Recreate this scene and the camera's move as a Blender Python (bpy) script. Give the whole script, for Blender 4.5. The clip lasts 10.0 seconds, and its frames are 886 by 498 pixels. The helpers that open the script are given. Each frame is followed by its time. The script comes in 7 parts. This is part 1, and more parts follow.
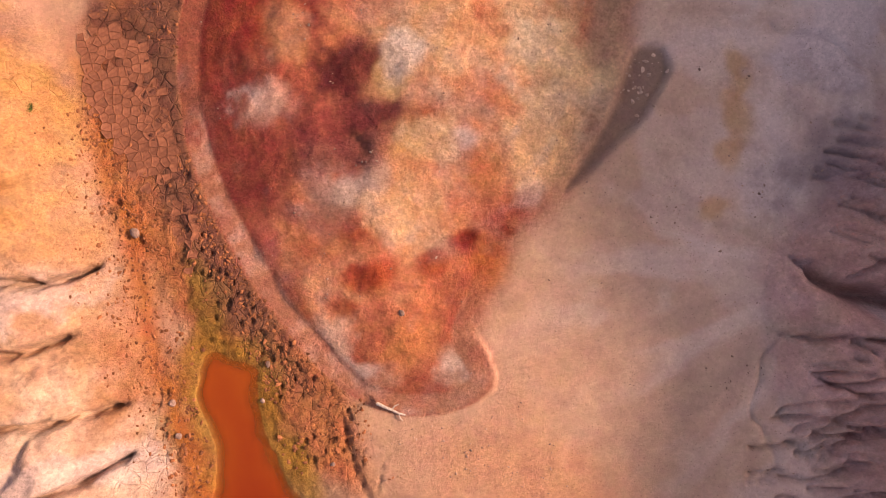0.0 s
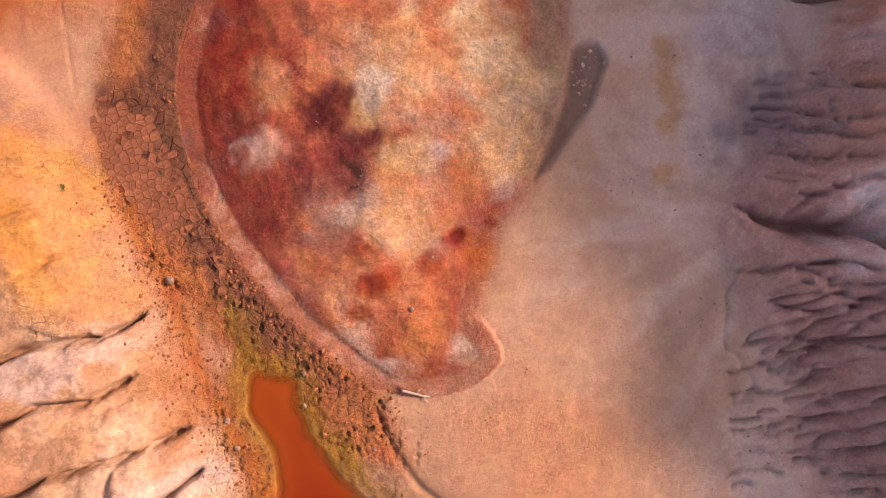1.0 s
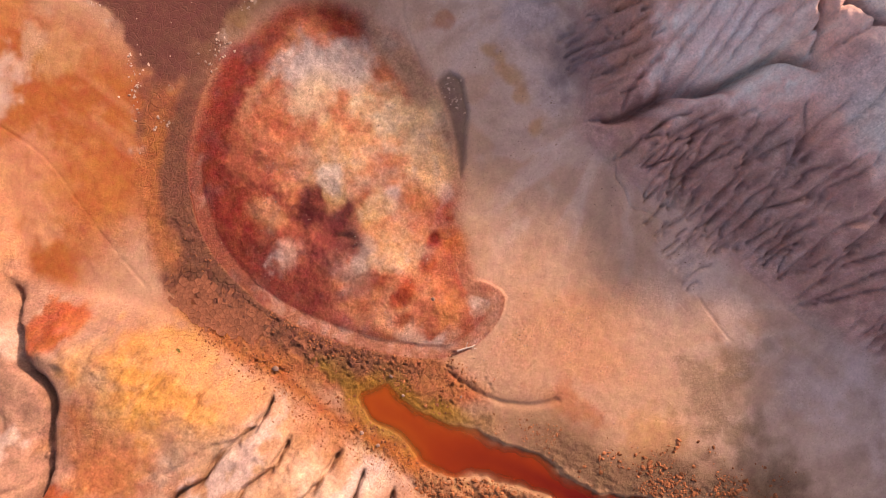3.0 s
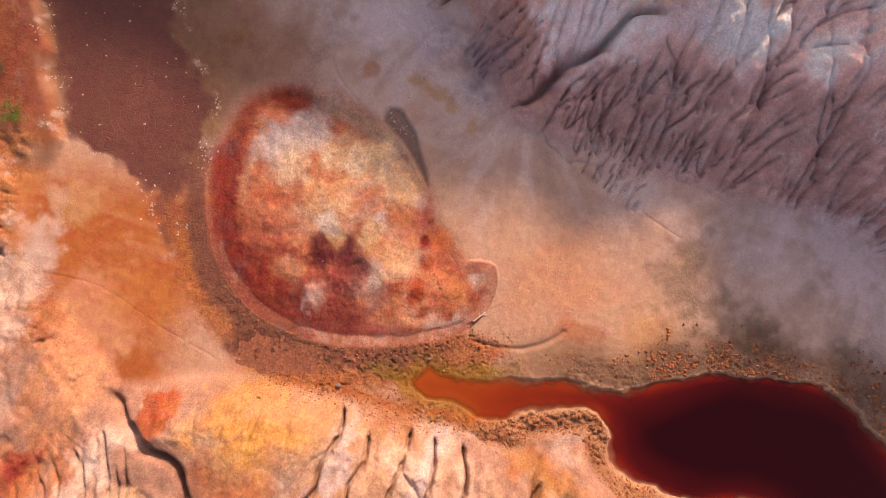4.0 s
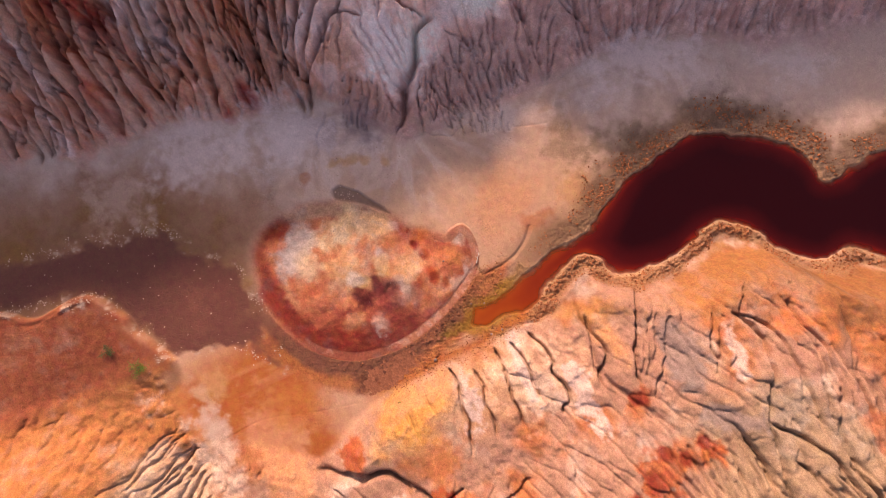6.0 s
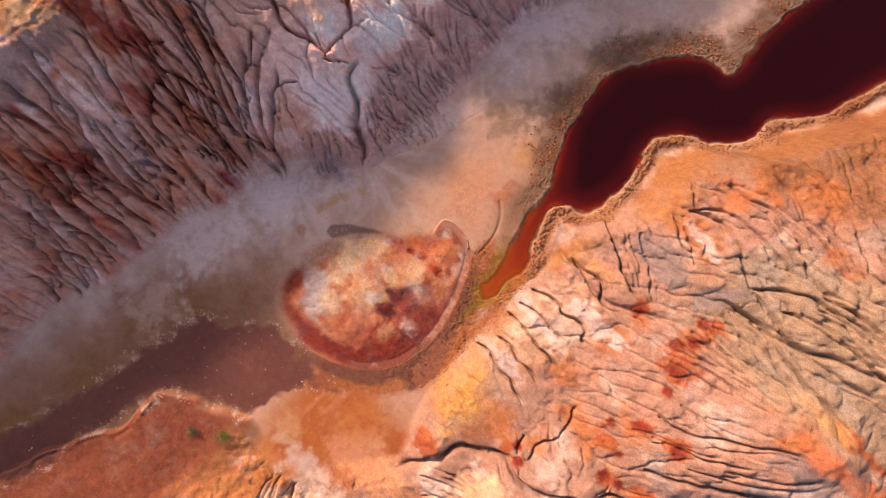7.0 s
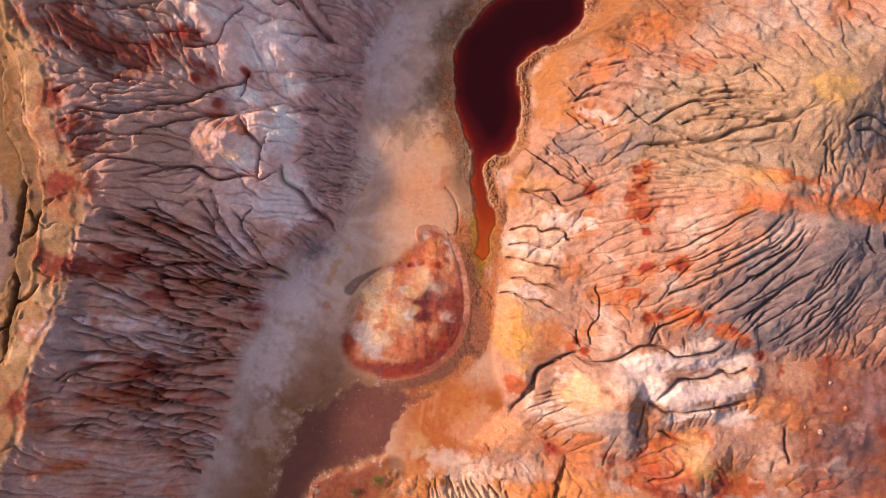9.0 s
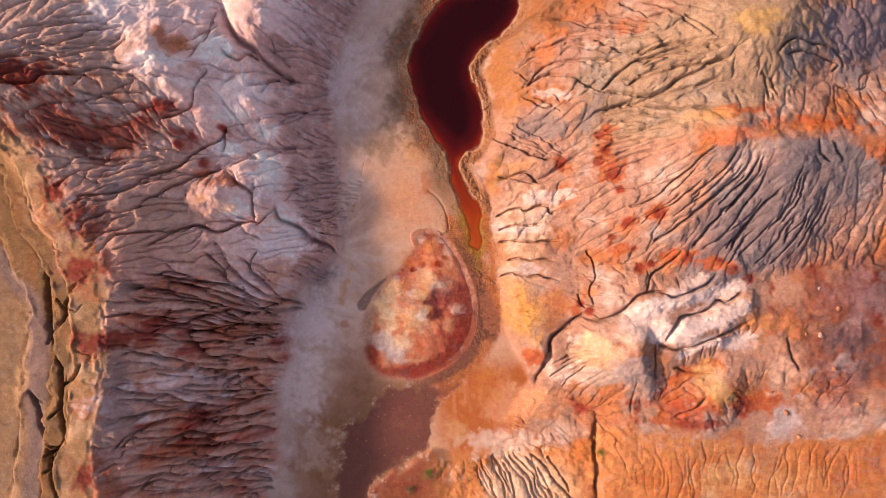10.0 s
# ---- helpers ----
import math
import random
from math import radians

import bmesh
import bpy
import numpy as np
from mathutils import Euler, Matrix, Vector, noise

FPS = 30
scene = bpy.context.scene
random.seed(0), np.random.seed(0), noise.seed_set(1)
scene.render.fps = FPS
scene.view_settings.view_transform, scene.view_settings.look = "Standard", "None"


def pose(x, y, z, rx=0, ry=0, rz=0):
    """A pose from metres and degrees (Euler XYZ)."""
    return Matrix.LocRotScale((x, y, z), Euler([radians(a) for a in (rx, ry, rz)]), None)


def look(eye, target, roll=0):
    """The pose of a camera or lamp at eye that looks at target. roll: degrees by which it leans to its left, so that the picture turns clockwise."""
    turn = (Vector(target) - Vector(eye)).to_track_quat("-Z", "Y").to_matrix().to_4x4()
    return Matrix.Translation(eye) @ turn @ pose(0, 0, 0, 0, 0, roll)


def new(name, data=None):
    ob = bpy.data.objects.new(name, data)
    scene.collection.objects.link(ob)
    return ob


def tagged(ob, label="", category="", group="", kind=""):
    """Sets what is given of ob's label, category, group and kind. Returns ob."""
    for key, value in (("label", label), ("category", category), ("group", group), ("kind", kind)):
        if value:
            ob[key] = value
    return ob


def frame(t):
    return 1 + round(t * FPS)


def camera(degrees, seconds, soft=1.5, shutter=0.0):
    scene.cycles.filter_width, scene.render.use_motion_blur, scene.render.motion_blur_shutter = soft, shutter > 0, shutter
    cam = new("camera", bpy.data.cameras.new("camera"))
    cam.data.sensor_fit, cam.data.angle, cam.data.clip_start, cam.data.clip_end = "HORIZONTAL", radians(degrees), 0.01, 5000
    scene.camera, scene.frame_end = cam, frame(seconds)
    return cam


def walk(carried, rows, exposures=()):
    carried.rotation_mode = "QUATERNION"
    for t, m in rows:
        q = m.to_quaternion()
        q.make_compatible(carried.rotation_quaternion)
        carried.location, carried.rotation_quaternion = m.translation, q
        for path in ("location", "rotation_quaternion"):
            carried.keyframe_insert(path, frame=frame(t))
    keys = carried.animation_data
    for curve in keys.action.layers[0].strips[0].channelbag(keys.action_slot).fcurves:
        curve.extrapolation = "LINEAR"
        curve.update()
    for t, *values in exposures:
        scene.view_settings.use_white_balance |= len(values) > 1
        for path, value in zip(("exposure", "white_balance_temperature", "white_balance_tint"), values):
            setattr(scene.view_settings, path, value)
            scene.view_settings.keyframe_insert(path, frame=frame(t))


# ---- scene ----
cam = camera(70, 10.0, soft=0.8)
walk(cam, [
    (0.0, pose(-2.833, -1.402, 14.399, 1.04, 0.41, 168.72)),
    (0.5, pose(-2.874, -1.355, 15.388, 0.99, 0.42, 164.11)),
    (1.0, pose(-2.918, -1.333, 16.500, 0.92, 0.36, 159.02)),
    (1.5, pose(-2.960, -1.333, 17.932, 0.86, 0.26, 152.79)),
    (2.0, pose(-2.963, -1.313, 19.488, 0.74, 0.14, 146.06)),
    (2.5, pose(-2.979, -1.287, 21.389, 0.65, -0.12, 137.54)),
    (2.7, pose(-2.983, -1.275, 22.147, 0.65, -0.21, 133.77)),
    (3.8, pose(-2.901, -1.116, 27.505, 0.63, -0.58, 113.01)),
    (4.0, pose(-2.878, -1.092, 28.578, 0.66, -0.64, 108.54)),
    (4.5, pose(-2.745, -0.997, 31.555, 0.63, -0.76, 96.54)),
    (5.0, pose(-2.552, -0.932, 34.472, 0.52, -0.72, 86.34)),
    (5.2, pose(-2.478, -0.878, 35.648, 0.54, -0.67, 82.37)),
    (6.3, pose(-1.995, -0.476, 42.387, 0.45, -0.33, 61.02)),
    (6.5, pose(-1.922, -0.419, 43.574, 0.44, -0.28, 57.02)),
    (7.0, pose(-1.756, -0.302, 46.289, 0.36, -0.25, 46.62)),
    (7.5, pose(-1.586, -0.168, 48.950, 0.18, -0.21, 35.74)),
    (8.0, pose(-1.413, -0.034, 51.248, 0.04, -0.23, 26.55)),
    (8.5, pose(-1.227, 0.050, 53.527, -0.05, -0.26, 17.50)),
    (9.0, pose(-1.040, 0.049, 55.532, -0.02, -0.27, 9.94)),
    (9.5, pose(-0.865, -0.031, 57.487, 0.08, -0.29, 2.85)),
    (10.0, pose(-0.710, -0.145, 59.144, 0.13, -0.26, -3.06)),
], exposures=[(0.0, 0.57, 8200, 34), (10.0, 0.50, 7750, 33)])

# ---- world, sun, exposure ----
SUN_ELEVATION, SUN_AZIMUTH = 25.0, 274.0   # degrees; azimuth clockwise from +y
world = bpy.data.worlds.new("sky")
scene.world = world
world.use_nodes = True
wt = world.node_tree
sky = wt.nodes.new("ShaderNodeTexSky")
sky.sky_type, sky.sun_disc = "NISHITA", False
sky.sun_elevation, sky.sun_rotation = radians(SUN_ELEVATION), radians(SUN_AZIMUTH)
sky.dust_density, sky.air_density, sky.ozone_density = 3.0, 0.9, 0.7
wt.nodes["Background"].inputs["Strength"].default_value = 0.15
wt.links.new(sky.outputs["Color"], wt.nodes["Background"].inputs["Color"])

sun_data = bpy.data.lights.new("sun", "SUN")
sun_data.energy, sun_data.angle, sun_data.color = 3.9, radians(4.0), (1.0, 0.84, 0.675)
sun = new("sun", sun_data)
az, el = radians(SUN_AZIMUTH), radians(SUN_ELEVATION)
toward = Vector((math.sin(az) * math.cos(el), math.cos(az) * math.cos(el), math.sin(el)))
sun.matrix_basis = look(toward * 100, (0, 0, 0))


# ---- fields: noise, curves, distances ----
RNG = np.random.RandomState(7)
TABLES = RNG.rand(24, 256, 256).astype(np.float32)


def vn(x, y, k):
    """Smooth lattice noise, 0 to 1."""
    x, y = np.float32(x + 13.7 * k), np.float32(y + 7.3 * k)
    xf, yf = np.floor(x), np.floor(y)
    u, v = (x - xf).astype(np.float32), (y - yf).astype(np.float32)
    a, b = xf.astype(np.int32) & 255, yf.astype(np.int32) & 255
    a1, b1 = (a + 1) & 255, (b + 1) & 255
    u, v = u * u * (3 - 2 * u), v * v * (3 - 2 * v)
    tab = TABLES[k % 24]
    return (tab[b, a] * (1 - u) + tab[b, a1] * u) * (1 - v) + (tab[b1, a] * (1 - u) + tab[b1, a1] * u) * v


def fbm(x, y, size, k, octaves=4, gain=0.5):
    """Fractal noise, about -1 to 1, whose largest lumps are size metres."""
    out, amp, total, f = 0.0, 1.0, 0.0, 1.0 / size
    for n in range(octaves):
        c, s = math.cos(0.6 * n + k), math.sin(0.6 * n + k)
        out = out + amp * vn((c * x - s * y) * f, (s * x + c * y) * f, k + n)
        total, amp, f = total + amp, amp * gain, f * 2.03
    return (out / total - 0.5) * 2.6


def ridged(x, y, size, k, octaves=4):
    out, amp, total, f = 0.0, 1.0, 0.0, 1.0 / size
    for n in range(octaves):
        out = out + amp * (1 - np.abs(2 * vn(x * f, y * f, k + n) - 1))
        total, amp, f = total + amp, amp * 0.55, f * 2.07
    return out / total


def worley(x, y, size, k):
    """Distance to the nearest and second nearest of scattered points, in cells."""
    x, y = x / size, y / size
    xi, yi = np.floor(x).astype(np.int64), np.floor(y).astype(np.int64)
    d1, d2 = np.full(x.shape, 9.0, np.float32), np.full(x.shape, 9.0, np.float32)
    for i in (-1, 0, 1):
        for j in (-1, 0, 1):
            a, b = (xi + i) & 255, (yi + j) & 255
            d = np.hypot(xi + i + TABLES[k % 24][b, a] - x, yi + j + TABLES[(k + 1) % 24][b, a] - y)
            d2 = np.minimum(d2, np.maximum(d1, d))
            d1 = np.minimum(d1, d)
    return d1, d2


def step(e0, e1, v):
    t = np.clip((v - e0) / (e1 - e0), 0, 1)
    return t * t * (3 - 2 * t)


def smax(a, b, k):
    h = np.clip(0.5 + 0.5 * (a - b) / k, 0, 1)
    return b * (1 - h) + a * h + k * h * (1 - h)


def smin(a, b, k):
    return -smax(-a, -b, k)


def curve(pts, closed=False, n=5):
    """Catmull-Rom points through a few given ones."""
    p = np.array(pts, float)
    m = len(p)
    out = []
    for i in range(m if closed else m - 1):
        if closed:
            a, b, c, d = (p[(i + j) % m] for j in (-1, 0, 1, 2))
        else:
            a, b, c, d = (p[min(max(i + j, 0), m - 1)] for j in (-1, 0, 1, 2))
        for t in np.arange(n) / n:
            out.append(0.5 * (2 * b + (c - a) * t + (2 * a - 5 * b + 4 * c - d) * t * t + (3 * b - a - 3 * c + d) * t ** 3))
    if not closed:
        out.append(p[-1])
    return np.array(out)


def line_distance(x, y, pts):
    """Distance to a polyline and how far along it, 0 to 1."""
    best, along, m = np.full(x.shape, 1e9), np.zeros(x.shape), len(pts) - 1
    for i in range(m):
        (ax, ay), (bx, by) = pts[i], pts[i + 1]
        dx, dy = bx - ax, by - ay
        t = np.clip(((x - ax) * dx + (y - ay) * dy) / (dx * dx + dy * dy + 1e-9), 0, 1)
        d = np.hypot(x - ax - t * dx, y - ay - t * dy)
        near = d < best
        best, along = np.where(near, d, best), np.where(near, (i + t) / m, along)
    return best, along


def inside_distance(x, y, pts):
    """Signed distance to a closed outline: positive inside."""
    loop = np.vstack([pts, pts[:1]])
    d, _ = line_distance(x, y, loop)
    odd = np.zeros(x.shape, bool)
    for (ax, ay), (bx, by) in zip(loop[:-1], loop[1:]):
        cross = (ay > y) != (by > y)
        odd ^= cross & (x < ax + (y - ay) * (bx - ax) / (by - ay + 1e-12))
    return np.where(odd, d, -d)


def near(x, y, cx, cy, rx, ry, turn=0.0):
    """1 in the middle of an ellipse, 0 at its edge, negative outside."""
    c, s = math.cos(radians(turn)), math.sin(radians(turn))
    u, v = c * (x - cx) + s * (y - cy), -s * (x - cx) + c * (y - cy)
    return 1 - np.hypot(u / rx, v / ry)


# ---- the plan: outlines of the place, in metres ----
POND = curve([(2.6, -0.25), (2.1, 0.1), (1.95, 0.9), (1.85, 1.8), (1.5, 3.1), (0.95, 5.0), (0.5, 7.4), (-0.1, 9.4), (-0.9, 10.7), (-1.8, 12.4), (-2.4, 14.3),
              (-2.8, 16.8), (-2.7, 18.3), (-1.6, 20.3), (-0.4, 22.2), (1.0, 23.5), (2.3, 24.0), (3.2, 24.2), (3.4, 25.3), (2.9, 28.0), (3.3, 33.0), (5, 40), (14, 40),
              (11.5, 32), (10.6, 28), (9.9, 26.4), (8.5, 25.0), (7.9, 24.0), (8.0, 22.5), (7.5, 21.2), (6.1, 19.6), (4.7, 18.8), (3.8, 18.1), (3.1, 16.7), (3.4, 15.0),
              (4.0, 13.6), (4.1, 12.1), (3.8, 10.3), (3.1, 9.1), (2.1, 8.6), (1.5, 8.0), (1.9, 6.6), (2.5, 5.0), (3.3, 4.2), (3.5, 3.2), (3.25, 2.4), (3.2, 1.7), (3.4, 0.6), (3.0, -0.25)], True)
MOUND = curve([(-8.4, -7.6), (-8.2, -9.8), (-7.2, -11.4), (-5.3, -12.0), (-3.0, -12.0), (-0.8, -11.2), (1.0, -9.8), (2.2, -7.8), (2.5, -5.0),
               (1.9, -2.4), (1.0, -0.4), (0.0, 1.1), (-1.0, 1.8), (-2.3, 2.0), (-3.3, 1.6), (-3.3, 0.8), (-3.2, 0.3), (-3.8, -0.5),
               (-4.7, -1.6), (-5.6, -2.2), (-7.3, -4.1), (-8.2, -6.1)], True)
BED = curve([(-14.0, -34.0), (-12.5, -26.7), (-11.6, -20.9), (-10.4, -16.4), (-8.4, -14.6), (-5.6, -12.6), (-2.6, -12.6), (-0.4, -12.4), (0.6, -12.6), (-0.9, -13.8),
             (-1.9, -16.0), (-2.6, -18.4), (-4.5, -19.4), (-8.0, -21.3), (-8.5, -23.4), (-10.0, -28.0), (-10.8, -34.0)], True)
FOOT_W = np.array([(-24, -60), (-20, -40), (-17.4, -22), (-16.7, -18), (-15.9, -12.7), (-14.6, -7.6), (-13.4, -3.9), (-10.2, 0.0), (-9.4, 3.0), (-9.4, 8.0),
                   (-9.9, 11.5), (-9.6, 15.7), (-8.5, 19.2), (-6.0, 25.0), (-3.0, 34.0), (0.0, 60.0)])
RIM_W = np.array([(-33, -60), (-31.0, -36), (-29.5, -22), (-28.1, -14.3), (-27.5, -9.9), (-27.0, -5.6), (-26.6, -2.1), (-27.8, 1.5), (-29.6, 4.0), (-30.3, 6.6),
                  (-31.9, 10.4), (-35.0, 16.0), (-42.0, 24.0), (-50.0, 38.0), (-60.0, 60.0)])
FOOT_E = np.array([(2.0, -60), (2.0, -20), (3.0, -18.0), (6.9, -12.6), (5.9, -10.5), (5.0, -8.0), (4.3, -3.4), (4.0, 0.8), (3.7, 3.5), (3.3, 5.5), (2.3, 7.6), (3.4, 9.4), (4.9, 12.4),
                   (4.4, 16.0), (5.2, 18.5), (7.6, 20.5), (9.0, 24.0), (11.5, 28.0), (14.0, 34.0), (16.0, 60.0)])
FOOT_S = np.array([(-60, -40), (-12, -36), (-9.8, -28.6), (-8.1, -22.2), (-6.5, -20.2), (-4.5, -19.4), (-2.7, -18.6), (1.5, -18.6), (9.8, -18.9), (13.1, -16.5), (18.2, -16.8), (23.4, -18.2), (60, -17.0)])

# main gullies: points, width, depth
GULLIES = []


def gully(pts, wide, deep):
    GULLIES.append((pts, wide, deep))


gully([(-13.6, -4.6), (-16.5, -3.2), (-18.6, -0.6), (-19.6, 1.4)], 0.4, 0.6)
gully([(-13.6, -4.9), (-18.0, -4.2), (-21.5, -2.0), (-23.5, -1.2)], 0.4, 0.6)
gully([(-17.9, 21.7), (-17.7, 20.1), (-16.8, 18.6), (-15.9, 17.8), (-15.3, 16.9), (-14.2, 16.2), (-13.4, 15.6), (-12.9, 15.5)], 0.5, 1.2)
gully([(-16.2, 14.6), (-15.1, 15), (-14, 15.4), (-12.9, 15.5)], 0.35, 0.6)
gully([(-11.3, 13.1), (-12.8, 12.9), (-14, 12.5), (-15.3, 12.1), (-17.1, 11.8), (-18.4, 11.3)], 0.3, 0.6)
gully([(-10.4, 0.3), (-11.2, 0.9), (-12.4, 1.5), (-13.2, 2.4), (-14.1, 2.9), (-14.8, 3.3), (-15, 3.9), (-15.1, 4.5)], 0.6, 1.4)
gully([(-21.7, -12.3), (-22.3, -12.4), (-22.9, -12.5), (-23.9, -12.3), (-24.9, -12), (-25.8, -12.3), (-26.6, -12.2)], 0.4, 0.8)
gully([(4, 6.1), (5.1, 6), (6.1, 6.1), (7, 5.6), (8.2, 5.4), (9.2, 5.8), (9.9, 6.3), (10.9, 6.8), (11.8, 7.3)], 0.25, 0.35)
gully([(7.5, -13), (8.1, -11.5), (8.6, -10), (8.9, -8.8), (10.1, -7.8), (11.1, -7), (11.8, -6.7)], 0.42, 0.7)
gully([(18.3, -9.1), (18.9, -8), (19.8, -7.1), (21.2, -6.9), (22.1, -6.4), (22.9, -5.7), (23.9, -5.8), (24.9, -5.1)], 0.35, 0.8)
gully([(12.7, -16.2), (12.4, -18.1), (12.2, -20.5), (12.2, -23.2)], 0.35, 0.6)
gully([(12.7, 10.5), (13.2, 10.9), (14.6, 11.1), (15.9, 11.4), (16.9, 11.7), (18.2, 12), (19.4, 12.7), (20.5, 13.1), (21.7, 13.7), (23, 14)], 0.35, 0.45)


def base_height(x, y):
    """The large forms, before rain has cut them."""
    wx, wy = x + 0.9 * fbm(x, y, 6.0, 1, 3), y + 0.9 * fbm(x, y, 6.0, 4, 3)
    foot_w, rim_w = np.interp(wy, FOOT_W[:, 1], FOOT_W[:, 0]), np.interp(wy, RIM_W[:, 1], RIM_W[:, 0])
    # western slope up to the rim, with a shallow apron at its foot and a bench behind the rim
    run = foot_w - wx
    rise = np.clip(run, 0, None) / np.maximum(foot_w - rim_w, 1)
    top = 9.4
    slope = top * (1 - (1 - np.clip(rise, 0, 1)) ** 1.12)
    wx = wx + np.where(rise > 1, 0.5 * fbm(x, y, 2.0, 17, 4), 0)
    bench = 0.10 * step(0.4, 0.8, rim_w - wx) - 1.6 * step(2.6, 3.4, rim_w - wx) - 1.8 * step(5.0, 5.9, rim_w - wx) - 1.2 * step(8.5, 9.4, rim_w - wx)
    apron = 0.22 * np.log1p(np.exp(np.clip((run + 4.0) / 2.0, -20, 20))) * step(-9, -2, run)
    shelf = 2.8 * step(0.0, 6.5, run) * step(9.0, 15.0, wy)
    west = slope + shelf + np.where(rise > 1, bench, 0) + np.minimum(apron, 0.6)
    # caps and spurs on the northern part of it
    for cx, cy, r, h in ((-16.2, 5.4, 3.2, 0.9), (-19.5, 5.0, 2.0, 0.9), (-22.5, 16.8, 3.0, 1.0), (-15.5, 13.0, 2.6, 0.9), (-14.6, 20.5, 3.0, 0.8), (-14.8, -1.4, 2.2, 0.8), (-19.0, 11.0, 2.2, 0.6)):
        west = west + h * np.clip(near(wx, wy, cx, cy, r, r), 0, 1) ** 0.8
    # eastern bank and hills
    foot_e = np.interp(wy * 0.15 + y * 0.85, FOOT_E[:, 1], FOOT_E[:, 0])
    run_e = (x * 0.8 + wx * 0.2) - foot_e
    by_pond = step(3.2, 5.0, y)
    soft = 0.27 * np.log1p(np.exp(np.clip((run_e - 0.4) / 0.5, -20, 40))) * 0.5
    east = by_pond * 0.30 * step(-0.5, 0.3, run_e) + soft
    east = np.where(run_e < -2.0, -5, smin(east, 3.6 + 0.0 * x, 1.5))

    def ridge_form(pts, z0, fall, k=1.0):
        d, _ = line_distance(wx, wy, pts)
        return z0 - fall * (np.sqrt(d * d + k * k) - k)

    for pts, z0, fall, k in (([(25.0, 16.5), (28, 19), (33, 24)], 10.5, 0.40, 1.2), ([(24.0, 8.2), (28.5, 6.8), (36, 6.6)], 10.2, 0.52, 1.0),
                             ([(12.4, 3.0), (11.8, -3.0), (9.6, -8.0)], 2.1, 0.16, 1.6), ([(15.6, -9.4), (15.9, -9.8)], 5.4, 0.62, 0.5),
                             ([(17.0, -5.6), (20.0, -4.6), (23.0, -2.6)], 5.3, 0.55, 0.6), ([(19.6, -8.0), (22.5, -7.2), (25.5, -5.8)], 5.4, 0.5, 0.7),
                             ([(12.0, 13.8), (14.0, 12.6)], 5.3, 0.55, 0.6), ([(25.0, -11.0), (22.0, -14.0)], 4.6, 0.45, 0.8), ([(33, -6), (42, -10)], 5.6, 0.2, 2.0)):
        hill = ridge_form(pts, z0, fall, k)
        east = np.where(run_e > -2.0, smax(east, hill * step(-0.4, 2.5, run_e), 0.5 * step(-0.5, 2.0, run_e) + 0.02), east)
    # southern slope
    foot_s = np.interp(wx, FOOT_S[:, 0], FOOT_S[:, 1])
    run_s = foot_s - wy
    bank = step(-0.5, -3.0, x)
    south = bank * 0.55 * step(-0.15, 0.5, run_s) + 0.42 * 0.7 * np.log1p(np.exp(np.clip((run_s - 0.5) / 0.7, -20, 40))) * step(-4, 3, x)
    south = smin(south + 0.03 * np.clip(run_s, 0, 20), 6.5 + 0 * x, 2.0)
    south = np.where(run_s < -2.5, -5, south)
    return west, east, south, run, run_e, run_s, rise


# ---- rain cuts rills: drops run down the large forms and dig where they gather ----
CELL = 0.10
UX, UY = np.arange(-50, 50, CELL), np.arange(-42, 42, CELL)
GX, GY = np.meshgrid(UX, UY)


def blur(a, n=1):
    for _ in range(n):
        a = (np.pad(a, ((1, 1), (0, 0)), "edge")[:-2] + np.pad(a, ((1, 1), (0, 0)), "edge")[2:] + 2 * a) / 4
        a = (np.pad(a, ((0, 0), (1, 1)), "edge")[:, :-2] + np.pad(a, ((0, 0), (1, 1)), "edge")[:, 2:] + 2 * a) / 4
    return a


def windowed(pts, margin, fill_with, work):
    """Work out a field near some points only."""
    p = np.array(pts, float)
    a, b = np.searchsorted(UX, (p[:, 0].min() - margin, p[:, 0].max() + margin))
    c, d = np.searchsorted(UY, (p[:, 1].min() - margin, p[:, 1].max() + margin))
    w = (slice(c, d), slice(a, b))
    out = np.full(GX.shape, fill_with)
    out[w] = work(GX[w], GY[w])
    return out, w


west, east, south, run_w, run_e, run_s, rise_w = base_height(GX, GY)
MOUND_D, _ = windowed(MOUND, 8.0, -8.0, lambda x, y: inside_distance(x, y, MOUND))
POND_D, _ = windowed(POND, 8.0, -8.0, lambda x, y: inside_distance(x, y, POND))
BED_D, _ = windowed(BED, 8.0, -8.0, lambda x, y: inside_distance(x, y, BED))
hills = np.maximum(np.maximum(west, east), np.maximum(south, 0.0))
hills = smax(hills, 0.06 + 0 * hills, 0.12)
on_slope = np.clip(np.maximum(np.maximum(step(-0.3, 1.2, run_w), step(0.6, 2.2, run_e)), step(0.5, 1.6, run_s)), 0, 1)
gy, gx = np.gradient(blur(hills, 10), CELL)
steep = step(0.10, 0.28, np.hypot(gx, gy))
hills += on_slope * ((0.10 + 0.16 * steep) * fbm(GX, GY, 3.2, 2, 4) + (0.03 + 0.14 * steep) * fbm(GX, GY, 0.7, 9, 4, 0.6))
wander_x, wander_y = 0.35 * fbm(GX, GY, 1.6, 11, 3), 0.35 * fbm(GX, GY, 1.6, 14, 3)
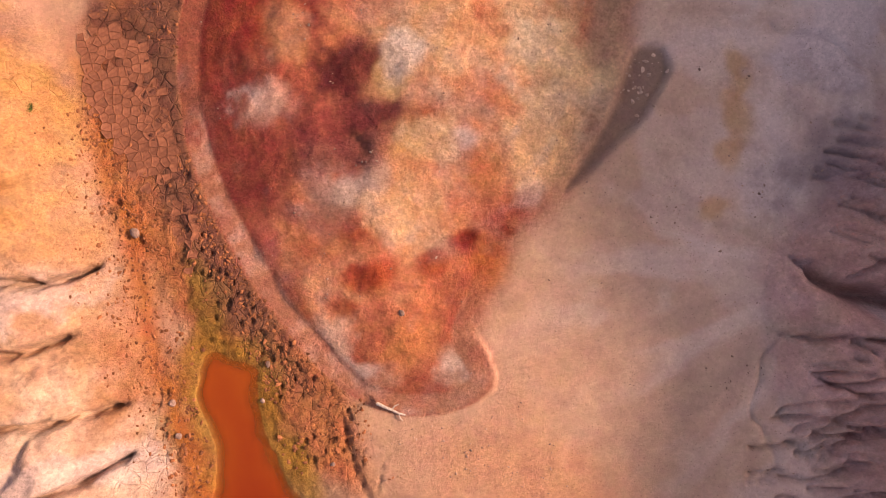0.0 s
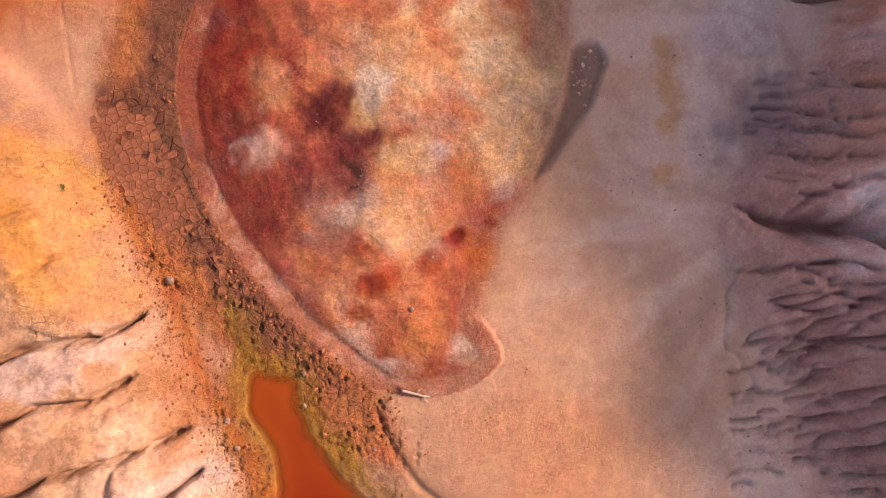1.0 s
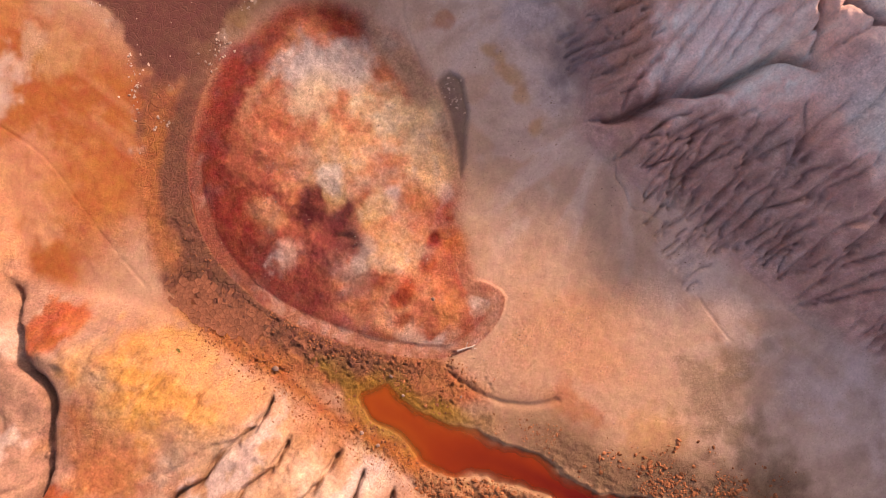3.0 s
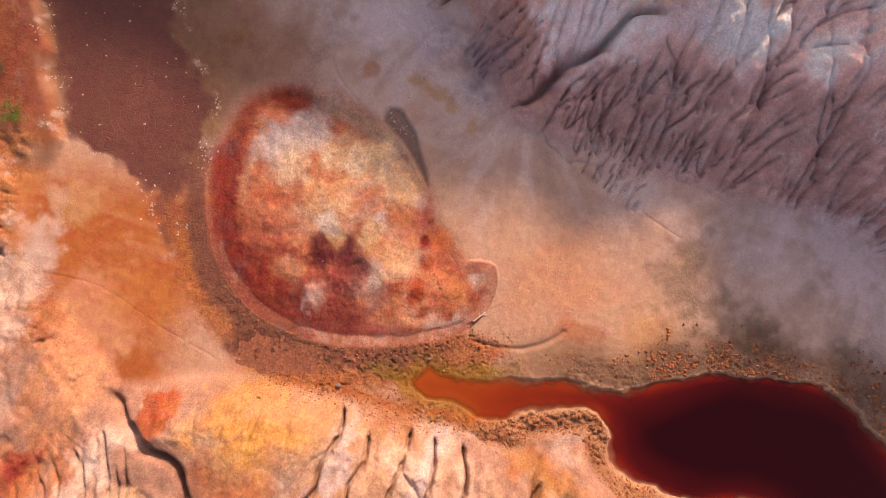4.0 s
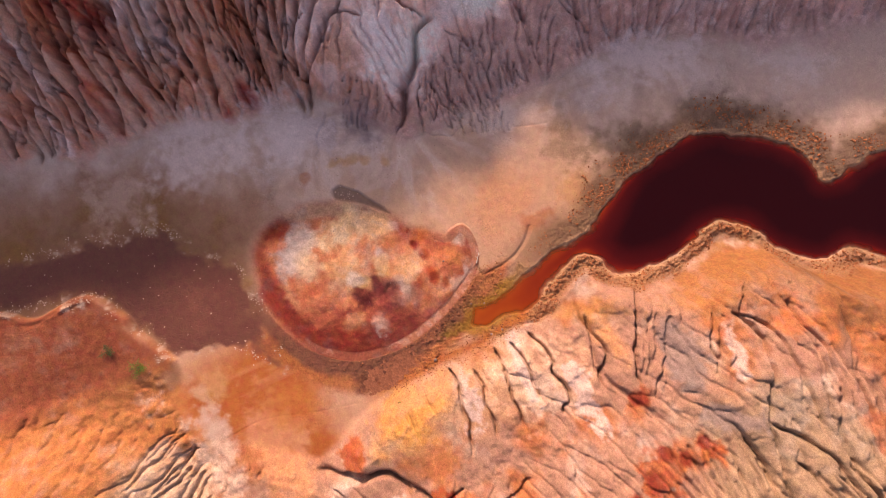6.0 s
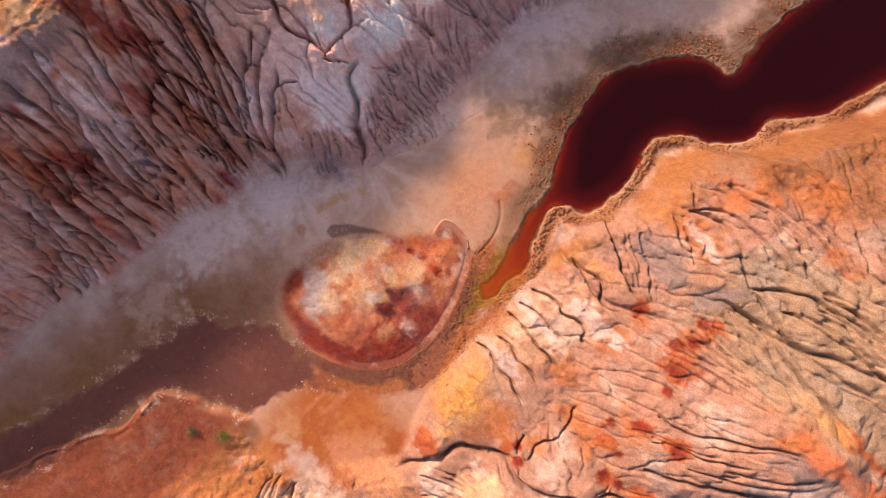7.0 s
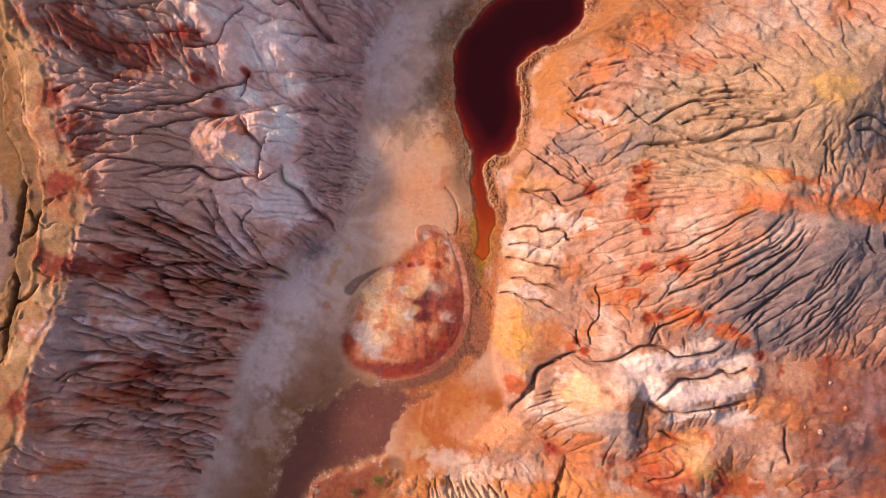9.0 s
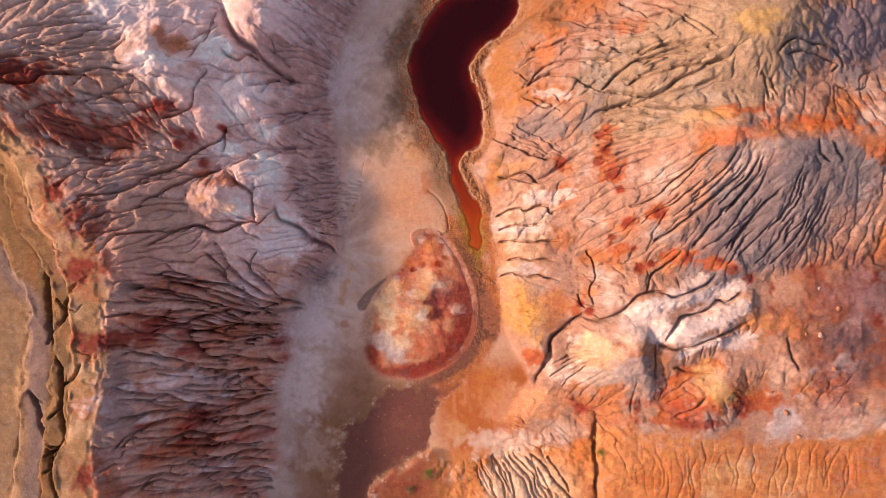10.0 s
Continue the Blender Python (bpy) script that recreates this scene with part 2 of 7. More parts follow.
for pts, wide, deep in GULLIES:
    p = curve(pts, False, 4)
    w = windowed(p, 4.5, 0.0, lambda x, y: 0 * x)[1]
    d, along = line_distance(GX[w] + wander_x[w], GY[w] + wander_y[w], p)
    r = wide * (1.1 - 0.7 * along) * 0.6
    hills[w] -= deep * (1 - 0.5 * along) * np.exp(-(d / r) ** 2) * step(-0.06, 0.32, along)
    hills[w] -= (0.16 if wide > 0.3 else 0.08) * deep * np.exp(-(d / (4.5 * r)) ** 2)
lumps = step(0.0, 0.4, near(GX, GY, 36.0, -9.0, 11.0, 9.0)) + 0.5 * step(0.0, 0.4, near(GX, GY, 17.0, 0.5, 5.0, 5.0))
hills += lumps * 0.38 * np.clip(ridged(GX, GY, 2.6, 3, 4) - 0.45, 0, 1)
hills = np.maximum(hills, 0.02)
uncut = hills.copy()
FLOW = np.zeros_like(hills)


def lowest(p):
    """The lowest of the eight neighbours."""
    p = np.pad(p, 1, "edge")
    m = np.minimum(np.minimum(p[:-2, 1:-1], p[2:, 1:-1]), np.minimum(p[1:-1, :-2], p[1:-1, 2:]))
    return np.minimum(m, np.minimum(np.minimum(p[:-2, :-2], p[2:, 2:]), np.minimum(p[2:, :-2], p[:-2, 2:])))


def drain(a):
    """Silt up hollows until every place drains to the valley floor."""
    k = 4
    h, w = (a.shape[0] // k) * k, (a.shape[1] // k) * k
    low = a[:h, :w].reshape(h // k, k, w // k, k).min((1, 3))
    level = np.where(low < 0.10, low, 99.0)
    level[0], level[-1], level[:, 0], level[:, -1] = low[0], low[-1], low[:, 0], low[:, -1]
    for _ in range(260):
        level = np.minimum(level, np.maximum(low, lowest(level) + 0.015))
    level = np.where(level > low + 0.02, level, -1.0)
    up = np.full(a.shape, -1.0)
    up[:h, :w] = np.repeat(np.repeat(level, k, 0), k, 1)
    up = np.where(up > 0, blur(np.maximum(up, 0), 1), -1)
    a = np.maximum(a, up)
    for _ in range(8):
        a = np.maximum(a, lowest(a))
    return a


def settle(a):
    """Fill every closed pit to the level at which it would spill."""
    a = a.astype(np.float32)
    w = a
    for _ in range(4):
        w = -lowest(-w)
    for _ in range(200):
        w = np.maximum(a, np.minimum(w, lowest(w)))
    return w.astype(float)


jit_x, jit_y = fbm(GX, GY, 0.45, 6, 2), fbm(GX, GY, 0.45, 10, 2)
on_west = step(-0.3, 0.6, run_w) * step(1.02, 0.97, rise_w)
caps = step(1.0, 5.0, GY) * step(0.15, 0.3, rise_w) * step(0.75, 0.55, rise_w)
near_bank = step(9.5, 7.0, run_e) * step(-5.0, -2.0, GY) * step(10.0, 7.5, GY) * (run_w < 0)
upper = step(7.0, 10.0, GY) * step(0.42, 0.6, rise_w)
on_cone = step(0.0, 0.5, near(GX, GY, 15.3, -9.6, 4.5, 4.0))
DIG = on_slope * (1 - 0.8 * on_cone) * (0.15 + 0.85 * steep) * (1.0 + 0.9 * on_west) * (1 - 0.5 * caps) * (1 - 0.6 * near_bank)
hills = drain(hills)
for turn in range(5):
    gy, gx = np.gradient(blur(hills, (4, 2, 1, 0, 0)[turn]), CELL)
    n = 110000
    px, py = RNG.uniform(1, len(UX) - 2, n), RNG.uniform(1, len(UY) - 2, n)
    vx, vy, past = np.zeros(n), np.zeros(n), np.full(n, 99.0)
    flow = np.zeros(hills.size)
    for go in range(250):
        i, j = py.astype(int), px.astype(int)
        sx, sy = -gx[i, j] + 0.16 * jit_x[i, j], -gy[i, j] + 0.16 * jit_y[i, j]
        vx, vy = 0.4 * vx + sx, 0.4 * vy + sy
        s = np.hypot(vx, vy) + 1e-9
        live = np.hypot(sx, sy) > 0.06
        here = hills[i, j]
        px, py = px + vx / s, py + vy / s
        live &= (px > 1) & (py > 1) & (px < len(UX) - 2) & (py < len(UY) - 2)
        if go % 7 == 6:
            live &= here < past - 0.03
        past = np.where(go % 7 == 6, here, past)
        px, py, vx, vy, past = px[live], py[live], vx[live], vy[live], past[live]
        if len(px) < 50:
            break
        flow += np.bincount(py.astype(int) * len(UX) + px.astype(int), minlength=hills.size)
    flow = flow.reshape(hills.shape)
    FLOW = 0.5 * FLOW + blur(flow, 1)
    thin = step(0.9, 1.5, flow / (blur(flow, 3) + 0.5))
    cut = np.clip(flow - 2, 0, 160) / 18.0
    hills = hills - DIG * np.minimum(0.035 * cut ** 0.7, 0.09) - DIG * thin * np.minimum(0.075 * cut ** 0.6, 0.20)
    hills = drain(np.maximum(hills, 0.02))
    if turn in (1, 3, 4):
        hills = settle(hills)
# smooth shoulders between narrow, steep-sided cuts; only the strongest cuts survive on the pale caps
lost = uncut - hills
broad = blur(lost, 12)
on_slate = step(0.0, 0.4, near(GX, GY, 27.0, 1.6, 10.0, 5.8, 30))
few = 0.05 + 0.14 * caps + 0.15 * near_bank + 0.02 * on_west + 0.04 * (1 - on_west) + 0.05 * on_slate
valley = np.minimum(np.clip(lost - broad - few, 0, None), 0.22)
on_south = step(0.3, 1.0, run_s) * step(-1.0, 1.0, GX)
line = np.clip(lost - blur(lost, 2) - 0.012 - 0.03 * caps - 0.03 * near_bank - 0.010 * on_slate, 0, 0.13)
hills = uncut - 0.12 * broad - (0.22 + 0.03 * on_west - 0.14 * on_slate) * valley - (0.8 + 0.9 * on_west * (1 - 0.5 * upper)) * (1 - 0.45 * on_slate) * (1 - 0.55 * on_south) * line
hills = np.maximum(hills, 0.02)
RILL = np.clip(blur(uncut, 6) - hills, 0, None)


# ---- the ground sheet ----
def spacing(zones, far):
    """Grid lines from zones of (end, step), growing coarser beyond the last on both sides."""
    line = [zones[0][0]]
    for end, gap in zones[1:]:
        n = max(1, round((end - line[-1]) / gap))
        line += list(np.linspace(line[-1], end, n + 1)[1:])
    for sign in (1, -1):
        gap = zones[-1][1]
        while line[-1] * sign < far:
            gap *= 1.3
            line.append(line[-1] + sign * gap)
        line = line[::-1]
    return np.array(line)


XS = spacing([(-46, 0.13), (-33, 0.13), (-12.5, 0.078), (8, 0.055), (35, 0.078), (46, 0.13)], 2500)
YS = spacing([(-38, 0.13), (-25, 0.13), (-7.5, 0.078), (5.5, 0.055), (25, 0.078), (38, 0.13)], 2500)
X, Y = np.meshgrid(XS.astype(np.float32), YS.astype(np.float32))


def sample(field, x=None, y=None):
    x, y = (X, Y) if x is None else (x, y)
    u = np.clip((x - UX[0]) / CELL, 0, len(UX) - 1.001)
    v = np.clip((y - UY[0]) / CELL, 0, len(UY) - 1.001)
    i, j = v.astype(int), u.astype(int)
    a, b = u - j, v - i
    return (field[i, j] * (1 - a) + field[i, j + 1] * a) * (1 - b) + (field[i + 1, j] * (1 - a) + field[i + 1, j + 1] * a) * b


n1, n2, n3, n4 = fbm(X, Y, 4.0, 1, 5), fbm(X, Y, 2.2, 5, 5), fbm(X, Y, 1.0, 9, 5), fbm(X, Y, 7.0, 13, 4)
n5 = fbm(X, Y, 0.4, 15, 3)
SHORE = 0.22 * fbm(X, Y, 0.9, 3, 4) + 0.10 * fbm(X, Y, 2.4, 12, 2)
mound_d, pond_d, bed_d = sample(MOUND_D), sample(POND_D) + SHORE, sample(BED_D) + 2.5 * SHORE
rw, re_, rs, rise, rill, flow = (sample(f) for f in (run_w, run_e, run_s, rise_w, RILL, FLOW))
slope_mask = sample(on_slope)
Z = sample(hills)

# fine parallel rills between the larger ones
def fine_rills(along, across, k, spacing):
    r = 1 - np.abs(2 * vn(along * 0.22 + 0.3 * n3, across / spacing + 0.35 * n2 + 0.25 * n3, k) - 1)
    return step(0.84, 0.98, r) * step(-0.25, 0.25, n3 * 0.6 + 0.8 * n1)


cone_r, cone_a = np.hypot(X - 27.0, Y - 18.5), np.arctan2(Y - 18.5, X - 27.0)
w_side = step(-0.4, 0.6, rw + 0.5 * n2) * step(1.0, 0.93, rise)
ne_side = step(0.0, 0.3, near(X, Y, 20.5, 14.0, 14.0, 6.5, 20)) * step(1.5, 3.0, re_)
sl_side = step(0.0, 0.3, near(X, Y, 25.0, 1.5, 11.0, 6.5, 35)) * (1 - ne_side)
bank_side = step(0.8, 1.6, re_) * step(9.0, 6.0, re_) * step(-4.5, -2.0, Y) * step(9.0, 7.0, Y)
s_side = step(0.5, 1.5, rs) * step(-1.0, 1.0, X)
Z = Z - 0.05 * w_side * (1 - 0.8 * sample(caps)) * fine_rills(X * 1.2, Y, 2, 0.62) * (0.5 + 0.5 * step(-0.3, 0.3, n2))
rim_side = step(0.96, 1.0, rise) * step(1.25, 1.18, rise)
Z = Z - 0.14 * rim_side * fine_rills(X * 1.5, Y, 15, 1.5) + 0.05 * rim_side * n3
Z = Z - 0.03 * ne_side * fine_rills(cone_r, cone_a * 13.0, 5, 0.75)
Z = Z - 0.02 * sl_side * fine_rills(0.66 * Y + 0.75 * X, 0.66 * X - 0.75 * Y, 7, 0.7)
Z = Z - 0.02 * bank_side * fine_rills(X * 1.5, Y, 9, 1.3) * step(-0.2, 0.3, n1)
Z = Z - 0.045 * s_side * fine_rills(Y, X, 11, 0.6)

# the mound: a low kidney-shaped island with a ledge round its southern and eastern side
inner = mound_d + 0.18 * fbm(X, Y, 1.5, 6, 3)
low_side = step(-4.2, -2.0, X + 0.28 * Y)
ledge = (0.02 + 0.04 * low_side) * step(0.3 * low_side - 0.3, 0.5 - 0.3 * low_side, mound_d + 0.05 * n3) + 0.02 * step(0.42, 0.72, mound_d + 0.12 * n2) * low_side - 0.03 * low_side * np.exp(-((mound_d - 0.46 + 0.12 * n2 + 0.06 * n5) / 0.04) ** 2) + 0.02 * n5 * step(0.0, 0.2, mound_d) * step(0.9, 0.5, mound_d)
dome = 0.80 * (1 - np.exp(-np.clip(inner - 0.5, 0, None) / 2.9))
grit = step(0.5, 1.3, inner)
mound_z = ledge + dome + grit * (0.10 * fbm(X, Y, 2.0, 8, 3) + 0.030 * fbm(X, Y, 0.42, 12, 3) + 0.013 * fbm(X, Y, 0.17, 2, 2))
for cx, cy, rx, ry, turn, deep in ((-1.5, -5.2, 1.4, 0.9, 40, 0.11), (-0.6, -6.0, 1.2, 0.8, 10, 0.10), (-1.0, -4.2, 1.2, 0.7, 70, 0.08), (-3.3, -1.8, 0.35, 0.3, 0, 0.15), (-4.3, -1.7, 0.25, 0.16, 0, 0.12)):
    mound_z = mound_z - deep * step(0, 0.7, near(X, Y, cx, cy, rx, ry, turn) + 0.35 * n3)
lobe = near(X, Y, -2.9, 1.15, 0.75, 0.95, -70)
mound_z = np.where(lobe > -0.2, smax(mound_z, 0.24 * np.sqrt(np.clip(lobe + 0.15, 0, None)), 0.1), mound_z)
Z = np.where(mound_d > -0.02, np.maximum(Z, mound_z), Z)
# a dark wet hollow beside the mound, a narrow trench and thin runnels on the fans
streak_d, streak_a = line_distance(X + 0.08 * n3, Y + 0.08 * n3, [(-8.25, -4.85), (-7.6, -4.0), (-6.6, -3.1), (-5.7, -2.4)])
streak = step(0.0, 0.26, 0.52 * (1 - streak_a) ** 0.7 + 0.08 + 0.08 * n3 - streak_d)
Z = np.where(mound_d < 0.3, Z - 0.14 * streak, Z)
RUNNELS = [([(-0.5, 1.42), (-0.1, 1.4), (0.15, 1.6), (0.2, 2.3), (0.05, 3.2), (-0.2, 4.0), (-0.8, 4.9), (-1.5, 5.5)], 0.11, 0.08),
           ([(-9.4, 1.8), (-8.9, 2.6), (-8.9, 3.2), (-9.1, 3.9), (-9.0, 4.4), (-8.4, 5.3), (-7.6, 7.4), (-7.0, 9.5)], 0.04, 0.025),
           ([(-14.2, -10.5), (-11.0, -9.0), (-9.2, -7.8), (-8.0, -6.0)], 0.05, 0.05),
           ([(4.6, -9.0), (4.0, -12.0), (3.2, -15.0), (3.4, -17.6)], 0.05, 0.02)]
for pts, wide, deep in RUNNELS:
    d, _ = line_distance(X + (0.5 * wide + 0.05) * n3, Y + (0.5 * wide + 0.05) * n2, curve(pts, False, 4))
    d = d + 0.03 * step(0.0, 0.6, n5 + n3)
    Z = Z - deep * np.exp(-(d / wide) ** 2) * (mound_d < 0.2)

# narrow rills and crevices, each with a few side twigs that come down to it
TWIG = np.random.RandomState(41)


def incise(p, wide, deep):
    if p[:, 0].min() > -14.5 and p[:, 0].max() < 4:
        wide, deep = 0.6 * wide, 0.85 * deep      # hair cracks in the apron
    elif 3 < p[:, 0].min() and p[:, 0].max() < 11:
        wide = 0.75 * wide
    a, b = np.searchsorted(XS, (p[:, 0].min() - 0.8, p[:, 0].max() + 0.8))
    c, d = np.searchsorted(YS, (p[:, 1].min() - 0.8, p[:, 1].max() + 0.8))
    w = (slice(c, d), slice(a, b))
    d, along = line_distance(X[w] + 0.16 * n3[w] + 0.05 * n5[w], Y[w] + 0.16 * n2[w] + 0.06 * n5[w], p)
    r = np.maximum(wide * (0.85 + 0.35 * np.clip(n3[w] + n5[w], -0.5, 0.9)), 0.074 if p[:, 0].min() < -12.5 or p[:, 0].max() > 8.5 else 0.046)
    ends = step(0.0, 0.08, along) * step(1.0, 0.85, along)
    bank = 0.10 * np.exp(-(d / (3.0 * r)) ** 2)
    deep = deep * (1.1 if p[:, 0].mean() < -23 and p[:, 1].mean() > 6 else 2.1 if p[:, 0].max() < -13 else 1.0 if p[:, 0].max() < 8.5 else 1.7)
    Z[w] = Z[w] - deep * (np.exp(-(d / r) ** 2) + bank) * (0.25 + 0.75 * ends)


def furrow(pts, wide, deep):
    p = curve(pts, False, 4)
    z = ground_near(p)
    if z[0] > z[-1]:
        p = p[::-1]
    incise(p, wide, deep)
    if wide < 0.1 or p[0, 0] > -9:
        return
    length = np.hypot(*np.diff(p, axis=0).T).sum()
    for _ in range(int(length * 0.55)):
        k = TWIG.randint(1, len(p) - 1)
        d = p[k] - p[k - 1]
        turn = math.atan2(d[1], d[0]) + TWIG.choice((-1, 1)) * TWIG.uniform(0.35, 0.85)
        reach = TWIG.uniform(0.4, 1.5)
        t = np.linspace(0, 1, 5)
        bend = TWIG.uniform(-0.25, 0.25)
        q = p[k] + reach * np.stack([t * math.cos(turn) - bend * t * t * math.sin(turn), t * math.sin(turn) + bend * t * t * math.cos(turn)], 1)
        incise(q, 0.075, 0.55 * deep)


def fan(first, last, n, wide, deep, low, high):
    """Many rills that run between two guiding ones."""
    a, b = curve(first, False, 8), curve(last, False, 8)
    t = np.linspace(0, 1, 15)
    a, b = (np.stack([np.interp(t, np.linspace(0, 1, len(q)), q[:, i]) for i in (0, 1)], 1) for q in (a, b))
    for k in range(n):
        f = (k + TWIG.uniform(0.1, 0.9)) / n
        size = TWIG.uniform(low, high)
        s0 = TWIG.uniform(0, 1 - size) if size < 1 else 0.0
        u = np.linspace(s0, s0 + size, 9)
        drift = f + 0.6 / n * (np.sin(3.0 * u + TWIG.uniform(0, 6.28)) + 0.5 * np.sin(11.0 * u + TWIG.uniform(0, 6.28)))
        p = np.stack([np.interp(u, t, a[:, i]) * (1 - drift) + np.interp(u, t, b[:, i]) * drift for i in (0, 1)], 1)
        incise(p, wide * TWIG.uniform(0.8, 1.3), deep * TWIG.uniform(0.6, 1.2))


def ground_near(p):
    j = np.clip(np.searchsorted(XS, p[:, 0]), 0, len(XS) - 1)
    i = np.clip(np.searchsorted(YS, p[:, 1]), 0, len(YS) - 1)
    return Z[i, j]


for pts, wide, deep in GULLIES:
    incise(curve(pts, False, 4), 0.36 * wide, 0.35 * deep)

# on the western slope and its foot, the eastern bank, the hills behind it, and the mauve apron
furrow([(-18, 17.5), (-16.8, 16.7), (-16.1, 17.3), (-15.3, 16.8)], 0.1, 0.35)
furrow([(-14.5, 17.9), (-13.7, 17.1), (-12.9, 16.4)], 0.15, 0.3)
furrow([(-18.4, 11.3), (-18.6, 10.8), (-19.2, 10.2), (-20.4, 9.6), (-21.3, 8.8), (-21.9, 8.1), (-22.9, 7.6), (-24.4, 7.1), (-25.6, 6.2)], 0.13, 0.45)
furrow([(-18.6, 11.1), (-18.6, 10.3), (-18.9, 9.4)], 0.1, 0.35)
furrow([(-11.7, 9.5), (-12.8, 9.6), (-14.4, 9.3), (-15.8, 8.7), (-17.1, 8.7)], 0.1, 0.35)
furrow([(-16.7, 10.7), (-15.2, 11.2), (-13.7, 11.8), (-12.4, 12.5)], 0.09, 0.25)
furrow([(-15.1, 4.5), (-16.5, 2.9), (-16.7, 4.7), (-16.9, 5.9), (-17.9, 6.6), (-18.6, 7.6)], 0.14, 0.4)
furrow([(-16.8, 3.2), (-18.1, 2.9), (-19.1, 2.4), (-19.9, 2.6), (-21, 3.1), (-21.8, 2.9), (-23, 2.3), (-23.6, 1.8), (-24.5, 1.2)], 0.14, 0.45)
furrow([(-23, 2.5), (-24.3, 2.6), (-25.3, 2.5), (-26.4, 2.4)], 0.1, 0.3)
furrow([(-18.9, 7.9), (-19.9, 7.5), (-21, 7.1), (-21.7, 6.7), (-22.9, 6.2), (-23.5, 5.7), (-24.4, 5.3), (-24.8, 4.6)], 0.12, 0.35)
furrow([(-20.8, 7.3), (-21.7, 7.3), (-22.5, 7.5), (-23.7, 6.9), (-24.8, 6.9), (-26, 6.6)], 0.09, 0.28)
furrow([(-22.9, 16.3), (-23.6, 15.7), (-25.1, 15.3), (-26.6, 15.4), (-27.9, 15), (-28.9, 14.9), (-30.2, 14.7), (-30.9, 14), (-32, 14), (-32.8, 13.9)], 0.13, 0.4)
furrow([(-22.7, 16.3), (-24, 15.9), (-25.7, 15.9)], 0.09, 0.3)
furrow([(-23.9, 14.7), (-25, 14.1), (-25.9, 13.7), (-27.5, 13.2), (-28.9, 12.8), (-30.4, 12.7), (-31.6, 12.1)], 0.12, 0.35)
furrow([(-20.3, 13), (-20.8, 12.5), (-21.9, 12.1), (-22.8, 11.9)], 0.12, 0.35)
furrow([(-20.3, 13), (-20, 14.3), (-19.1, 15.8)], 0.09, 0.3)
furrow([(-32.8, 16), (-31, 16.2), (-29.7, 16.3), (-28.7, 16.1), (-27.5, 16.6), (-25.7, 17), (-24.7, 17.6)], 0.09, 0.3)
furrow([(-30.2, 17), (-28.7, 17.3), (-27, 18.5), (-26.5, 19), (-25.6, 19.7)], 0.09, 0.3)
furrow([(-25.7, 19), (-27.2, 19.2), (-28.8, 18.8), (-30, 18.5)], 0.09, 0.25)
furrow([(-20.3, 16.5), (-19.6, 17.8), (-19.2, 18.1), (-18.9, 19.1), (-18.2, 20.7)], 0.1, 0.3)
furrow([(-23.5, 8.6), (-24.6, 8.3), (-25.6, 8.3), (-26.8, 8.1), (-27.9, 8.3), (-29.4, 8.1)], 0.09, 0.28)
furrow([(-15.5, -4.2), (-15.7, -3.1), (-16.3, -2), (-17.1, -1.2), (-17.4, -0.4), (-17.9, 0.3)], 0.16, 0.5)
furrow([(-15.6, -4.3), (-16.7, -3.9), (-17.8, -3.1), (-18.7, -2.3), (-19.4, -1.3), (-19.7, -0.7), (-20.6, -0.4)], 0.2, 0.5)
furrow([(-19.2, -1.5), (-19.3, -0.5), (-19.8, 0.2), (-20.2, 0.7)], 0.11, 0.4)
furrow([(-18.9, -2.2), (-20, -1.9), (-21.2, -1.6), (-22.3, -0.8), (-23.4, -0.7), (-24.1, -1.1)], 0.11, 0.35)
furrow([(-15.7, -5.3), (-16.9, -4.8), (-18, -4.6), (-19.1, -4.2), (-20.3, -4.5), (-21.5, -4.7), (-22.4, -5.1), (-23.3, -5), (-23.6, -4.4), (-24.2, -4.3), (-25.3, -3.9), (-26.1, -3.7)], 0.16, 0.45)
furrow([(-20.3, -4.2), (-21, -3.5), (-22.1, -3.2), (-22.8, -2.6), (-23.4, -2.1), (-24.4, -1.9), (-25.3, -1.8)], 0.11, 0.35)
furrow([(-23.2, -4.2), (-22.7, -3.9), (-21.8, -3.9)], 0.1, 0.3)
furrow([(-22.4, -3.1), (-23.7, -3), (-24.7, -3.1), (-25.4, -2.6)], 0.11, 0.35)
furrow([(-16, -9.7), (-17.3, -9.2), (-18.4, -8.8), (-19.5, -8.3), (-20.7, -8.2), (-21.1, -7.6), (-21.8, -6.7), (-22.5, -6.5), (-23.3, -6.3)], 0.18, 0.45)
furrow([(-15.7, -6), (-16.9, -5.9), (-18.1, -5.6), (-19.2, -5.7), (-19.8, -6.3)], 0.11, 0.35)
furrow([(-16.4, -7), (-17.6, -6.7), (-18.6, -6.2)], 0.1, 0.3)
furrow([(-17.1, -12.2), (-18, -11.1), (-18.9, -10.5), (-20, -10.2), (-21, -9.6), (-21.8, -8.9), (-22.7, -8.1), (-23.8, -7.6), (-25.2, -7.1), (-26.2, -6.5)], 0.16, 0.45)
furrow([(-18.2, -12.4), (-18.6, -11.7), (-19.7, -10.9), (-20.9, -10.3), (-21.7, -9.5)], 0.12, 0.35)
furrow([(-17.6, -12.6), (-18.6, -12.8), (-20, -12.9), (-21, -12.4), (-22.3, -12.2), (-23.1, -11.6), (-23.9, -10.9), (-24.8, -10.7), (-25.9, -10.2), (-26.8, -9.8)], 0.18, 0.5)
furrow([(-17.2, -14), (-18.4, -14.1), (-19.6, -14), (-21, -13.6), (-22.2, -13.5), (-23.8, -13), (-24.9, -13), (-25.9, -13.4), (-26.8, -13.8)], 0.18, 0.45)
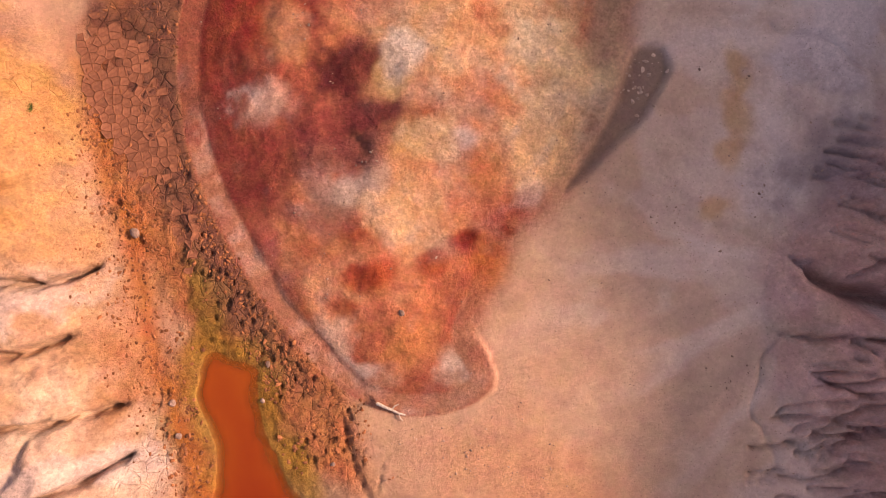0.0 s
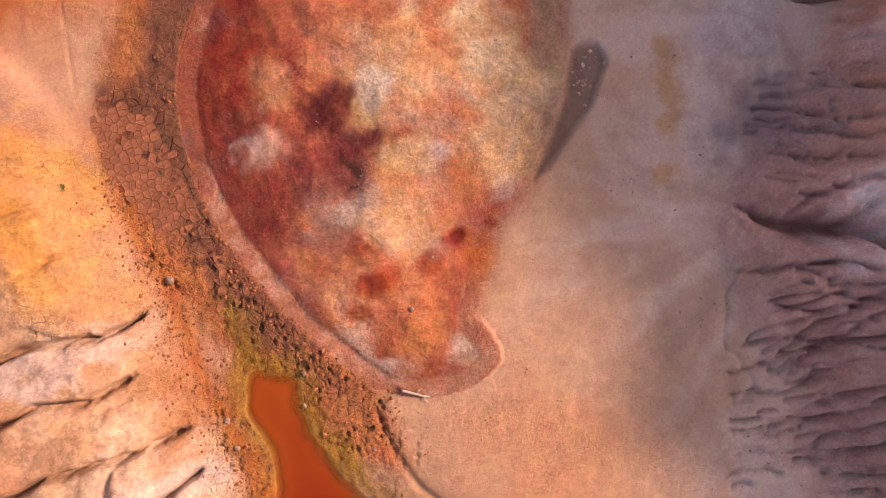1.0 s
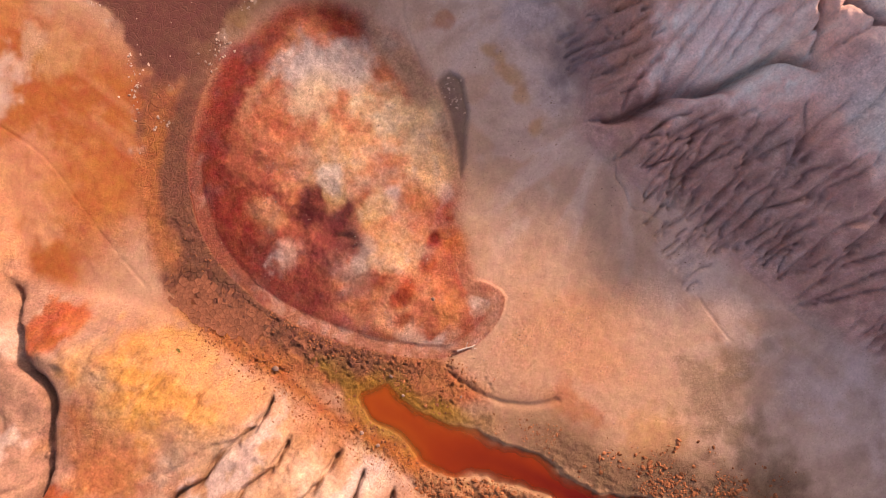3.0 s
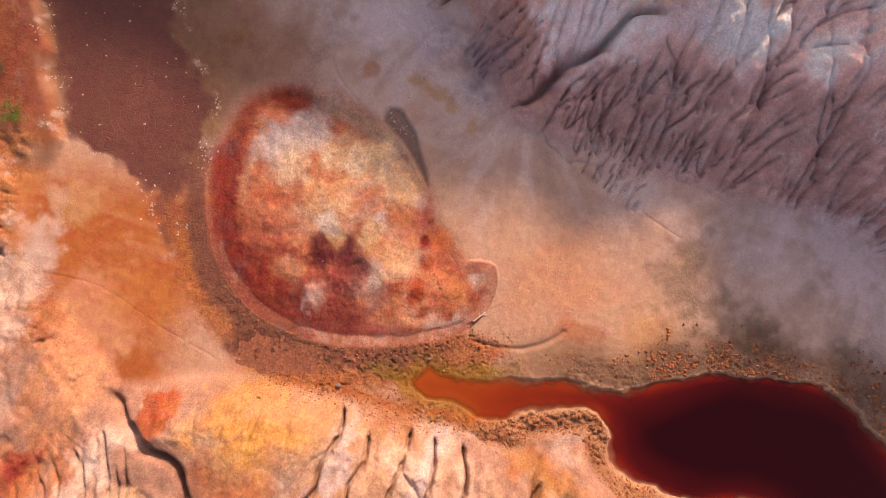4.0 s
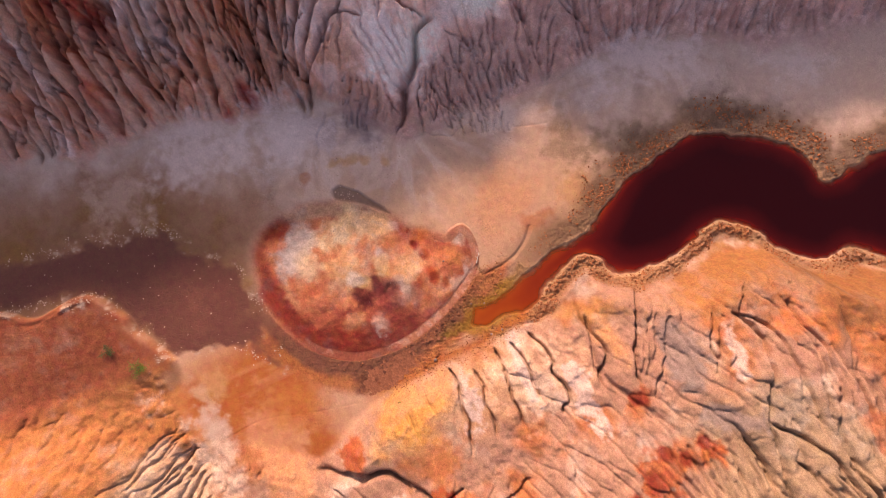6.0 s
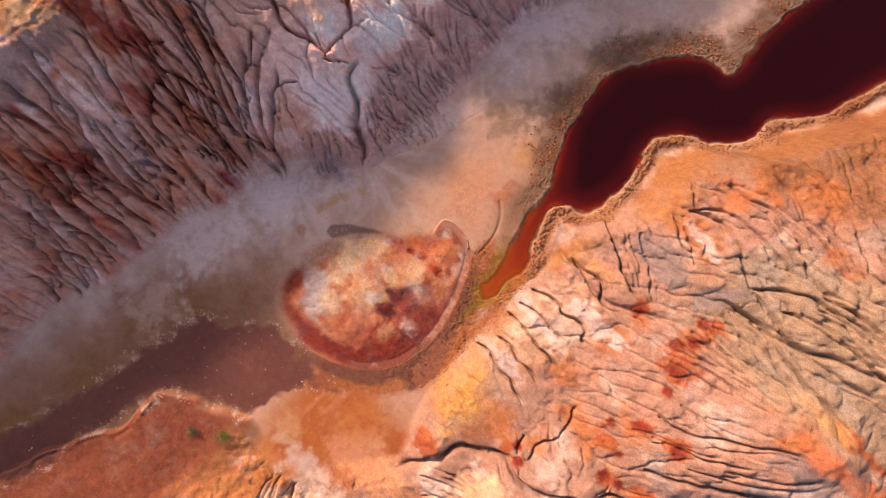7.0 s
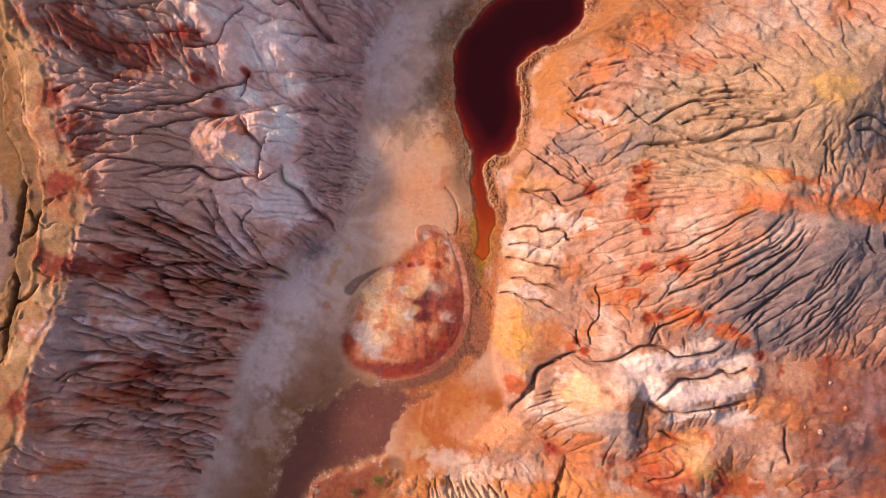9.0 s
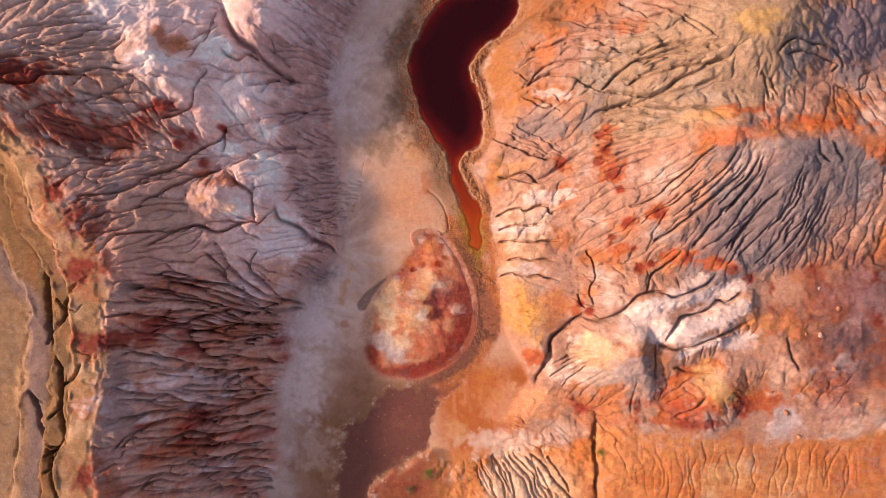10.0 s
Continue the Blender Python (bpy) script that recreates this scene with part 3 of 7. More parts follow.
furrow([(-16.9, -15.7), (-18.5, -15.1), (-19.5, -15.2), (-21.1, -15), (-22.6, -14.4), (-24, -14.7), (-25.3, -14.5), (-26.4, -14.5)], 0.16, 0.45)
furrow([(-17.4, -17.6), (-18.9, -17), (-20.1, -17.1), (-21.2, -17.1), (-22.7, -16.8), (-24.1, -16.3), (-25.4, -15.5), (-26.7, -15)], 0.18, 0.45)
furrow([(-17.2, -19.7), (-18.8, -18.8), (-20, -19.2), (-21.4, -18.5), (-22.8, -18.4), (-24.2, -17.5), (-25.5, -17.3), (-26.8, -17.3)], 0.18, 0.45)
furrow([(-20.9, -20.1), (-22.1, -18.7), (-23.5, -18.4), (-24.8, -17.7), (-25.9, -17.9), (-27.5, -17.6)], 0.14, 0.4)
furrow([(-18.1, -16.5), (-19.3, -16.3), (-20.4, -15.9), (-22, -16), (-23.1, -16)], 0.12, 0.35)
furrow([(-33.2, 0), (-33.2, -2.1), (-33.3, -4), (-33.1, -5.9), (-31.7, -7.5), (-31.5, -9.3), (-31.7, -11.1), (-31.4, -13), (-31.4, -14), (-32.2, -14.5), (-31.9, -16)], 0.12, 0.5)
furrow([(-35.2, -10), (-34.6, -11.4), (-34.3, -13.3), (-32.7, -14.7), (-32.7, -17), (-32.3, -18.5)], 0.1, 0.4)
furrow([(-33.1, -5.2), (-31.1, -4.2), (-30.7, -2.6), (-28.8, -1.2)], 0.1, 0.35)
furrow([(-31.5, -9.3), (-29.9, -8.7), (-28.9, -7.4)], 0.09, 0.3)
furrow([(4.9, -2.8), (6, -2.6), (7.3, -2.9), (8.4, -2.9), (9.9, -3.4)], 0.0792, 0.34)
furrow([(5.5, -1.5), (6.6, -1.3), (7.7, -1.6), (8.8, -1.5), (9.5, -1.7)], 0.072, 0.2975)
furrow([(4.9, 0.2), (6.2, 0.3), (7.5, 0.1), (8.6, 0.2), (9.9, 0)], 0.0792, 0.357)
furrow([(4.9, 1.5), (6.2, 1.7), (7.6, 1.7), (8.6, 1.8)], 0.072, 0.323)
furrow([(4.6, 2.7), (5.2, 2.9), (6.5, 3.3), (7.3, 3), (8.3, 3.4), (9.1, 3.3), (9.4, 2.7), (9.9, 2.8)], 0.0864, 0.357)
furrow([(5, 6.3), (6, 6.2), (7, 6.4), (7.8, 6), (8.3, 5.4), (9.1, 5.3)], 0.0864, 0.357)
furrow([(4.7, 9.7), (5.3, 9.2), (6.6, 8.7), (7.8, 7.9), (8.6, 7.5), (10, 7.3)], 0.0864, 0.34)
furrow([(7.5, 12.9), (8.2, 12.4), (9.1, 11.8), (9.8, 11.9)], 0.0648, 0.255)
furrow([(7.8, 14.1), (8.7, 14.4), (9.9, 14.6)], 0.0648, 0.255)
furrow([(6.4, 15.6), (7.3, 14.8), (8, 14.2)], 0.0648, 0.255)
furrow([(11.7, -6.8), (12.7, -7.1), (13.9, -6.8), (15, -6.2), (15.8, -5.3), (16.7, -4.8), (18, -4.7), (19, -5.2), (20.5, -4.8), (22, -4.2), (22.8, -3.3)], 0.153, 0.36)
furrow([(16.8, -4.7), (17.2, -3.7), (17.8, -3), (18.6, -2.6), (19.4, -1.9), (19.7, -1.4)], 0.102, 0.28)
furrow([(12.6, -5.8), (12.5, -4.3), (13, -3.3), (12.9, -1.8), (12.5, -0.8)], 0.085, 0.24)
furrow([(11.8, -6.1), (11.5, -4.8)], 0.076, 0.224)
furrow([(17.8, -9.2), (19, -9.8), (20.7, -9.7), (22.1, -9.1), (23.9, -8.4), (25.8, -7.6)], 0.136, 0.36)
furrow([(17.7, -8.9), (17.4, -10.9), (17.6, -12.4)], 0.085, 0.24)
furrow([(19.2, -15.9), (20.9, -15), (21.7, -14.1)], 0.085, 0.24)
furrow([(19.2, -11.5), (20.7, -12.1), (22.5, -11.9)], 0.085, 0.2)
furrow([(28.7, -9.4), (28.9, -10.4), (29.4, -11.4), (29.9, -12.2)], 0.102, 0.24)
furrow([(8.1, 17.1), (9.5, 16.8), (10.6, 17.1), (11.5, 17.2), (13.2, 16.9), (14.5, 16.1), (15.8, 15.5), (17, 15.3), (18.4, 15.5), (19, 15.7)], 0.102, 0.28)
furrow([(9.8, 19.2), (11.2, 18.9), (12.5, 18.1), (14.2, 17.7), (15.4, 17.5), (17.1, 16.8)], 0.076, 0.2)
furrow([(7.8, 14), (8.5, 14.9), (9.6, 15.3), (11, 15.4), (12.7, 15.3), (14.1, 15.1), (14.9, 14.8)], 0.102, 0.28)
furrow([(8, 14.2), (9.1, 14.6), (10.9, 14.2), (11.8, 13.6), (12.7, 13.1), (13.6, 12.7)], 0.119, 0.32)
furrow([(13.6, 12.6), (14.5, 13.5), (15.3, 14), (16.1, 14.5), (17.4, 14.7), (19, 14.4)], 0.111, 0.32)
furrow([(13.6, 12.6), (15.3, 12.2), (16.9, 11.7), (19, 11.9), (20.6, 12.1), (22.2, 12.4)], 0.119, 0.32)
furrow([(13.6, 10.9), (15.4, 11.2), (17, 10.9), (19, 10.4), (20.9, 10.2), (22.8, 9.9)], 0.119, 0.32)
furrow([(15.6, 12.7), (16.5, 13.1), (18.2, 13.3), (19.5, 13.6), (21, 13.7), (22.6, 13.8)], 0.102, 0.28)
furrow([(8.2, 12.8), (9.5, 12.1), (10.4, 11.2)], 0.068, 0.16)
furrow([(8.2, 13.3), (9.8, 12.8), (10.4, 12)], 0.068, 0.16)
furrow([(15.2, 19.7), (16.4, 19), (17.3, 18), (18.7, 18)], 0.085, 0.2)
furrow([(18.8, 18.4), (20.4, 17.5), (21.3, 16.3), (22.1, 15.5)], 0.085, 0.24)
furrow([(16.9, 19.4), (18.4, 18.6), (20, 17.4), (21.1, 15.9)], 0.085, 0.24)
furrow([(17.5, -0.3), (18.8, 0.5), (20.2, 1.6), (21.7, 2.9), (23, 4.1), (24, 5.3)], 0.136, 0.32)
furrow([(20.7, -1.2), (21.9, 0.6), (22.8, 1.9), (23.9, 3.1), (24.6, 4.4)], 0.136, 0.32)
furrow([(23.6, -1.4), (24.6, 0.4), (25.4, 1.7), (26.7, 3.4)], 0.136, 0.32)
furrow([(15.5, 2.6), (17.2, 3.2), (18.6, 4.4), (20.3, 5.8), (21.7, 6.9)], 0.102, 0.24)
furrow([(26.6, 13.9), (27.2, 14.7), (28.2, 15.1), (29.6, 14.8), (31, 14.6), (32.2, 14.1), (32.8, 12.8)], 0.119, 0.32)
furrow([(27.4, 13.9), (28.8, 14.1), (30.6, 13.8), (32.2, 13.2), (31.8, 12.6)], 0.102, 0.28)
furrow([(32.2, 11.4), (33.2, 11.1), (34.6, 11.3)], 0.085, 0.24)
furrow([(29.3, 7.1), (29.5, 6), (30.3, 5.3)], 0.085, 0.24)
furrow([(30.2, 6.8), (31.2, 5.3)], 0.076, 0.24)
furrow([(25.4, 12.7), (26, 11.5), (26, 10.5)], 0.085, 0.24)
furrow([(26.4, 12.3), (26.7, 10.7)], 0.085, 0.24)
furrow([(-8.83, 2.82), (-9.1, 2.25), (-9.58, 1.71), (-10.08, 1.39)], 0.043, 0.08)
furrow([(-8.77, 2.81), (-8.77, 3.31), (-8.95, 3.83), (-8.89, 4.45), (-8.44, 4.88)], 0.043, 0.08)
furrow([(-11.04, -5.25), (-11.4, -4.84), (-11.98, -4.62), (-12.52, -4.02), (-13.29, -3.54)], 0.043, 0.08)
furrow([(-9.27, 3.27), (-9.72, 3.04), (-10.36, 3.07), (-10.73, 3.03)], 0.085, 0.176)
furrow([(-9.37, 4.15), (-9.91, 4.09), (-10.55, 3.91), (-10.95, 4.12)], 0.093, 0.2)
furrow([(-8.91, 4.64), (-9.48, 4.8), (-10.04, 4.74), (-10.73, 4.59)], 0.068, 0.16)
furrow([(-9.27, 3.41), (-10.21, 3.43), (-11.1, 3.54)], 0.085, 0.176)
furrow([(-9.4, 4.11), (-10.24, 3.86), (-11.37, 4.02)], 0.076, 0.16)
furrow([(-9.5, 6.83), (-10.32, 6.74), (-11.13, 6.69), (-12.04, 7.12)], 0.102, 0.224)
furrow([(-9.96, 8.83), (-10.77, 8.53), (-11.44, 8.51)], 0.093, 0.2)
furrow([(-9.48, 5.5), (-10.36, 5.75), (-10.97, 5.81)], 0.076, 0.16)
furrow([(-14.2, 5.7), (-12.9, 6.2), (-11.5, 6.1), (-9.8, 6.4)], 0.102, 0.28)
furrow([(-15.4, 9.6), (-14.1, 9.6), (-12.7, 9.8), (-10.9, 9.7)], 0.136, 0.36)
furrow([(-15.5, 11.3), (-14.1, 11.8), (-12.9, 12.7), (-11.3, 13.3)], 0.119, 0.32)
furrow([(-15, 12.1), (-13.8, 12.3), (-12.7, 12.6)], 0.119, 0.32)
furrow([(-15.2, 14.6), (-14.3, 15.3), (-12.7, 15.4)], 0.17, 0.4)
furrow([(-10.8, 3.2), (-9.4, 3.7)], 0.076, 0.16)
furrow([(-11, 3.9), (-9.6, 4.3)], 0.076, 0.16)
furrow([(-11, 4.5), (-9.7, 4.6)], 0.076, 0.16)
furrow([(-11.3, 5.1), (-9.9, 5.4)], 0.076, 0.16)
furrow([(-11.3, 7), (-10, 7.4)], 0.076, 0.16)
furrow([(-11.5, 7.5), (-10.2, 8.1)], 0.076, 0.16)
furrow([(-11.5, 8.3), (-10.4, 8.6)], 0.076, 0.16)
furrow([(-11.8, 8.9), (-10.5, 9.2)], 0.076, 0.16)
# sheaves of fine rills
fan([(13.5, 10.7), (16.9, 10.4), (20.4, 9.7)], [(12.6, 7.4), (14.8, 7.5), (17.2, 7.8), (19.5, 8.1)], 11, 0.072, 0.156, 0.35, 0.9)
fan([(12.6, 7.4), (14.8, 7.5), (17.2, 7.8), (19.5, 8.1)], [(13.4, 5.7), (15.2, 6.1), (17.6, 6.7), (19.6, 7.4)], 6, 0.072, 0.132, 0.35, 0.9)
fan([(15.2, 1.7), (18, 3.3), (20.4, 5.2), (22.1, 6.9)], [(28.8, -5.3), (30.5, -1.8), (31.3, 1), (31.3, 4.2)], 30, 0.08, 0.18, 0.25, 0.7)
fan([(5.5, 11.8), (8.1, 10.1), (11.1, 8)], [(5, 9.2), (7.5, 7.9), (10.4, 6.4)], 9, 0.064, 0.096, 0.3, 0.8)
fan([(1.3, -19.4), (1.7, -21.4), (2.3, -23.8)], [(7.6, -19.2), (9.2, -21.1), (10.7, -24)], 15, 0.13, 0.25, 0.6, 1)
fan([(14.3, -17.5), (15, -20.5), (15.3, -24)], [(35.6, -18.8), (34.7, -21.4), (33.5, -24.7)], 26, 0.064, 0.04, 0.3, 0.8)
fan([(9.3, -13.6), (10.7, -12.2), (12.5, -10.8), (13.6, -10.5)], [(8.4, -11.2), (9.8, -10.4), (11.7, -9.8), (13.2, -9.7)], 9, 0.064, 0.12, 0.4, 0.9)
fan([(16.2, 15.2), (19, 16.1), (22.8, 15.4)], [(15.3, 12.9), (19.1, 13.5), (23, 13.8)], 12, 0.08, 0.18, 0.4, 0.9)
fan([(8.9, 18.9), (14.3, 19), (19.1, 17)], [(8.8, 16.1), (14.1, 15.6), (19, 15)], 8, 0.072, 0.15, 0.3, 0.8)
fan([(-9.6, 9), (-11.7, 9.2), (-13.6, 9.6)], [(-9.7, 1.2), (-11.6, 2), (-13.5, 3.4)], 22, 0.08, 0.264, 0.2, 0.55)
fan([(-15.7, -6), (-18, -5.4), (-19.5, -5.4)], [(-15.8, -9), (-17.9, -7.8), (-19.8, -7.6)], 12, 0.08, 0.264, 0.2, 0.6)
fan([(-20.5, 16), (-26.5, 16.3), (-32.9, 17.7)], [(-21.7, 7.6), (-27.4, 5.8), (-29.6, 6.3)], 20, 0.09, 0.3, 0.2, 0.6)
fan([(-32.9, 17.7), (-29.3, 19.2), (-25, 20.6)], [(-32.8, 14.6), (-29.4, 15.7), (-24.4, 17.1)], 17, 0.08, 0.264, 0.2, 0.5)
fan([(-16, -9.7), (-21.8, -8.9), (-26.5, -6.7)], [(-16.9, -15.9), (-22.2, -14.5), (-27.1, -12.9)], 17, 0.1, 0.336, 0.25, 0.7)
fan([(-16.9, -15.9), (-22.2, -14.5), (-27.1, -12.9)], [(-17.3, -22.3), (-22.6, -20.1), (-27.5, -18.2)], 17, 0.1, 0.336, 0.25, 0.7)
fan([(-15.7, -4.8), (-20, -1.9), (-26.1, -0.1)], [(-15.9, -7.6), (-20.4, -6.2), (-25.2, -4.6)], 15, 0.1, 0.336, 0.25, 0.7)
fan([(-24.7, -14.8), (-21.8, -15.9), (-19, -16.7)], [(-21.9, -4.3), (-18.7, -4.8), (-15.8, -5.1)], 20, 0.12, 0.36, 0.3, 0.8)
fan([(-24.5, -16.1), (-21.8, -17.1), (-19.5, -18.2)], [(-20.8, -22.1), (-19.1, -22.7), (-17.8, -23.4)], 15, 0.12, 0.36, 0.3, 0.8)
fan([(-9.4, 1.85), (-11, 1.79), (-13.13, 2.69)], [(-7.21, 6.56), (-9.84, 7.05), (-12.19, 6.85)], 44, 0.085, 0.2, 0.08, 0.3)
fan([(-11.48, -3.39), (-13.24, -2.51), (-14.31, -1.61)], [(-10.54, -0.33), (-11.89, 0.59), (-13.1, 1.41)], 36, 0.085, 0.18, 0.08, 0.3)

# pond bed, shores, mud with prints and clods
tip = step(7.0, 4.0, Y)
Z = np.where((pond_d > -0.9) & (tip > 0), np.minimum(Z, (1 - tip) * 9 + 0.015 + 0.09 * np.clip(-pond_d, 0, 2)), Z)
Z = np.where(pond_d > -0.6, np.minimum(Z, np.maximum(0.02 - 0.35 * (pond_d + 0.0), 0.02 - 0.5 * np.clip(pond_d * 3, -3, 1.5))), Z)
shore_band = step(-1.6, -0.3, pond_d) * step(0.05, -0.05, pond_d)
d1, d2 = worley(X, Y, 0.24, 4)
clods = np.clip(0.55 - d1, 0, 1)
path_band = step(-1.3, -0.7, mound_d) * step(0.05, -0.1, mound_d) * step(0.0, 0.9, X + 0.12 * Y)
rough_band = np.clip(np.maximum(shore_band, path_band) * step(-0.3, 0.2, fbm(X, Y, 1.1, 10, 2) + 0.35), 0, 1)
Z = Z + rough_band * ((0.06 + 0.05 * step(5.0, 7.0, Y)) * clods + 0.02 * fbm(X, Y, 0.3, 7, 2)) * (pond_d < 0)
broken = step(-2.2, -1.4, mound_d) * step(0.0, -0.2, mound_d) * step(-0.5, 0.4, X + 0.12 * Y) * step(1.0, 0.2, re_) * (pond_d < -0.25)
plates_zone = step(0.0, 0.3, near(X, Y, 3.45, -6.4, 1.05, 2.5, 10))
broken = broken * (1 - plates_zone)
Z = Z + broken * (0.035 * np.clip(fbm(X, Y, 0.22, 14, 2), -0.6, 1) + 0.02 * clods)
p1, p2 = worley(X * 1.35, Y, 0.36, 13)
print_zone = broken * step(-8.5, -6.5, Y + n2) + 0.7 * np.exp(-((re_ + 0.1) / 0.5) ** 2) * step(-7.0, -4.0, Y) * step(6.0, 3.5, Y) * (pond_d < -0.2)
size_ = 0.16 + 0.22 * vn(X * 3.1, Y * 3.1, 6)
Z = Z - 0.10 * np.clip(print_zone, 0, 1) * step(size_, 0.5 * size_, p1) * step(-0.2, 0.2, n3) + 0.02 * np.clip(print_zone, 0, 1) * step(0.45, 0.32, p1)
lip = np.exp(-((pond_d + 0.42 + 0.1 * n3) / 0.26) ** 2) * step(2.8, 4.2, Y) * (re_ > -1.6)
Z = Z + 0.15 * lip * (0.35 + 1.5 * clods + 0.4 * n5)
near_east = step(0.2, 1.0, re_) * step(9.5, 8.0, X)
Z = Z + (0.012 + 0.014 * near_east) * fbm(X, Y, 0.35, 16, 3) * (pond_d < 0)

# ---- colours of the earth ----
col = np.empty(X.shape + (3,), np.float32)
wet = np.zeros(X.shape, np.float32)


def paint(mask, rgb, amount=1.0):
    """Lay a soil colour over the ground where mask is 1."""
    global col
    m = (np.clip(mask, 0, 1) * amount).astype(np.float32)[..., None]
    col = col * (1 - m) + np.array(rgb, np.float32) * m


def patch(cx, cy, rx, ry, rgb, turn=0.0, amount=1.0, rag=0.5, edge=0.45, within=1.0):
    """A ragged patch of one soil colour."""
    r = 2.2 * max(rx, ry)
    a, b = np.searchsorted(XS, (cx - r, cx + r))
    c, d = np.searchsorted(YS, (cy - r, cy + r))
    w = (slice(c, d), slice(a, b))
    m = step(0.0, edge, near(X[w], Y[w], cx, cy, rx, ry, turn) + rag * (0.75 * n3[w] + 0.5 * n2[w]) + rag * 0.5 * n5[w])
    m = np.clip(m * (within if np.isscalar(within) else within[w]) * amount, 0, 1).astype(np.float32)[..., None]
    col[w] = col[w] * (1 - m) + np.array(rgb, np.float32) * m


PEACH, SAND, ORANGE, RUST, RED, WINE = (0.53, 0.22, 0.10), (0.50, 0.27, 0.16), (0.46, 0.13, 0.03), (0.36, 0.09, 0.022), (0.25, 0.032, 0.014), (0.095, 0.014, 0.013)
OCHRE, CREAM, WHITE, PINK = (0.50, 0.22, 0.045), (0.52, 0.30, 0.16), (0.56, 0.42, 0.34), (0.50, 0.22, 0.14)
FAN, OLIVE = (0.54, 0.35, 0.245), (0.24, 0.115, 0.022)

# valley floor: grey fans in the west, sand and peach towards the pond
col[:] = FAN
paint(step(0.0, 0.8, n1), (0.57, 0.41, 0.32), 0.6)
paint(step(0.1, 0.9, -n2), (0.46, 0.33, 0.25), 0.5)
foot_zone = step(-5.5, -1.0, rw + 1.6 * n2)
paint(foot_zone, (0.50, 0.375, 0.32), 0.55)
paint(step(-7.0, -4.0, rw + 1.5 * n1) * (1 - foot_zone) * step(-2.0, -8.0, Y), (0.44, 0.26, 0.155), 0.7)
for cx, cy, rx, ry in ((-12.2, -6.0, 1.8, 1.6), (-13.4, -10.0, 2.0, 2.2), (-14.0, -14.5, 1.6, 2.0), (-8.5, 12.0, 2.4, 3.0), (-7.0, 18.5, 2.4, 3.0), (-10.4, -1.5, 1.4, 1.2), (-8.2, 6.5, 1.8, 2.4), (-4.5, 25.0, 3.0, 3.0)):
    patch(cx, cy, rx, ry, (0.68, 0.585, 0.555), 0, 0.8, 0.7, 1.1)
for cx, cy, rx, ry in ((-10.6, -9.0, 1.4, 1.0), (-11.6, -12.6, 1.6, 1.0), (-8.2, -2.8, 1.0, 0.8), (-7.4, 9.4, 1.6, 1.4), (-7.6, 15.4, 1.4, 1.2), (-5.6, 21.0, 1.6, 1.4), (-8.6, 4.2, 0.8, 1.0)):
    patch(cx, cy, rx, ry, (0.30, 0.19, 0.13), 0, 0.6, 0.9, 1.2)
# sunlit warmth put into the floor's colour; greyer outside this mask
lit = step(-12.0, -3.0, X + 1.5 * n1 + 0.12 * Y)
lit = lit * step(14.0, 8.0, Y + 1.2 * n2)
paint(1 - lit, (0.49, 0.36, 0.305), 0.5)
paint(lit, (0.46, 0.255, 0.155), 0.8)
# overlapping lobes of pale and brown silt
lobes = fbm(X, Y, 3.4, 21, 3) + 0.25 * n3
open_floor = step(0.6, -0.2, rw) * step(-4.5, -7.5, X + 0.10 * Y * 0)
paint(open_floor * step(0.05, 0.22, lobes) * step(1.1, 0.3, lobes), (0.58, 0.46, 0.41), 0.4)
paint(open_floor * step(-0.15, -0.75, lobes), (0.34, 0.22, 0.165), 0.35)
# silt spread in rays from the mouths of the gullies
for k, (mx, my, reach) in enumerate(((-10.8, 0.6, 5.0), (-13.0, -4.8, 4.2), (-11.0, 11.8, 4.5), (-14.4, -9.2, 4.0), (-9.4, 17.0, 4.5), (-16.0, -14.0, 3.5))):
    far_, angle = np.hypot(X - mx, Y - my), np.arctan2(Y - my, X - mx)
    ray = fbm(angle * 2.6 + 0.25 * n2, far_ * 0.16, 0.5, 16 + k, 4)
    fade = np.exp(-(far_ / reach) ** 2)
    fade = fade * (1 - np.exp(-(far_ / 2.2) ** 2))
    paint(fade * step(-0.1, 0.7, ray), (0.62, 0.51, 0.47), 0.75)
    paint(fade * step(-0.1, 0.7, -ray), (0.31, 0.21, 0.165), 0.65)
for cx, cy, rx, ry in ((-9.8, -3.3, 0.35, 0.6), (-9.4, -2.6, 0.35, 0.4), (-9.0, -1.4, 0.4, 0.25), (-6.8, -5.8, 0.3, 0.3), (-10.1, -4.5, 0.3, 0.6)):
    patch(cx, cy, rx * 1.3, ry * 1.3, (0.45, 0.22, 0.06), 0, 0.55, 0.7, 0.9)
patch(-3.8, 4.8, 3.2, 3.6, (0.53, 0.25, 0.13), 0, 0.75, 0.4, 0.9)
patch(-1.6, 6.0, 1.2, 1.6, RUST, 0, 0.55, 0.7, 0.8)
patch(-2.6, 9.3, 1.8, 1.8, OCHRE, 0, 0.4, 0.6, 0.8)
patch(-5.4, 9.8, 2.6, 2.0, (0.27, 0.17, 0.10), 0, 0.75, 0.8, 1.0)
patch(-7.9, 12.1, 1.6, 1.6, (0.36, 0.27, 0.24), 0, 0.6, 0.8, 1.0)
patch(-4.2, 12.8, 2.2, 3.0, (0.25, 0.16, 0.10), 0, 0.6, 0.7, 1.0)
patch(-10.0, -6.5, 0.5, 0.4, RUST, 0, 0.5, 0.6)
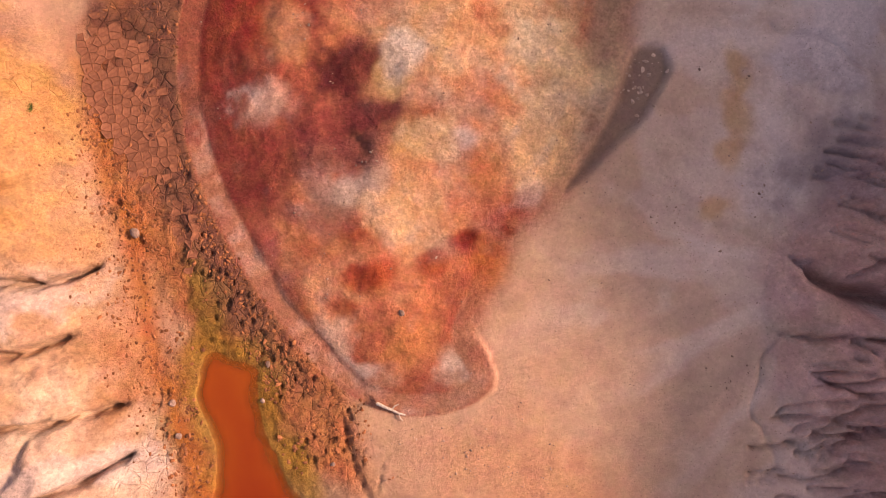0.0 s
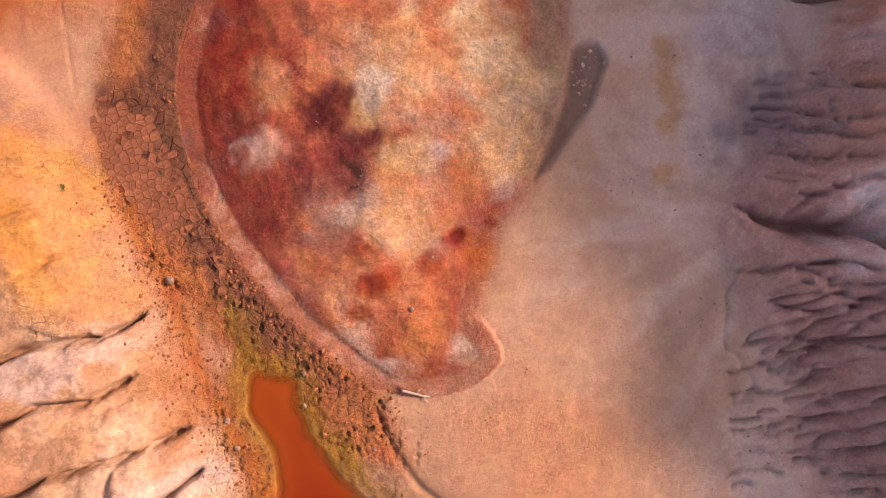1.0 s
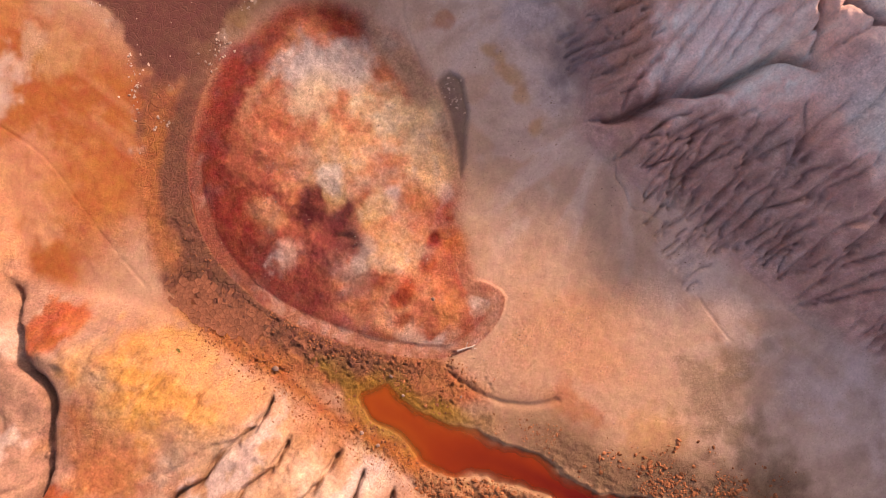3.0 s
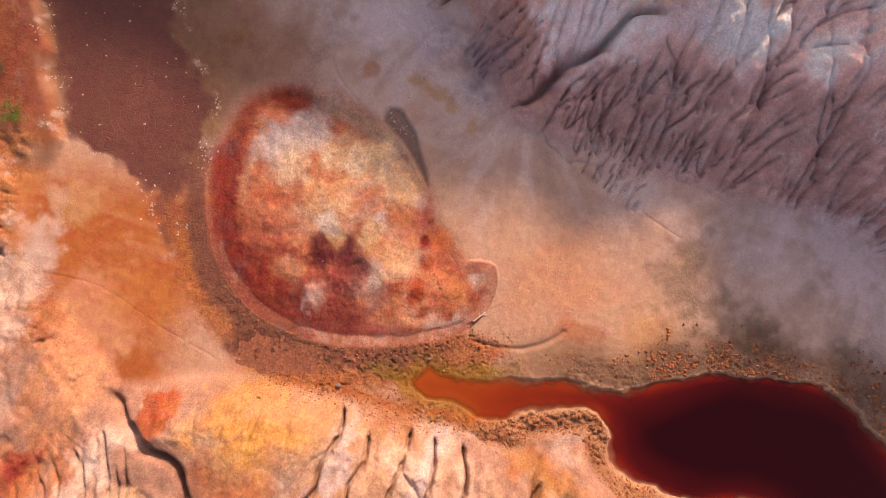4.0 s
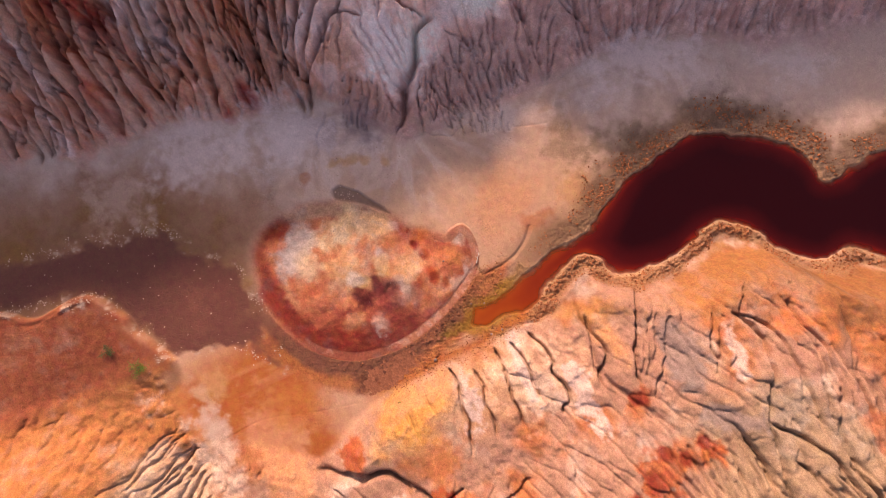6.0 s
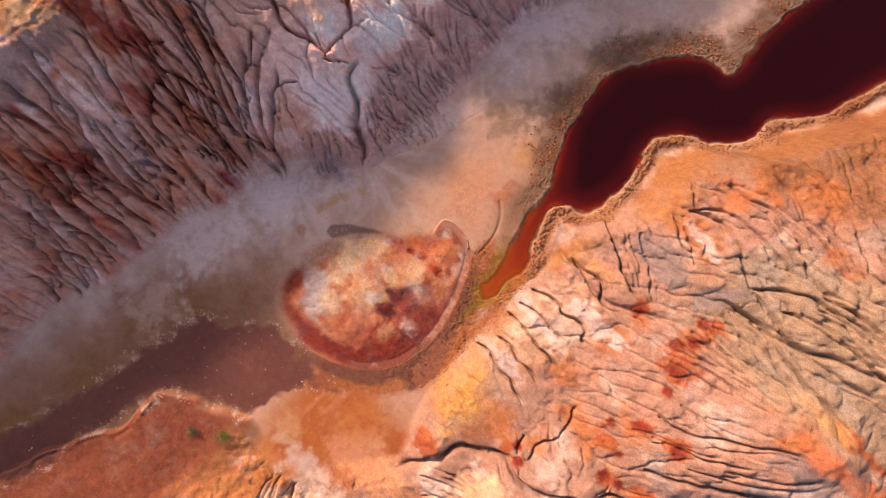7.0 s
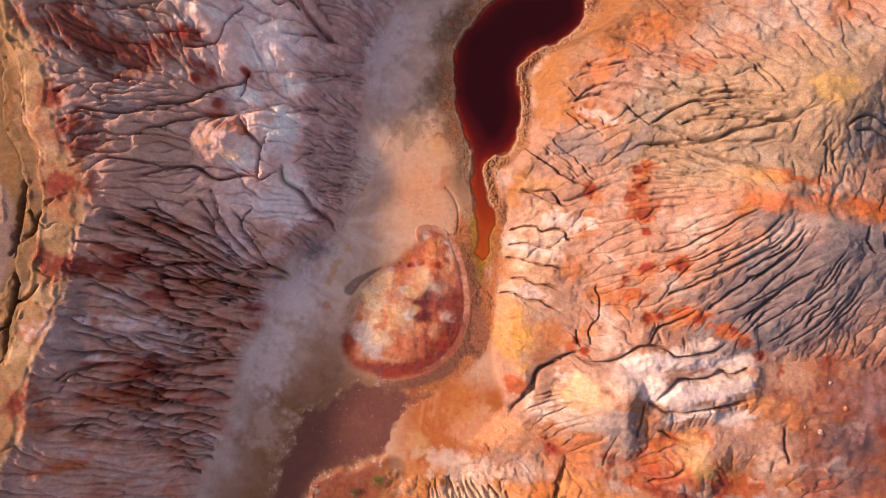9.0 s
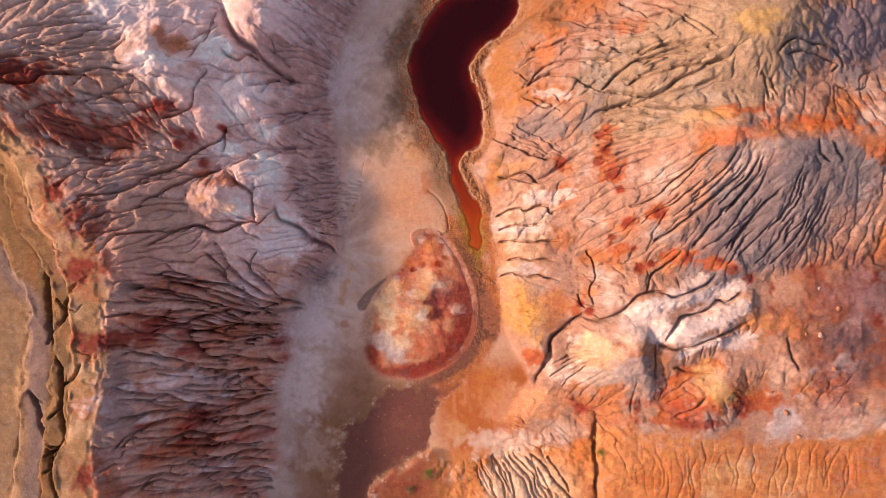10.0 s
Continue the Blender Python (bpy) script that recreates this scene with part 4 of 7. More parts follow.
# brown weed-dark bands by the western shore and round the dry bed
shore_w = step(-2.6, -0.9, pond_d + 0.5 * n2) * step(-7.0, -1.0, pond_d * 0 + Y - 5.0 - 3.0) * (re_ < -1)
paint(shore_w, (0.13, 0.07, 0.036), 0.8)
paint(step(-0.5, 0.6, 0.6 * n3 + 0.8 * n5) * step(-3.8, -0.8, pond_d + 0.7 * n2) * step(7.0, 11.0, Y) * (re_ < -1), (0.13, 0.075, 0.045), 0.75)
brown_band = step(-6.5, -2.5, bed_d + 1.6 * n2 + 0.8 * n3) * step(0.5, -0.5, mound_d) * step(-6.0, -9.0, Y) * step(-5.0, -7.0, X)
paint(brown_band, (0.27, 0.125, 0.07), 0.8)
bed_ring = step(-3.2, -0.3, bed_d + 0.9 * n2) * (re_ < -0.5) * step(0.5, -0.5, mound_d) * step(-9.0, -11.0, Y)
paint(bed_ring * (X < -3), (0.21, 0.105, 0.055), 0.85)
paint(step(-0.1, 0.5, n2) * bed_ring * (X < -5), OLIVE, 0.5)
# orange flow between mound, bank and dry bed
flat_s = step(-9.5, -12.0, Y - 0.8 * X * 0 + 0.8 * n2) * step(-3.5, -0.5, X + 0.2 * (Y + 14)) * (rs < 0.6)
paint(flat_s, (0.37, 0.108, 0.03))
streaks = fbm((X - 4.5) * 1.0, (Y + 7.0) * 0.22, 0.7, 18, 4)
paint(flat_s * step(0.1, 0.7, streaks), (0.46, 0.18, 0.08), 0.7)
patch(5.2, -15.2, 2.6, 2.4, (0.49, 0.20, 0.10), 20, 0.95, 0.3, 0.6)
patch(3.0, -18.2, 3.0, 1.4, (0.50, 0.29, 0.19), 0, 0.8, 0.4, 0.6)

# western slope
w_slope = step(-0.8, 1.2, rw + 0.35 * n3 + 0.8 * n2 + 0.3 * n5)
below_rim = step(1.03, 0.99, rise)
streak_w = fbm(X * 0.16, Y + 0.6 * n1, 0.55, 20, 4)
paint(w_slope, (0.45, 0.30, 0.235))
paint(w_slope * step(-0.1, 0.7, n4 + 0.4 * streak_w), (0.40, 0.235, 0.17), 0.7)
paint(w_slope * step(0.0, 0.7, streak_w + 0.5 * n2), (0.55, 0.42, 0.38), 0.7)
paint(w_slope * step(0.35, 0.95, streak_w + 0.5 * n3) * step(2, -2, Y), (0.66, 0.57, 0.54), 0.75)
paint(w_slope * step(-0.05, 0.55, streak_w * 0.6 - 0.6 * n1 - 0.05) * step(1.0, -3.0, Y), (0.38, 0.15, 0.085), 0.8)
paint(w_slope * step(0.45, 0.9, n3 - 0.5 * n2 + 0.3) * step(0, -6, Y), RUST, 0.45)
# shade close under the rim, painted as a dark strip
paint(w_slope * step(0.86, 0.96, rise + 0.03 * n2) * step(-4, -9, Y), (0.23, 0.165, 0.15), 0.7)
north = step(-1.5, 1.0, Y + 0.8 * n2) * w_slope
paint(north * step(0.62, 0.42, rise + 0.08 * n1) * step(0.1, 0.25, rise), (0.69, 0.55, 0.50), 0.8)
paint(north * step(0.30, 0.14, rise + 0.07 * n2), (0.38, 0.262, 0.238), 0.85)
paint(north * step(0.30, 0.12, rise + 0.05 * n2) * step(0.0, 0.5, n3 + 0.5 * n5), (0.52, 0.38, 0.34), 0.7)
patch(-12.0, -1.8, 2.4, 2.0, (0.21, 0.145, 0.145), 0, 0.9, 0.6, 1.2)
patch(-12.4, -4.4, 1.8, 1.2, (0.27, 0.19, 0.19), 0, 0.7, 0.8, 1.2)
PALE = (0.83, 0.72, 0.68)
for cx, cy, rx, ry, turn in ((-24.8, 20.0, 3.6, 1.9, 15), (-22.4, 16.2, 2.2, 1.2, 5), (-13.3, 20.8, 2.8, 2.4, 0), (-16.8, 14.1, 2.8, 1.4, 0), (-18.9, 17.6, 1.7, 1.6, -30), (-14.6, 2.0, 2.4, 2.8, 15), (-15.2, 7.6, 1.5, 2.4, 10), (-17.4, 12.3, 1.6, 1.0, 0), (-20.2, 14.8, 1.4, 0.8, 0), (-17.6, 4.5, 1.5, 1.2, 0), (-15.0, 11.0, 1.6, 0.9, 0), (-18.6, 9.6, 1.2, 0.8, 0), (-12.5, 24.0, 2.0, 1.5, 0)):
    patch(cx, cy, rx * 1.15, ry * 1.1, PALE, turn, 0.95, 0.55, 0.7, w_slope)
for cx, cy, rx, ry, turn in ((-23.0, -9.7, 3.4, 0.7, -8), (-22.0, -11.5, 2.6, 0.5, -10), (-25.0, -12.5, 1.8, 0.4, 0), (-17.4, -3.0, 1.8, 1.2, -20), (-19.9, -5.2, 1.6, 0.5, -15), (-18.9, -19.4, 1.8, 0.6, 0), (-21.7, -18.0, 1.6, 0.4, 0), (-14.4, -2.4, 1.0, 0.8, 0), (-24.0, -7.6, 2.0, 0.4, 0)):
    patch(cx, cy, rx, ry, (0.62, 0.53, 0.50), turn, 0.85, 0.8, 0.8, w_slope)
for cx, cy, rx, ry in ((-31.9, 14.7, 3.6, 1.5), (-34.6, 13.6, 2.0, 1.0), (-28.9, 10.7, 2.4, 1.6), (-26.6, 10.3, 2.2, 1.0), (-22.5, 12.8, 1.5, 0.7), (-24.2, 11.6, 1.2, 0.5), (-20.9, 10.6, 0.7, 0.7), (-22.0, 9.8, 0.5, 0.5), (-18.5, 11.2, 0.5, 0.4), (-20.2, 8.3, 0.5, 0.5), (-27.9, 3.8, 1.8, 1.5), (-30.4, 6.1, 1.0, 1.1), (-27.6, 0.1, 1.5, 1.4), (-26.0, -5.6, 2.6, 1.1), (-24.2, -4.7, 0.9, 0.5), (-22.0, -7.2, 1.2, 0.5), (-22.0, -13.2, 1.1, 0.5), (-23.3, -15.2, 1.2, 0.7), (-15.8, -7.6, 1.0, 0.5), (-15.1, -9.3, 0.9, 0.4), (-25.4, -12.9, 0.8, 0.3)):
    patch(cx + 0.4, cy - 0.2, rx * 1.9, ry * 1.8, (0.36, 0.12, 0.07), 0, 0.7, 0.9, 1.0, w_slope)
    patch(cx, cy, rx * 1.15, ry * 1.15, (0.23, 0.030, 0.020), 0, 0.95, 0.45, 0.8, w_slope)
for cx, cy, rx, ry in ((-20.8, 17.8, 1.2, 1.1), (-19.8, 15.6, 0.6, 0.8), (-18.9, 6.9, 0.9, 1.0), (-20.2, 7.4, 1.0, 0.5), (-20.0, -6.0, 2.2, 1.1), (-22.6, -1.9, 2.2, 0.9), (-16.6, -6.4, 1.8, 0.6), (-24.5, -15.4, 2.0, 0.5), (-20.5, -15.0, 1.6, 0.4), (-17.0, -12.6, 1.6, 0.4), (-24.0, 4.6, 2.0, 0.6), (-28.0, -17.5, 2.4, 1.0), (-26.0, -21.0, 2.2, 0.8)):
    patch(cx, cy, rx * 1.1, ry * 1.1, (0.38, 0.125, 0.055), 0, 0.85, 0.7, 0.9, w_slope)
for cx, cy, rx, ry in ((-30.4, 8.2, 0.9, 1.2), (-25.8, -1.9, 1.2, 1.0), (-26.3, -8.4, 1.0, 1.0), (-26.3, -11.8, 0.9, 1.8), (-26.9, 6.2, 1.2, 0.8)):
    patch(cx, cy, rx, ry, (0.20, 0.155, 0.14), 0, 0.8, 0.6, 0.9, w_slope)
patch(-20.4, 5.2, 0.8, 0.6, CREAM, 30, 0.9)
patch(-22.2, 18.6, 0.9, 1.2, (0.40, 0.15, 0.07), 0, 0.9)
# western slope colour brightened and warmed to make up for its blue shade
col = np.clip(col * (1 + (w_slope * below_rim * (1 - 0.7 * step(6.0, 10.0, Y) * step(-20.0, -24.0, X)))[..., None] * np.array((0.30, 0.10, 0.06))), 0, 0.85).astype(np.float32)
# the rim strip and the benches behind it
rim_wide = step(0.96, 1.05, rise + 0.02 * n2)
paint(rim_wide, (0.33, 0.185, 0.088))
paint(rim_wide * step(0.2, 0.7, n2), ORANGE, 0.4)
paint(rim_wide * step(0.2, 0.8, n3), (0.33, 0.20, 0.12), 0.6)
for cy in (13.0, 9.5, 7.0, 4.5, 2.2, -0.5, -3.6, -8.0, -12.5, -17.0, -21.0):
    rx_ = float(np.interp(cy, RIM_W[:, 1], RIM_W[:, 0]))
    patch(rx_ - 1.3, cy, 1.2, 0.9, (0.46, 0.29, 0.16), 0, 0.6, 0.8)
    patch(rx_ - 0.9, cy + 1.4, 1.0, 0.7, (0.38, 0.13, 0.05), 0, 0.5, 0.9)
behind = (rise - 1) * 17.5
paint(step(3.2, 4.0, behind + 0.5 * n3), (0.18, 0.10, 0.044))
paint(step(3.2, 4.0, behind) * step(0.1, 0.5, fbm(X, Y * 0.1, 0.9, 21, 3)), (0.20, 0.092, 0.034), 0.8)
paint(step(8.5, 9.2, behind + 0.6 * n2), (0.20, 0.14, 0.13), 0.8)
paint(step(10.5, 12.0, behind + 0.6 * n2), (0.26, 0.15, 0.07), 0.8)

for cx, cy, rx, ry in ((-31.9, 14.7, 3.2, 1.3), (-29.0, 10.7, 2.2, 1.4), (-28.3, 3.8, 1.6, 1.3), (-30.6, 6.1, 0.9, 1.0), (-28.4, 0.1, 1.3, 1.2), (-27.0, -5.6, 2.0, 1.0), (-29.0, -16.5, 1.2, 1.4)):
    patch(cx, cy, rx * 2.0, ry * 1.9, (0.36, 0.11, 0.042), 0, 0.75, 0.8, 1.0)
    patch(cx, cy, rx * 1.45, ry * 1.4, (0.20, 0.028, 0.017), 0, 0.95, 0.5, 0.7)

# eastern side
e_land = step(-0.3, 0.6, re_ + 0.3 * n3) * (rs < 1.5)
paint(e_land, (0.36, 0.195, 0.135))
paint(e_land * step(0.0, 0.6, n2 + 0.3 * n3), (0.48, 0.35, 0.285), 0.9)
paint(e_land * step(0.1, 0.6, -n1 + 0.3 * n3), (0.36, 0.115, 0.035), 0.8)
paint(e_land * step(3.4, 0.3, re_ + 0.6 * n3) * step(12, 16, Y), (0.36, 0.135, 0.04), 0.8)
patch(6.9, -1.5, 3.4, 9.0, (0.50, 0.29, 0.17), 0, 0.8, 0.3, 0.7)
patch(7.2, 1.8, 3.4, 4.6, (0.60, 0.42, 0.32), 0, 0.8, 0.6, 0.9)
patch(7.5, 4.5, 3.0, 1.6, (0.48, 0.24, 0.14), 0, 0.6, 0.9, 0.9)
patch(6.2, 12.0, 1.4, 2.2, (0.34, 0.15, 0.06), 0, 0.6, 0.8, 0.9)
paint(e_land * step(16.0, 20.0, Y + 0.6 * n2 - 0.25 * (X - 8)) * step(24.0, 12.0, X), (0.24, 0.095, 0.034), 0.9)
# cream cone in the north-east
ne = step(0.0, 0.35, near(X, Y, 21.5, 14.0, 13.0, 6.5, 20) + 0.18 * n2)
paint(ne * e_land, (0.315, 0.21, 0.135), 0.95)
paint(ne * e_land * step(0.1, 0.8, n2 + 0.4 * n3), (0.37, 0.26, 0.18), 0.6)
patch(24.8, 16.2, 2.2, 1.6, (0.44, 0.26, 0.09), 0, 0.8)
patch(16.0, 17.6, 1.6, 0.8, RUST, 0, 0.6); patch(9.0, 16.6, 2.0, 1.4, ORANGE, 0, 0.6); patch(12.5, 20.0, 3.0, 2.0, ORANGE, 20, 0.5)
for cx, cy, rx, ry, turn in ((8.6, 10.3, 2.6, 1.5, -10), (12.7, 10.8, 0.9, 1.9, -35)):
    patch(cx, cy, rx, ry, (0.21, 0.155, 0.14), turn, 0.85, 0.4)
patch(28.6, 14.0, 2.6, 1.8, (0.20, 0.17, 0.16), 20, 0.8)
patch(34.0, 15.5, 5.0, 4.0, (0.17, 0.14, 0.16), 0, 0.85); patch(33.0, 12.4, 1.6, 1.4, (0.26, 0.20, 0.18), 0, 0.8)
# slate hillside facing south-west
slate = step(-0.05, 0.4, near(X, Y, 27.0, 1.6, 10.0, 5.8, 30) + 0.22 * n2 + 0.08 * n3)
paint(slate, (0.155, 0.122, 0.128), 0.92)
paint(slate * step(0.1, 0.7, n2 + 0.3 * n3), (0.20, 0.165, 0.165), 0.7)
patch(23.0, 7.2, 3.4, 1.2, (0.16, 0.125, 0.12), 35, 0.8)
patch(24.6, 5.8, 3.2, 0.7, (0.42, 0.30, 0.26), 38, 0.7)
patch(28.4, 5.2, 2.6, 1.6, (0.135, 0.11, 0.12), 20, 0.7)
for cx, cy, rx, ry, turn in ((29.2, 8.2, 4.2, 0.9, -4), (34.6, 5.6, 2.2, 0.9, -40), (23.6, 9.6, 2.4, 0.6, 0), (14.0, 6.0, 1.3, 1.9, -10), (14.0, 9.2, 0.6, 1.2, 0), (17.6, 2.2, 0.9, 0.9, 0), (15.0, -0.6, 1.1, 1.0, 0), (16.4, -2.8, 1.0, 0.7, 0), (19.0, -1.6, 2.4, 0.8, 10), (22.6, -2.4, 1.4, 0.7, 0), (19.0, -14.2, 2.2, 1.4, 0), (24.6, -14.6, 2.0, 1.4, 0), (11.4, -6.2, 0.9, 0.7, 40), (11.2, -15.0, 1.1, 0.5, 0), (7.4, -10.4, 0.9, 1.0, 0), (18.6, -16.0, 3.0, 0.6, 0), (21.0, -12.0, 3.0, 1.0, 20), (27, -15, 3, 1.5, 0)):
    patch(cx, cy, rx, ry, (0.36, 0.08, 0.022), turn, 0.9, 0.8)
for cx, cy, rx, ry, turn in ((13.8, 7.6, 1.2, 2.6, -12), (15.4, 0.6, 1.6, 2.4, 20), (17.8, -2.6, 2.6, 1.1, -15), (10.8, 6.6, 1.6, 0.8, -25), (12.0, -4.5, 1.2, 1.6, 0), (33.5, 6.8, 3.4, 1.0, -15), (9.2, -4.6, 1.4, 2.2, 0), (26.5, -8.5, 2.2, 2.4, 0)):
    patch(cx, cy, rx, ry, (0.42, 0.145, 0.055), turn, 0.75, 0.9, 0.9)
for cx, cy, r in ((13.4, 8.9, 0.4), (13.9, 7.7, 0.5), (13.2, 6.8, 0.45), (14.8, 4.2, 0.4), (15.4, 1.4, 0.5), (16.0, -0.9, 0.4), (17.6, -2.3, 0.5), (20.3, -1.8, 0.45), (24.0, -3.2, 0.5), (25.6, -4.0, 0.4), (11.6, -5.6, 0.4), (30.8, -3.6, 0.6), (14.4, 0.2, 0.6), (16.4, -2.6, 0.5), (17.8, 1.9, 0.45), (14.2, 5.6, 0.6), (12.2, -6.2, 0.5), (19.6, -14.8, 0.9), (24.6, -15.0, 0.9), (22.8, -2.2, 0.4), (11.2, -15.1, 0.6), (27.6, -4.8, 0.6), (20.0, -16.2, 0.7), (10.2, 6.9, 0.6), (16.0, -15.1, 0.6)):
    patch(cx, cy, 1.9 * r, 1.7 * r, (0.38, 0.11, 0.04), 0, 0.7, 0.8, 0.8)
    patch(cx, cy, 1.2 * r, 1.2 * r, (0.20, 0.028, 0.014), 0, 0.95, 0.5, 0.6)
for cx, cy, rx, ry, turn in ((7.0, -2.4, 2.2, 0.8, 0), (6.6, 1.4, 2.0, 0.5, 0), (9.2, 4.2, 2.4, 0.7, 0), (17.0, -6.8, 2.4, 1.6, 20), (21.2, -8.0, 3.0, 1.0, 15), (23.0, -6.0, 2.2, 1.0, 20), (19.6, -4.6, 2.0, 0.7, 20), (11.0, -8.8, 1.2, 0.8, 0), (24.8, -9.4, 2.0, 1.2, 0), (9.6, 12.9, 1.6, 0.5, -20), (27.4, -17.2, 0.8, 0.6, 0)):
    patch(cx, cy, rx, ry, (0.52, 0.38, 0.33), turn, 0.9, 0.8)
# white ridges beside the pale cone, yellow and red waste behind it
for pts, wide in (([(16.3, -7.0), (18.6, -5.6), (21.4, -5.2), (25.1, -4.3)], 0.75), ([(18.6, -8.6), (20.6, -7.2), (22.4, -7.4), (24.9, -6.3)], 0.8), ([(19.6, -10.4), (22.0, -9.4), (24.0, -9.6), (26.4, -8.7)], 0.6), ([(17.3, -6.4), (17.6, -8.6)], 0.9)):
    d, _ = line_distance(X + 0.25 * n3, Y + 0.35 * n2, curve(pts, False, 4))
    paint(step(wide, 0.45 * wide, d + 0.25 * n3 + 0.15 * n5), (0.60, 0.47, 0.42), 0.92)
patch(6.6, -6.3, 2.3, 4.4, (0.48, 0.225, 0.055), 10, 0.88, 0.5, 0.8)
patch(5.6, -5.0, 0.8, 3.4, (0.52, 0.26, 0.13), 12, 0.6, 0.6, 0.9)
patch(7.3, -10.2, 1.5, 1.1, (0.36, 0.085, 0.026), 0, 0.85, 0.7, 0.8)
patch(5.8, 16.5, 2.6, 5.0, (0.30, 0.12, 0.04), 0, 0.9, 0.6, 0.9)
patch(5.0, 7.4, 1.5, 3.6, (0.33, 0.145, 0.048), 0, 0.85, 0.7, 0.9)
patch(12.6, -10.6, 2.8, 1.8, (0.44, 0.26, 0.15), 0, 0.85)
patch(12.2, -12.2, 2.8, 1.0, (0.34, 0.25, 0.20), 0, 0.8)
# cone's far side: grey soil and its shade in one colour
patch(16.2, -11.4, 1.6, 1.9, (0.20, 0.135, 0.12), 0, 0.9)
patch(21.6, -14.0, 4.4, 2.6, (0.42, 0.115, 0.03), 0, 0.85, 0.6, 0.7)
patch(22.8, -13.9, 1.4, 1.2, (0.46, 0.25, 0.09), -20, 0.9, 0.5)
for cx, cy, rx, ry in ((18.3, -13.6, 0.7, 1.0), (21.4, -16.5, 2.4, 0.6), (25.2, -15.2, 0.9, 1.4), (10.4, -14.4, 1.1, 0.6), (15.4, -14.6, 1.8, 0.5), (19.5, -15.0, 1.0, 0.6)):
    patch(cx, cy, rx, ry, (0.24, 0.036, 0.018), 0, 0.9, 0.6, 0.7)
# rust and wine waste in the south-east
se = step(0.0, 0.5, near(X, Y, 36.5, -8.0, 11.5, 8.5, 0) + 0.35 * n2 + 0.1 * n3)
paint(se, (0.20, 0.058, 0.032), 0.92)
paint(se * step(0.0, 0.5, n2 + 0.4 * n3), (0.13, 0.068, 0.066), 0.85)
paint(se * step(0.25, 0.65, n1 - 0.3 * n3), (0.19, 0.028, 0.016), 0.8)
patch(34.5, -9.8, 2.2, 1.6, (0.12, 0.06, 0.062), 0, 0.8, 0.7); patch(37.0, -5.8, 3.0, 2.2, (0.20, 0.12, 0.115), 0, 0.8, 0.7)
patch(28.4, -8.2, 3.0, 2.2, (0.33, 0.11, 0.04), 0, 0.7, 0.7)
for cx, cy, r in ((29.3, -17.0, 1.3), (28.7, -16.0, 0.8), (34.0, -8.0, 0.5), (30.8, -12.3, 0.7), (30.0, -14.6, 0.6)):
    patch(cx, cy, r, r * 0.8, (0.34, 0.25, 0.23), 0, 0.85, 0.8, 0.8)
patch(37.4, -9.0, 1.0, 0.8, (0.30, 0.24, 0.23), 0, 0.9); patch(32.4, -15.4, 1.6, 1.4, (0.34, 0.24, 0.21), 0, 0.8)

# southern slope and the south-western bank
s_land = step(-0.2, 0.6, rs + 0.3 * n3)
paint(s_land, (0.45, 0.17, 0.06))
streak_s = fbm(X + 0.4 * n1, Y * 0.18, 0.5, 22, 4)
paint(s_land * step(0.0, 0.8, streak_s), (0.45, 0.20, 0.085), 0.55)
paint(s_land * step(0.1, 0.7, n1), (0.38, 0.10, 0.022), 0.6)
paint(s_land * step(0.4, 1.0, rs) * step(0.0, 0.5, near(X, Y, 6.4, -22.5, 5.6, 4.4, 0) + 0.1 * n2), (0.47, 0.32, 0.20), 0.85)
island = step(-0.1, 0.5, rs) * step(-1.6, -3.4, X + 0.5 * n2)
paint(island, (0.23, 0.064, 0.032), 0.95)
paint(island * step(0.1, 0.6, n3), (0.24, 0.10, 0.06), 0.7)
paint(np.exp(-((rs - 0.2 + 0.3 * n3) / 0.35) ** 2) * step(-1.0, -3.0, X) * step(-0.3, 0.5, n2 + 0.5 * n5), (0.33, 0.17, 0.11), 0.6)

# stains, washes and pale caps seen from high up, some shade and haze included
patch(-29.4, 11.4, 5.3, 2.0, (0.31, 0.084, 0.053), 3, .8, 0.6, 0.8, w_slope)
patch(-31, 13.2, 2.9, 1.1, (0.248, 0.039, 0.023), 3, .9, 0.6, 0.8, w_slope)
patch(-23.5, 12.6, 1.8, 0.6, (0.298, 0.045, 0.025), 3, .9, 0.6, 0.8, w_slope)
patch(-21.8, 10.7, 1.6, 0.6, (0.298, 0.045, 0.025), 3, .85, 0.6, 0.8, w_slope)
patch(-24.7, 11.2, 2.0, 0.7, (0.372, 0.086, 0.053), 3, .7, 0.6, 0.8, w_slope)
patch(-22.2, 19.9, 4.6, 2.0, (0.769, 0.572, 0.525), 3, .9, 0.6, 0.8, w_slope)
patch(-13.2, 20.5, 4.0, 2.2, (0.818, 0.605, 0.567), 3, .9, 0.6, 0.8, w_slope)
patch(-21, 17.4, 1.9, 1.0, (0.546, 0.184, 0.084), 3, .9, 0.6, 0.8, w_slope)
patch(-21.6, 15.2, 2.2, 1.0, (0.85, 0.594, 0.525), 3, .9, 0.6, 0.8, w_slope)
patch(-16.7, 13.7, 3.9, 1.7, (0.818, 0.605, 0.567), 3, .8, 0.6, 0.8, w_slope)
patch(-18.9, 15.3, 2.0, 1.3, (0.744, 0.518, 0.473), 3, .8, 0.6, 0.8, w_slope)
patch(-15.2, 1.6, 3.0, 2.0, (0.85, 0.67, 0.64), 3, .9, 0.6, 0.8, w_slope)
patch(-15.8, 5.4, 2.2, 1.2, (0.769, 0.572, 0.536), 3, .8, 0.6, 0.8, w_slope)
patch(-11.8, 7.2, 2.4, 6.2, (0.446, 0.286, 0.247), 3, .65, 0.6, 0.8, w_slope)
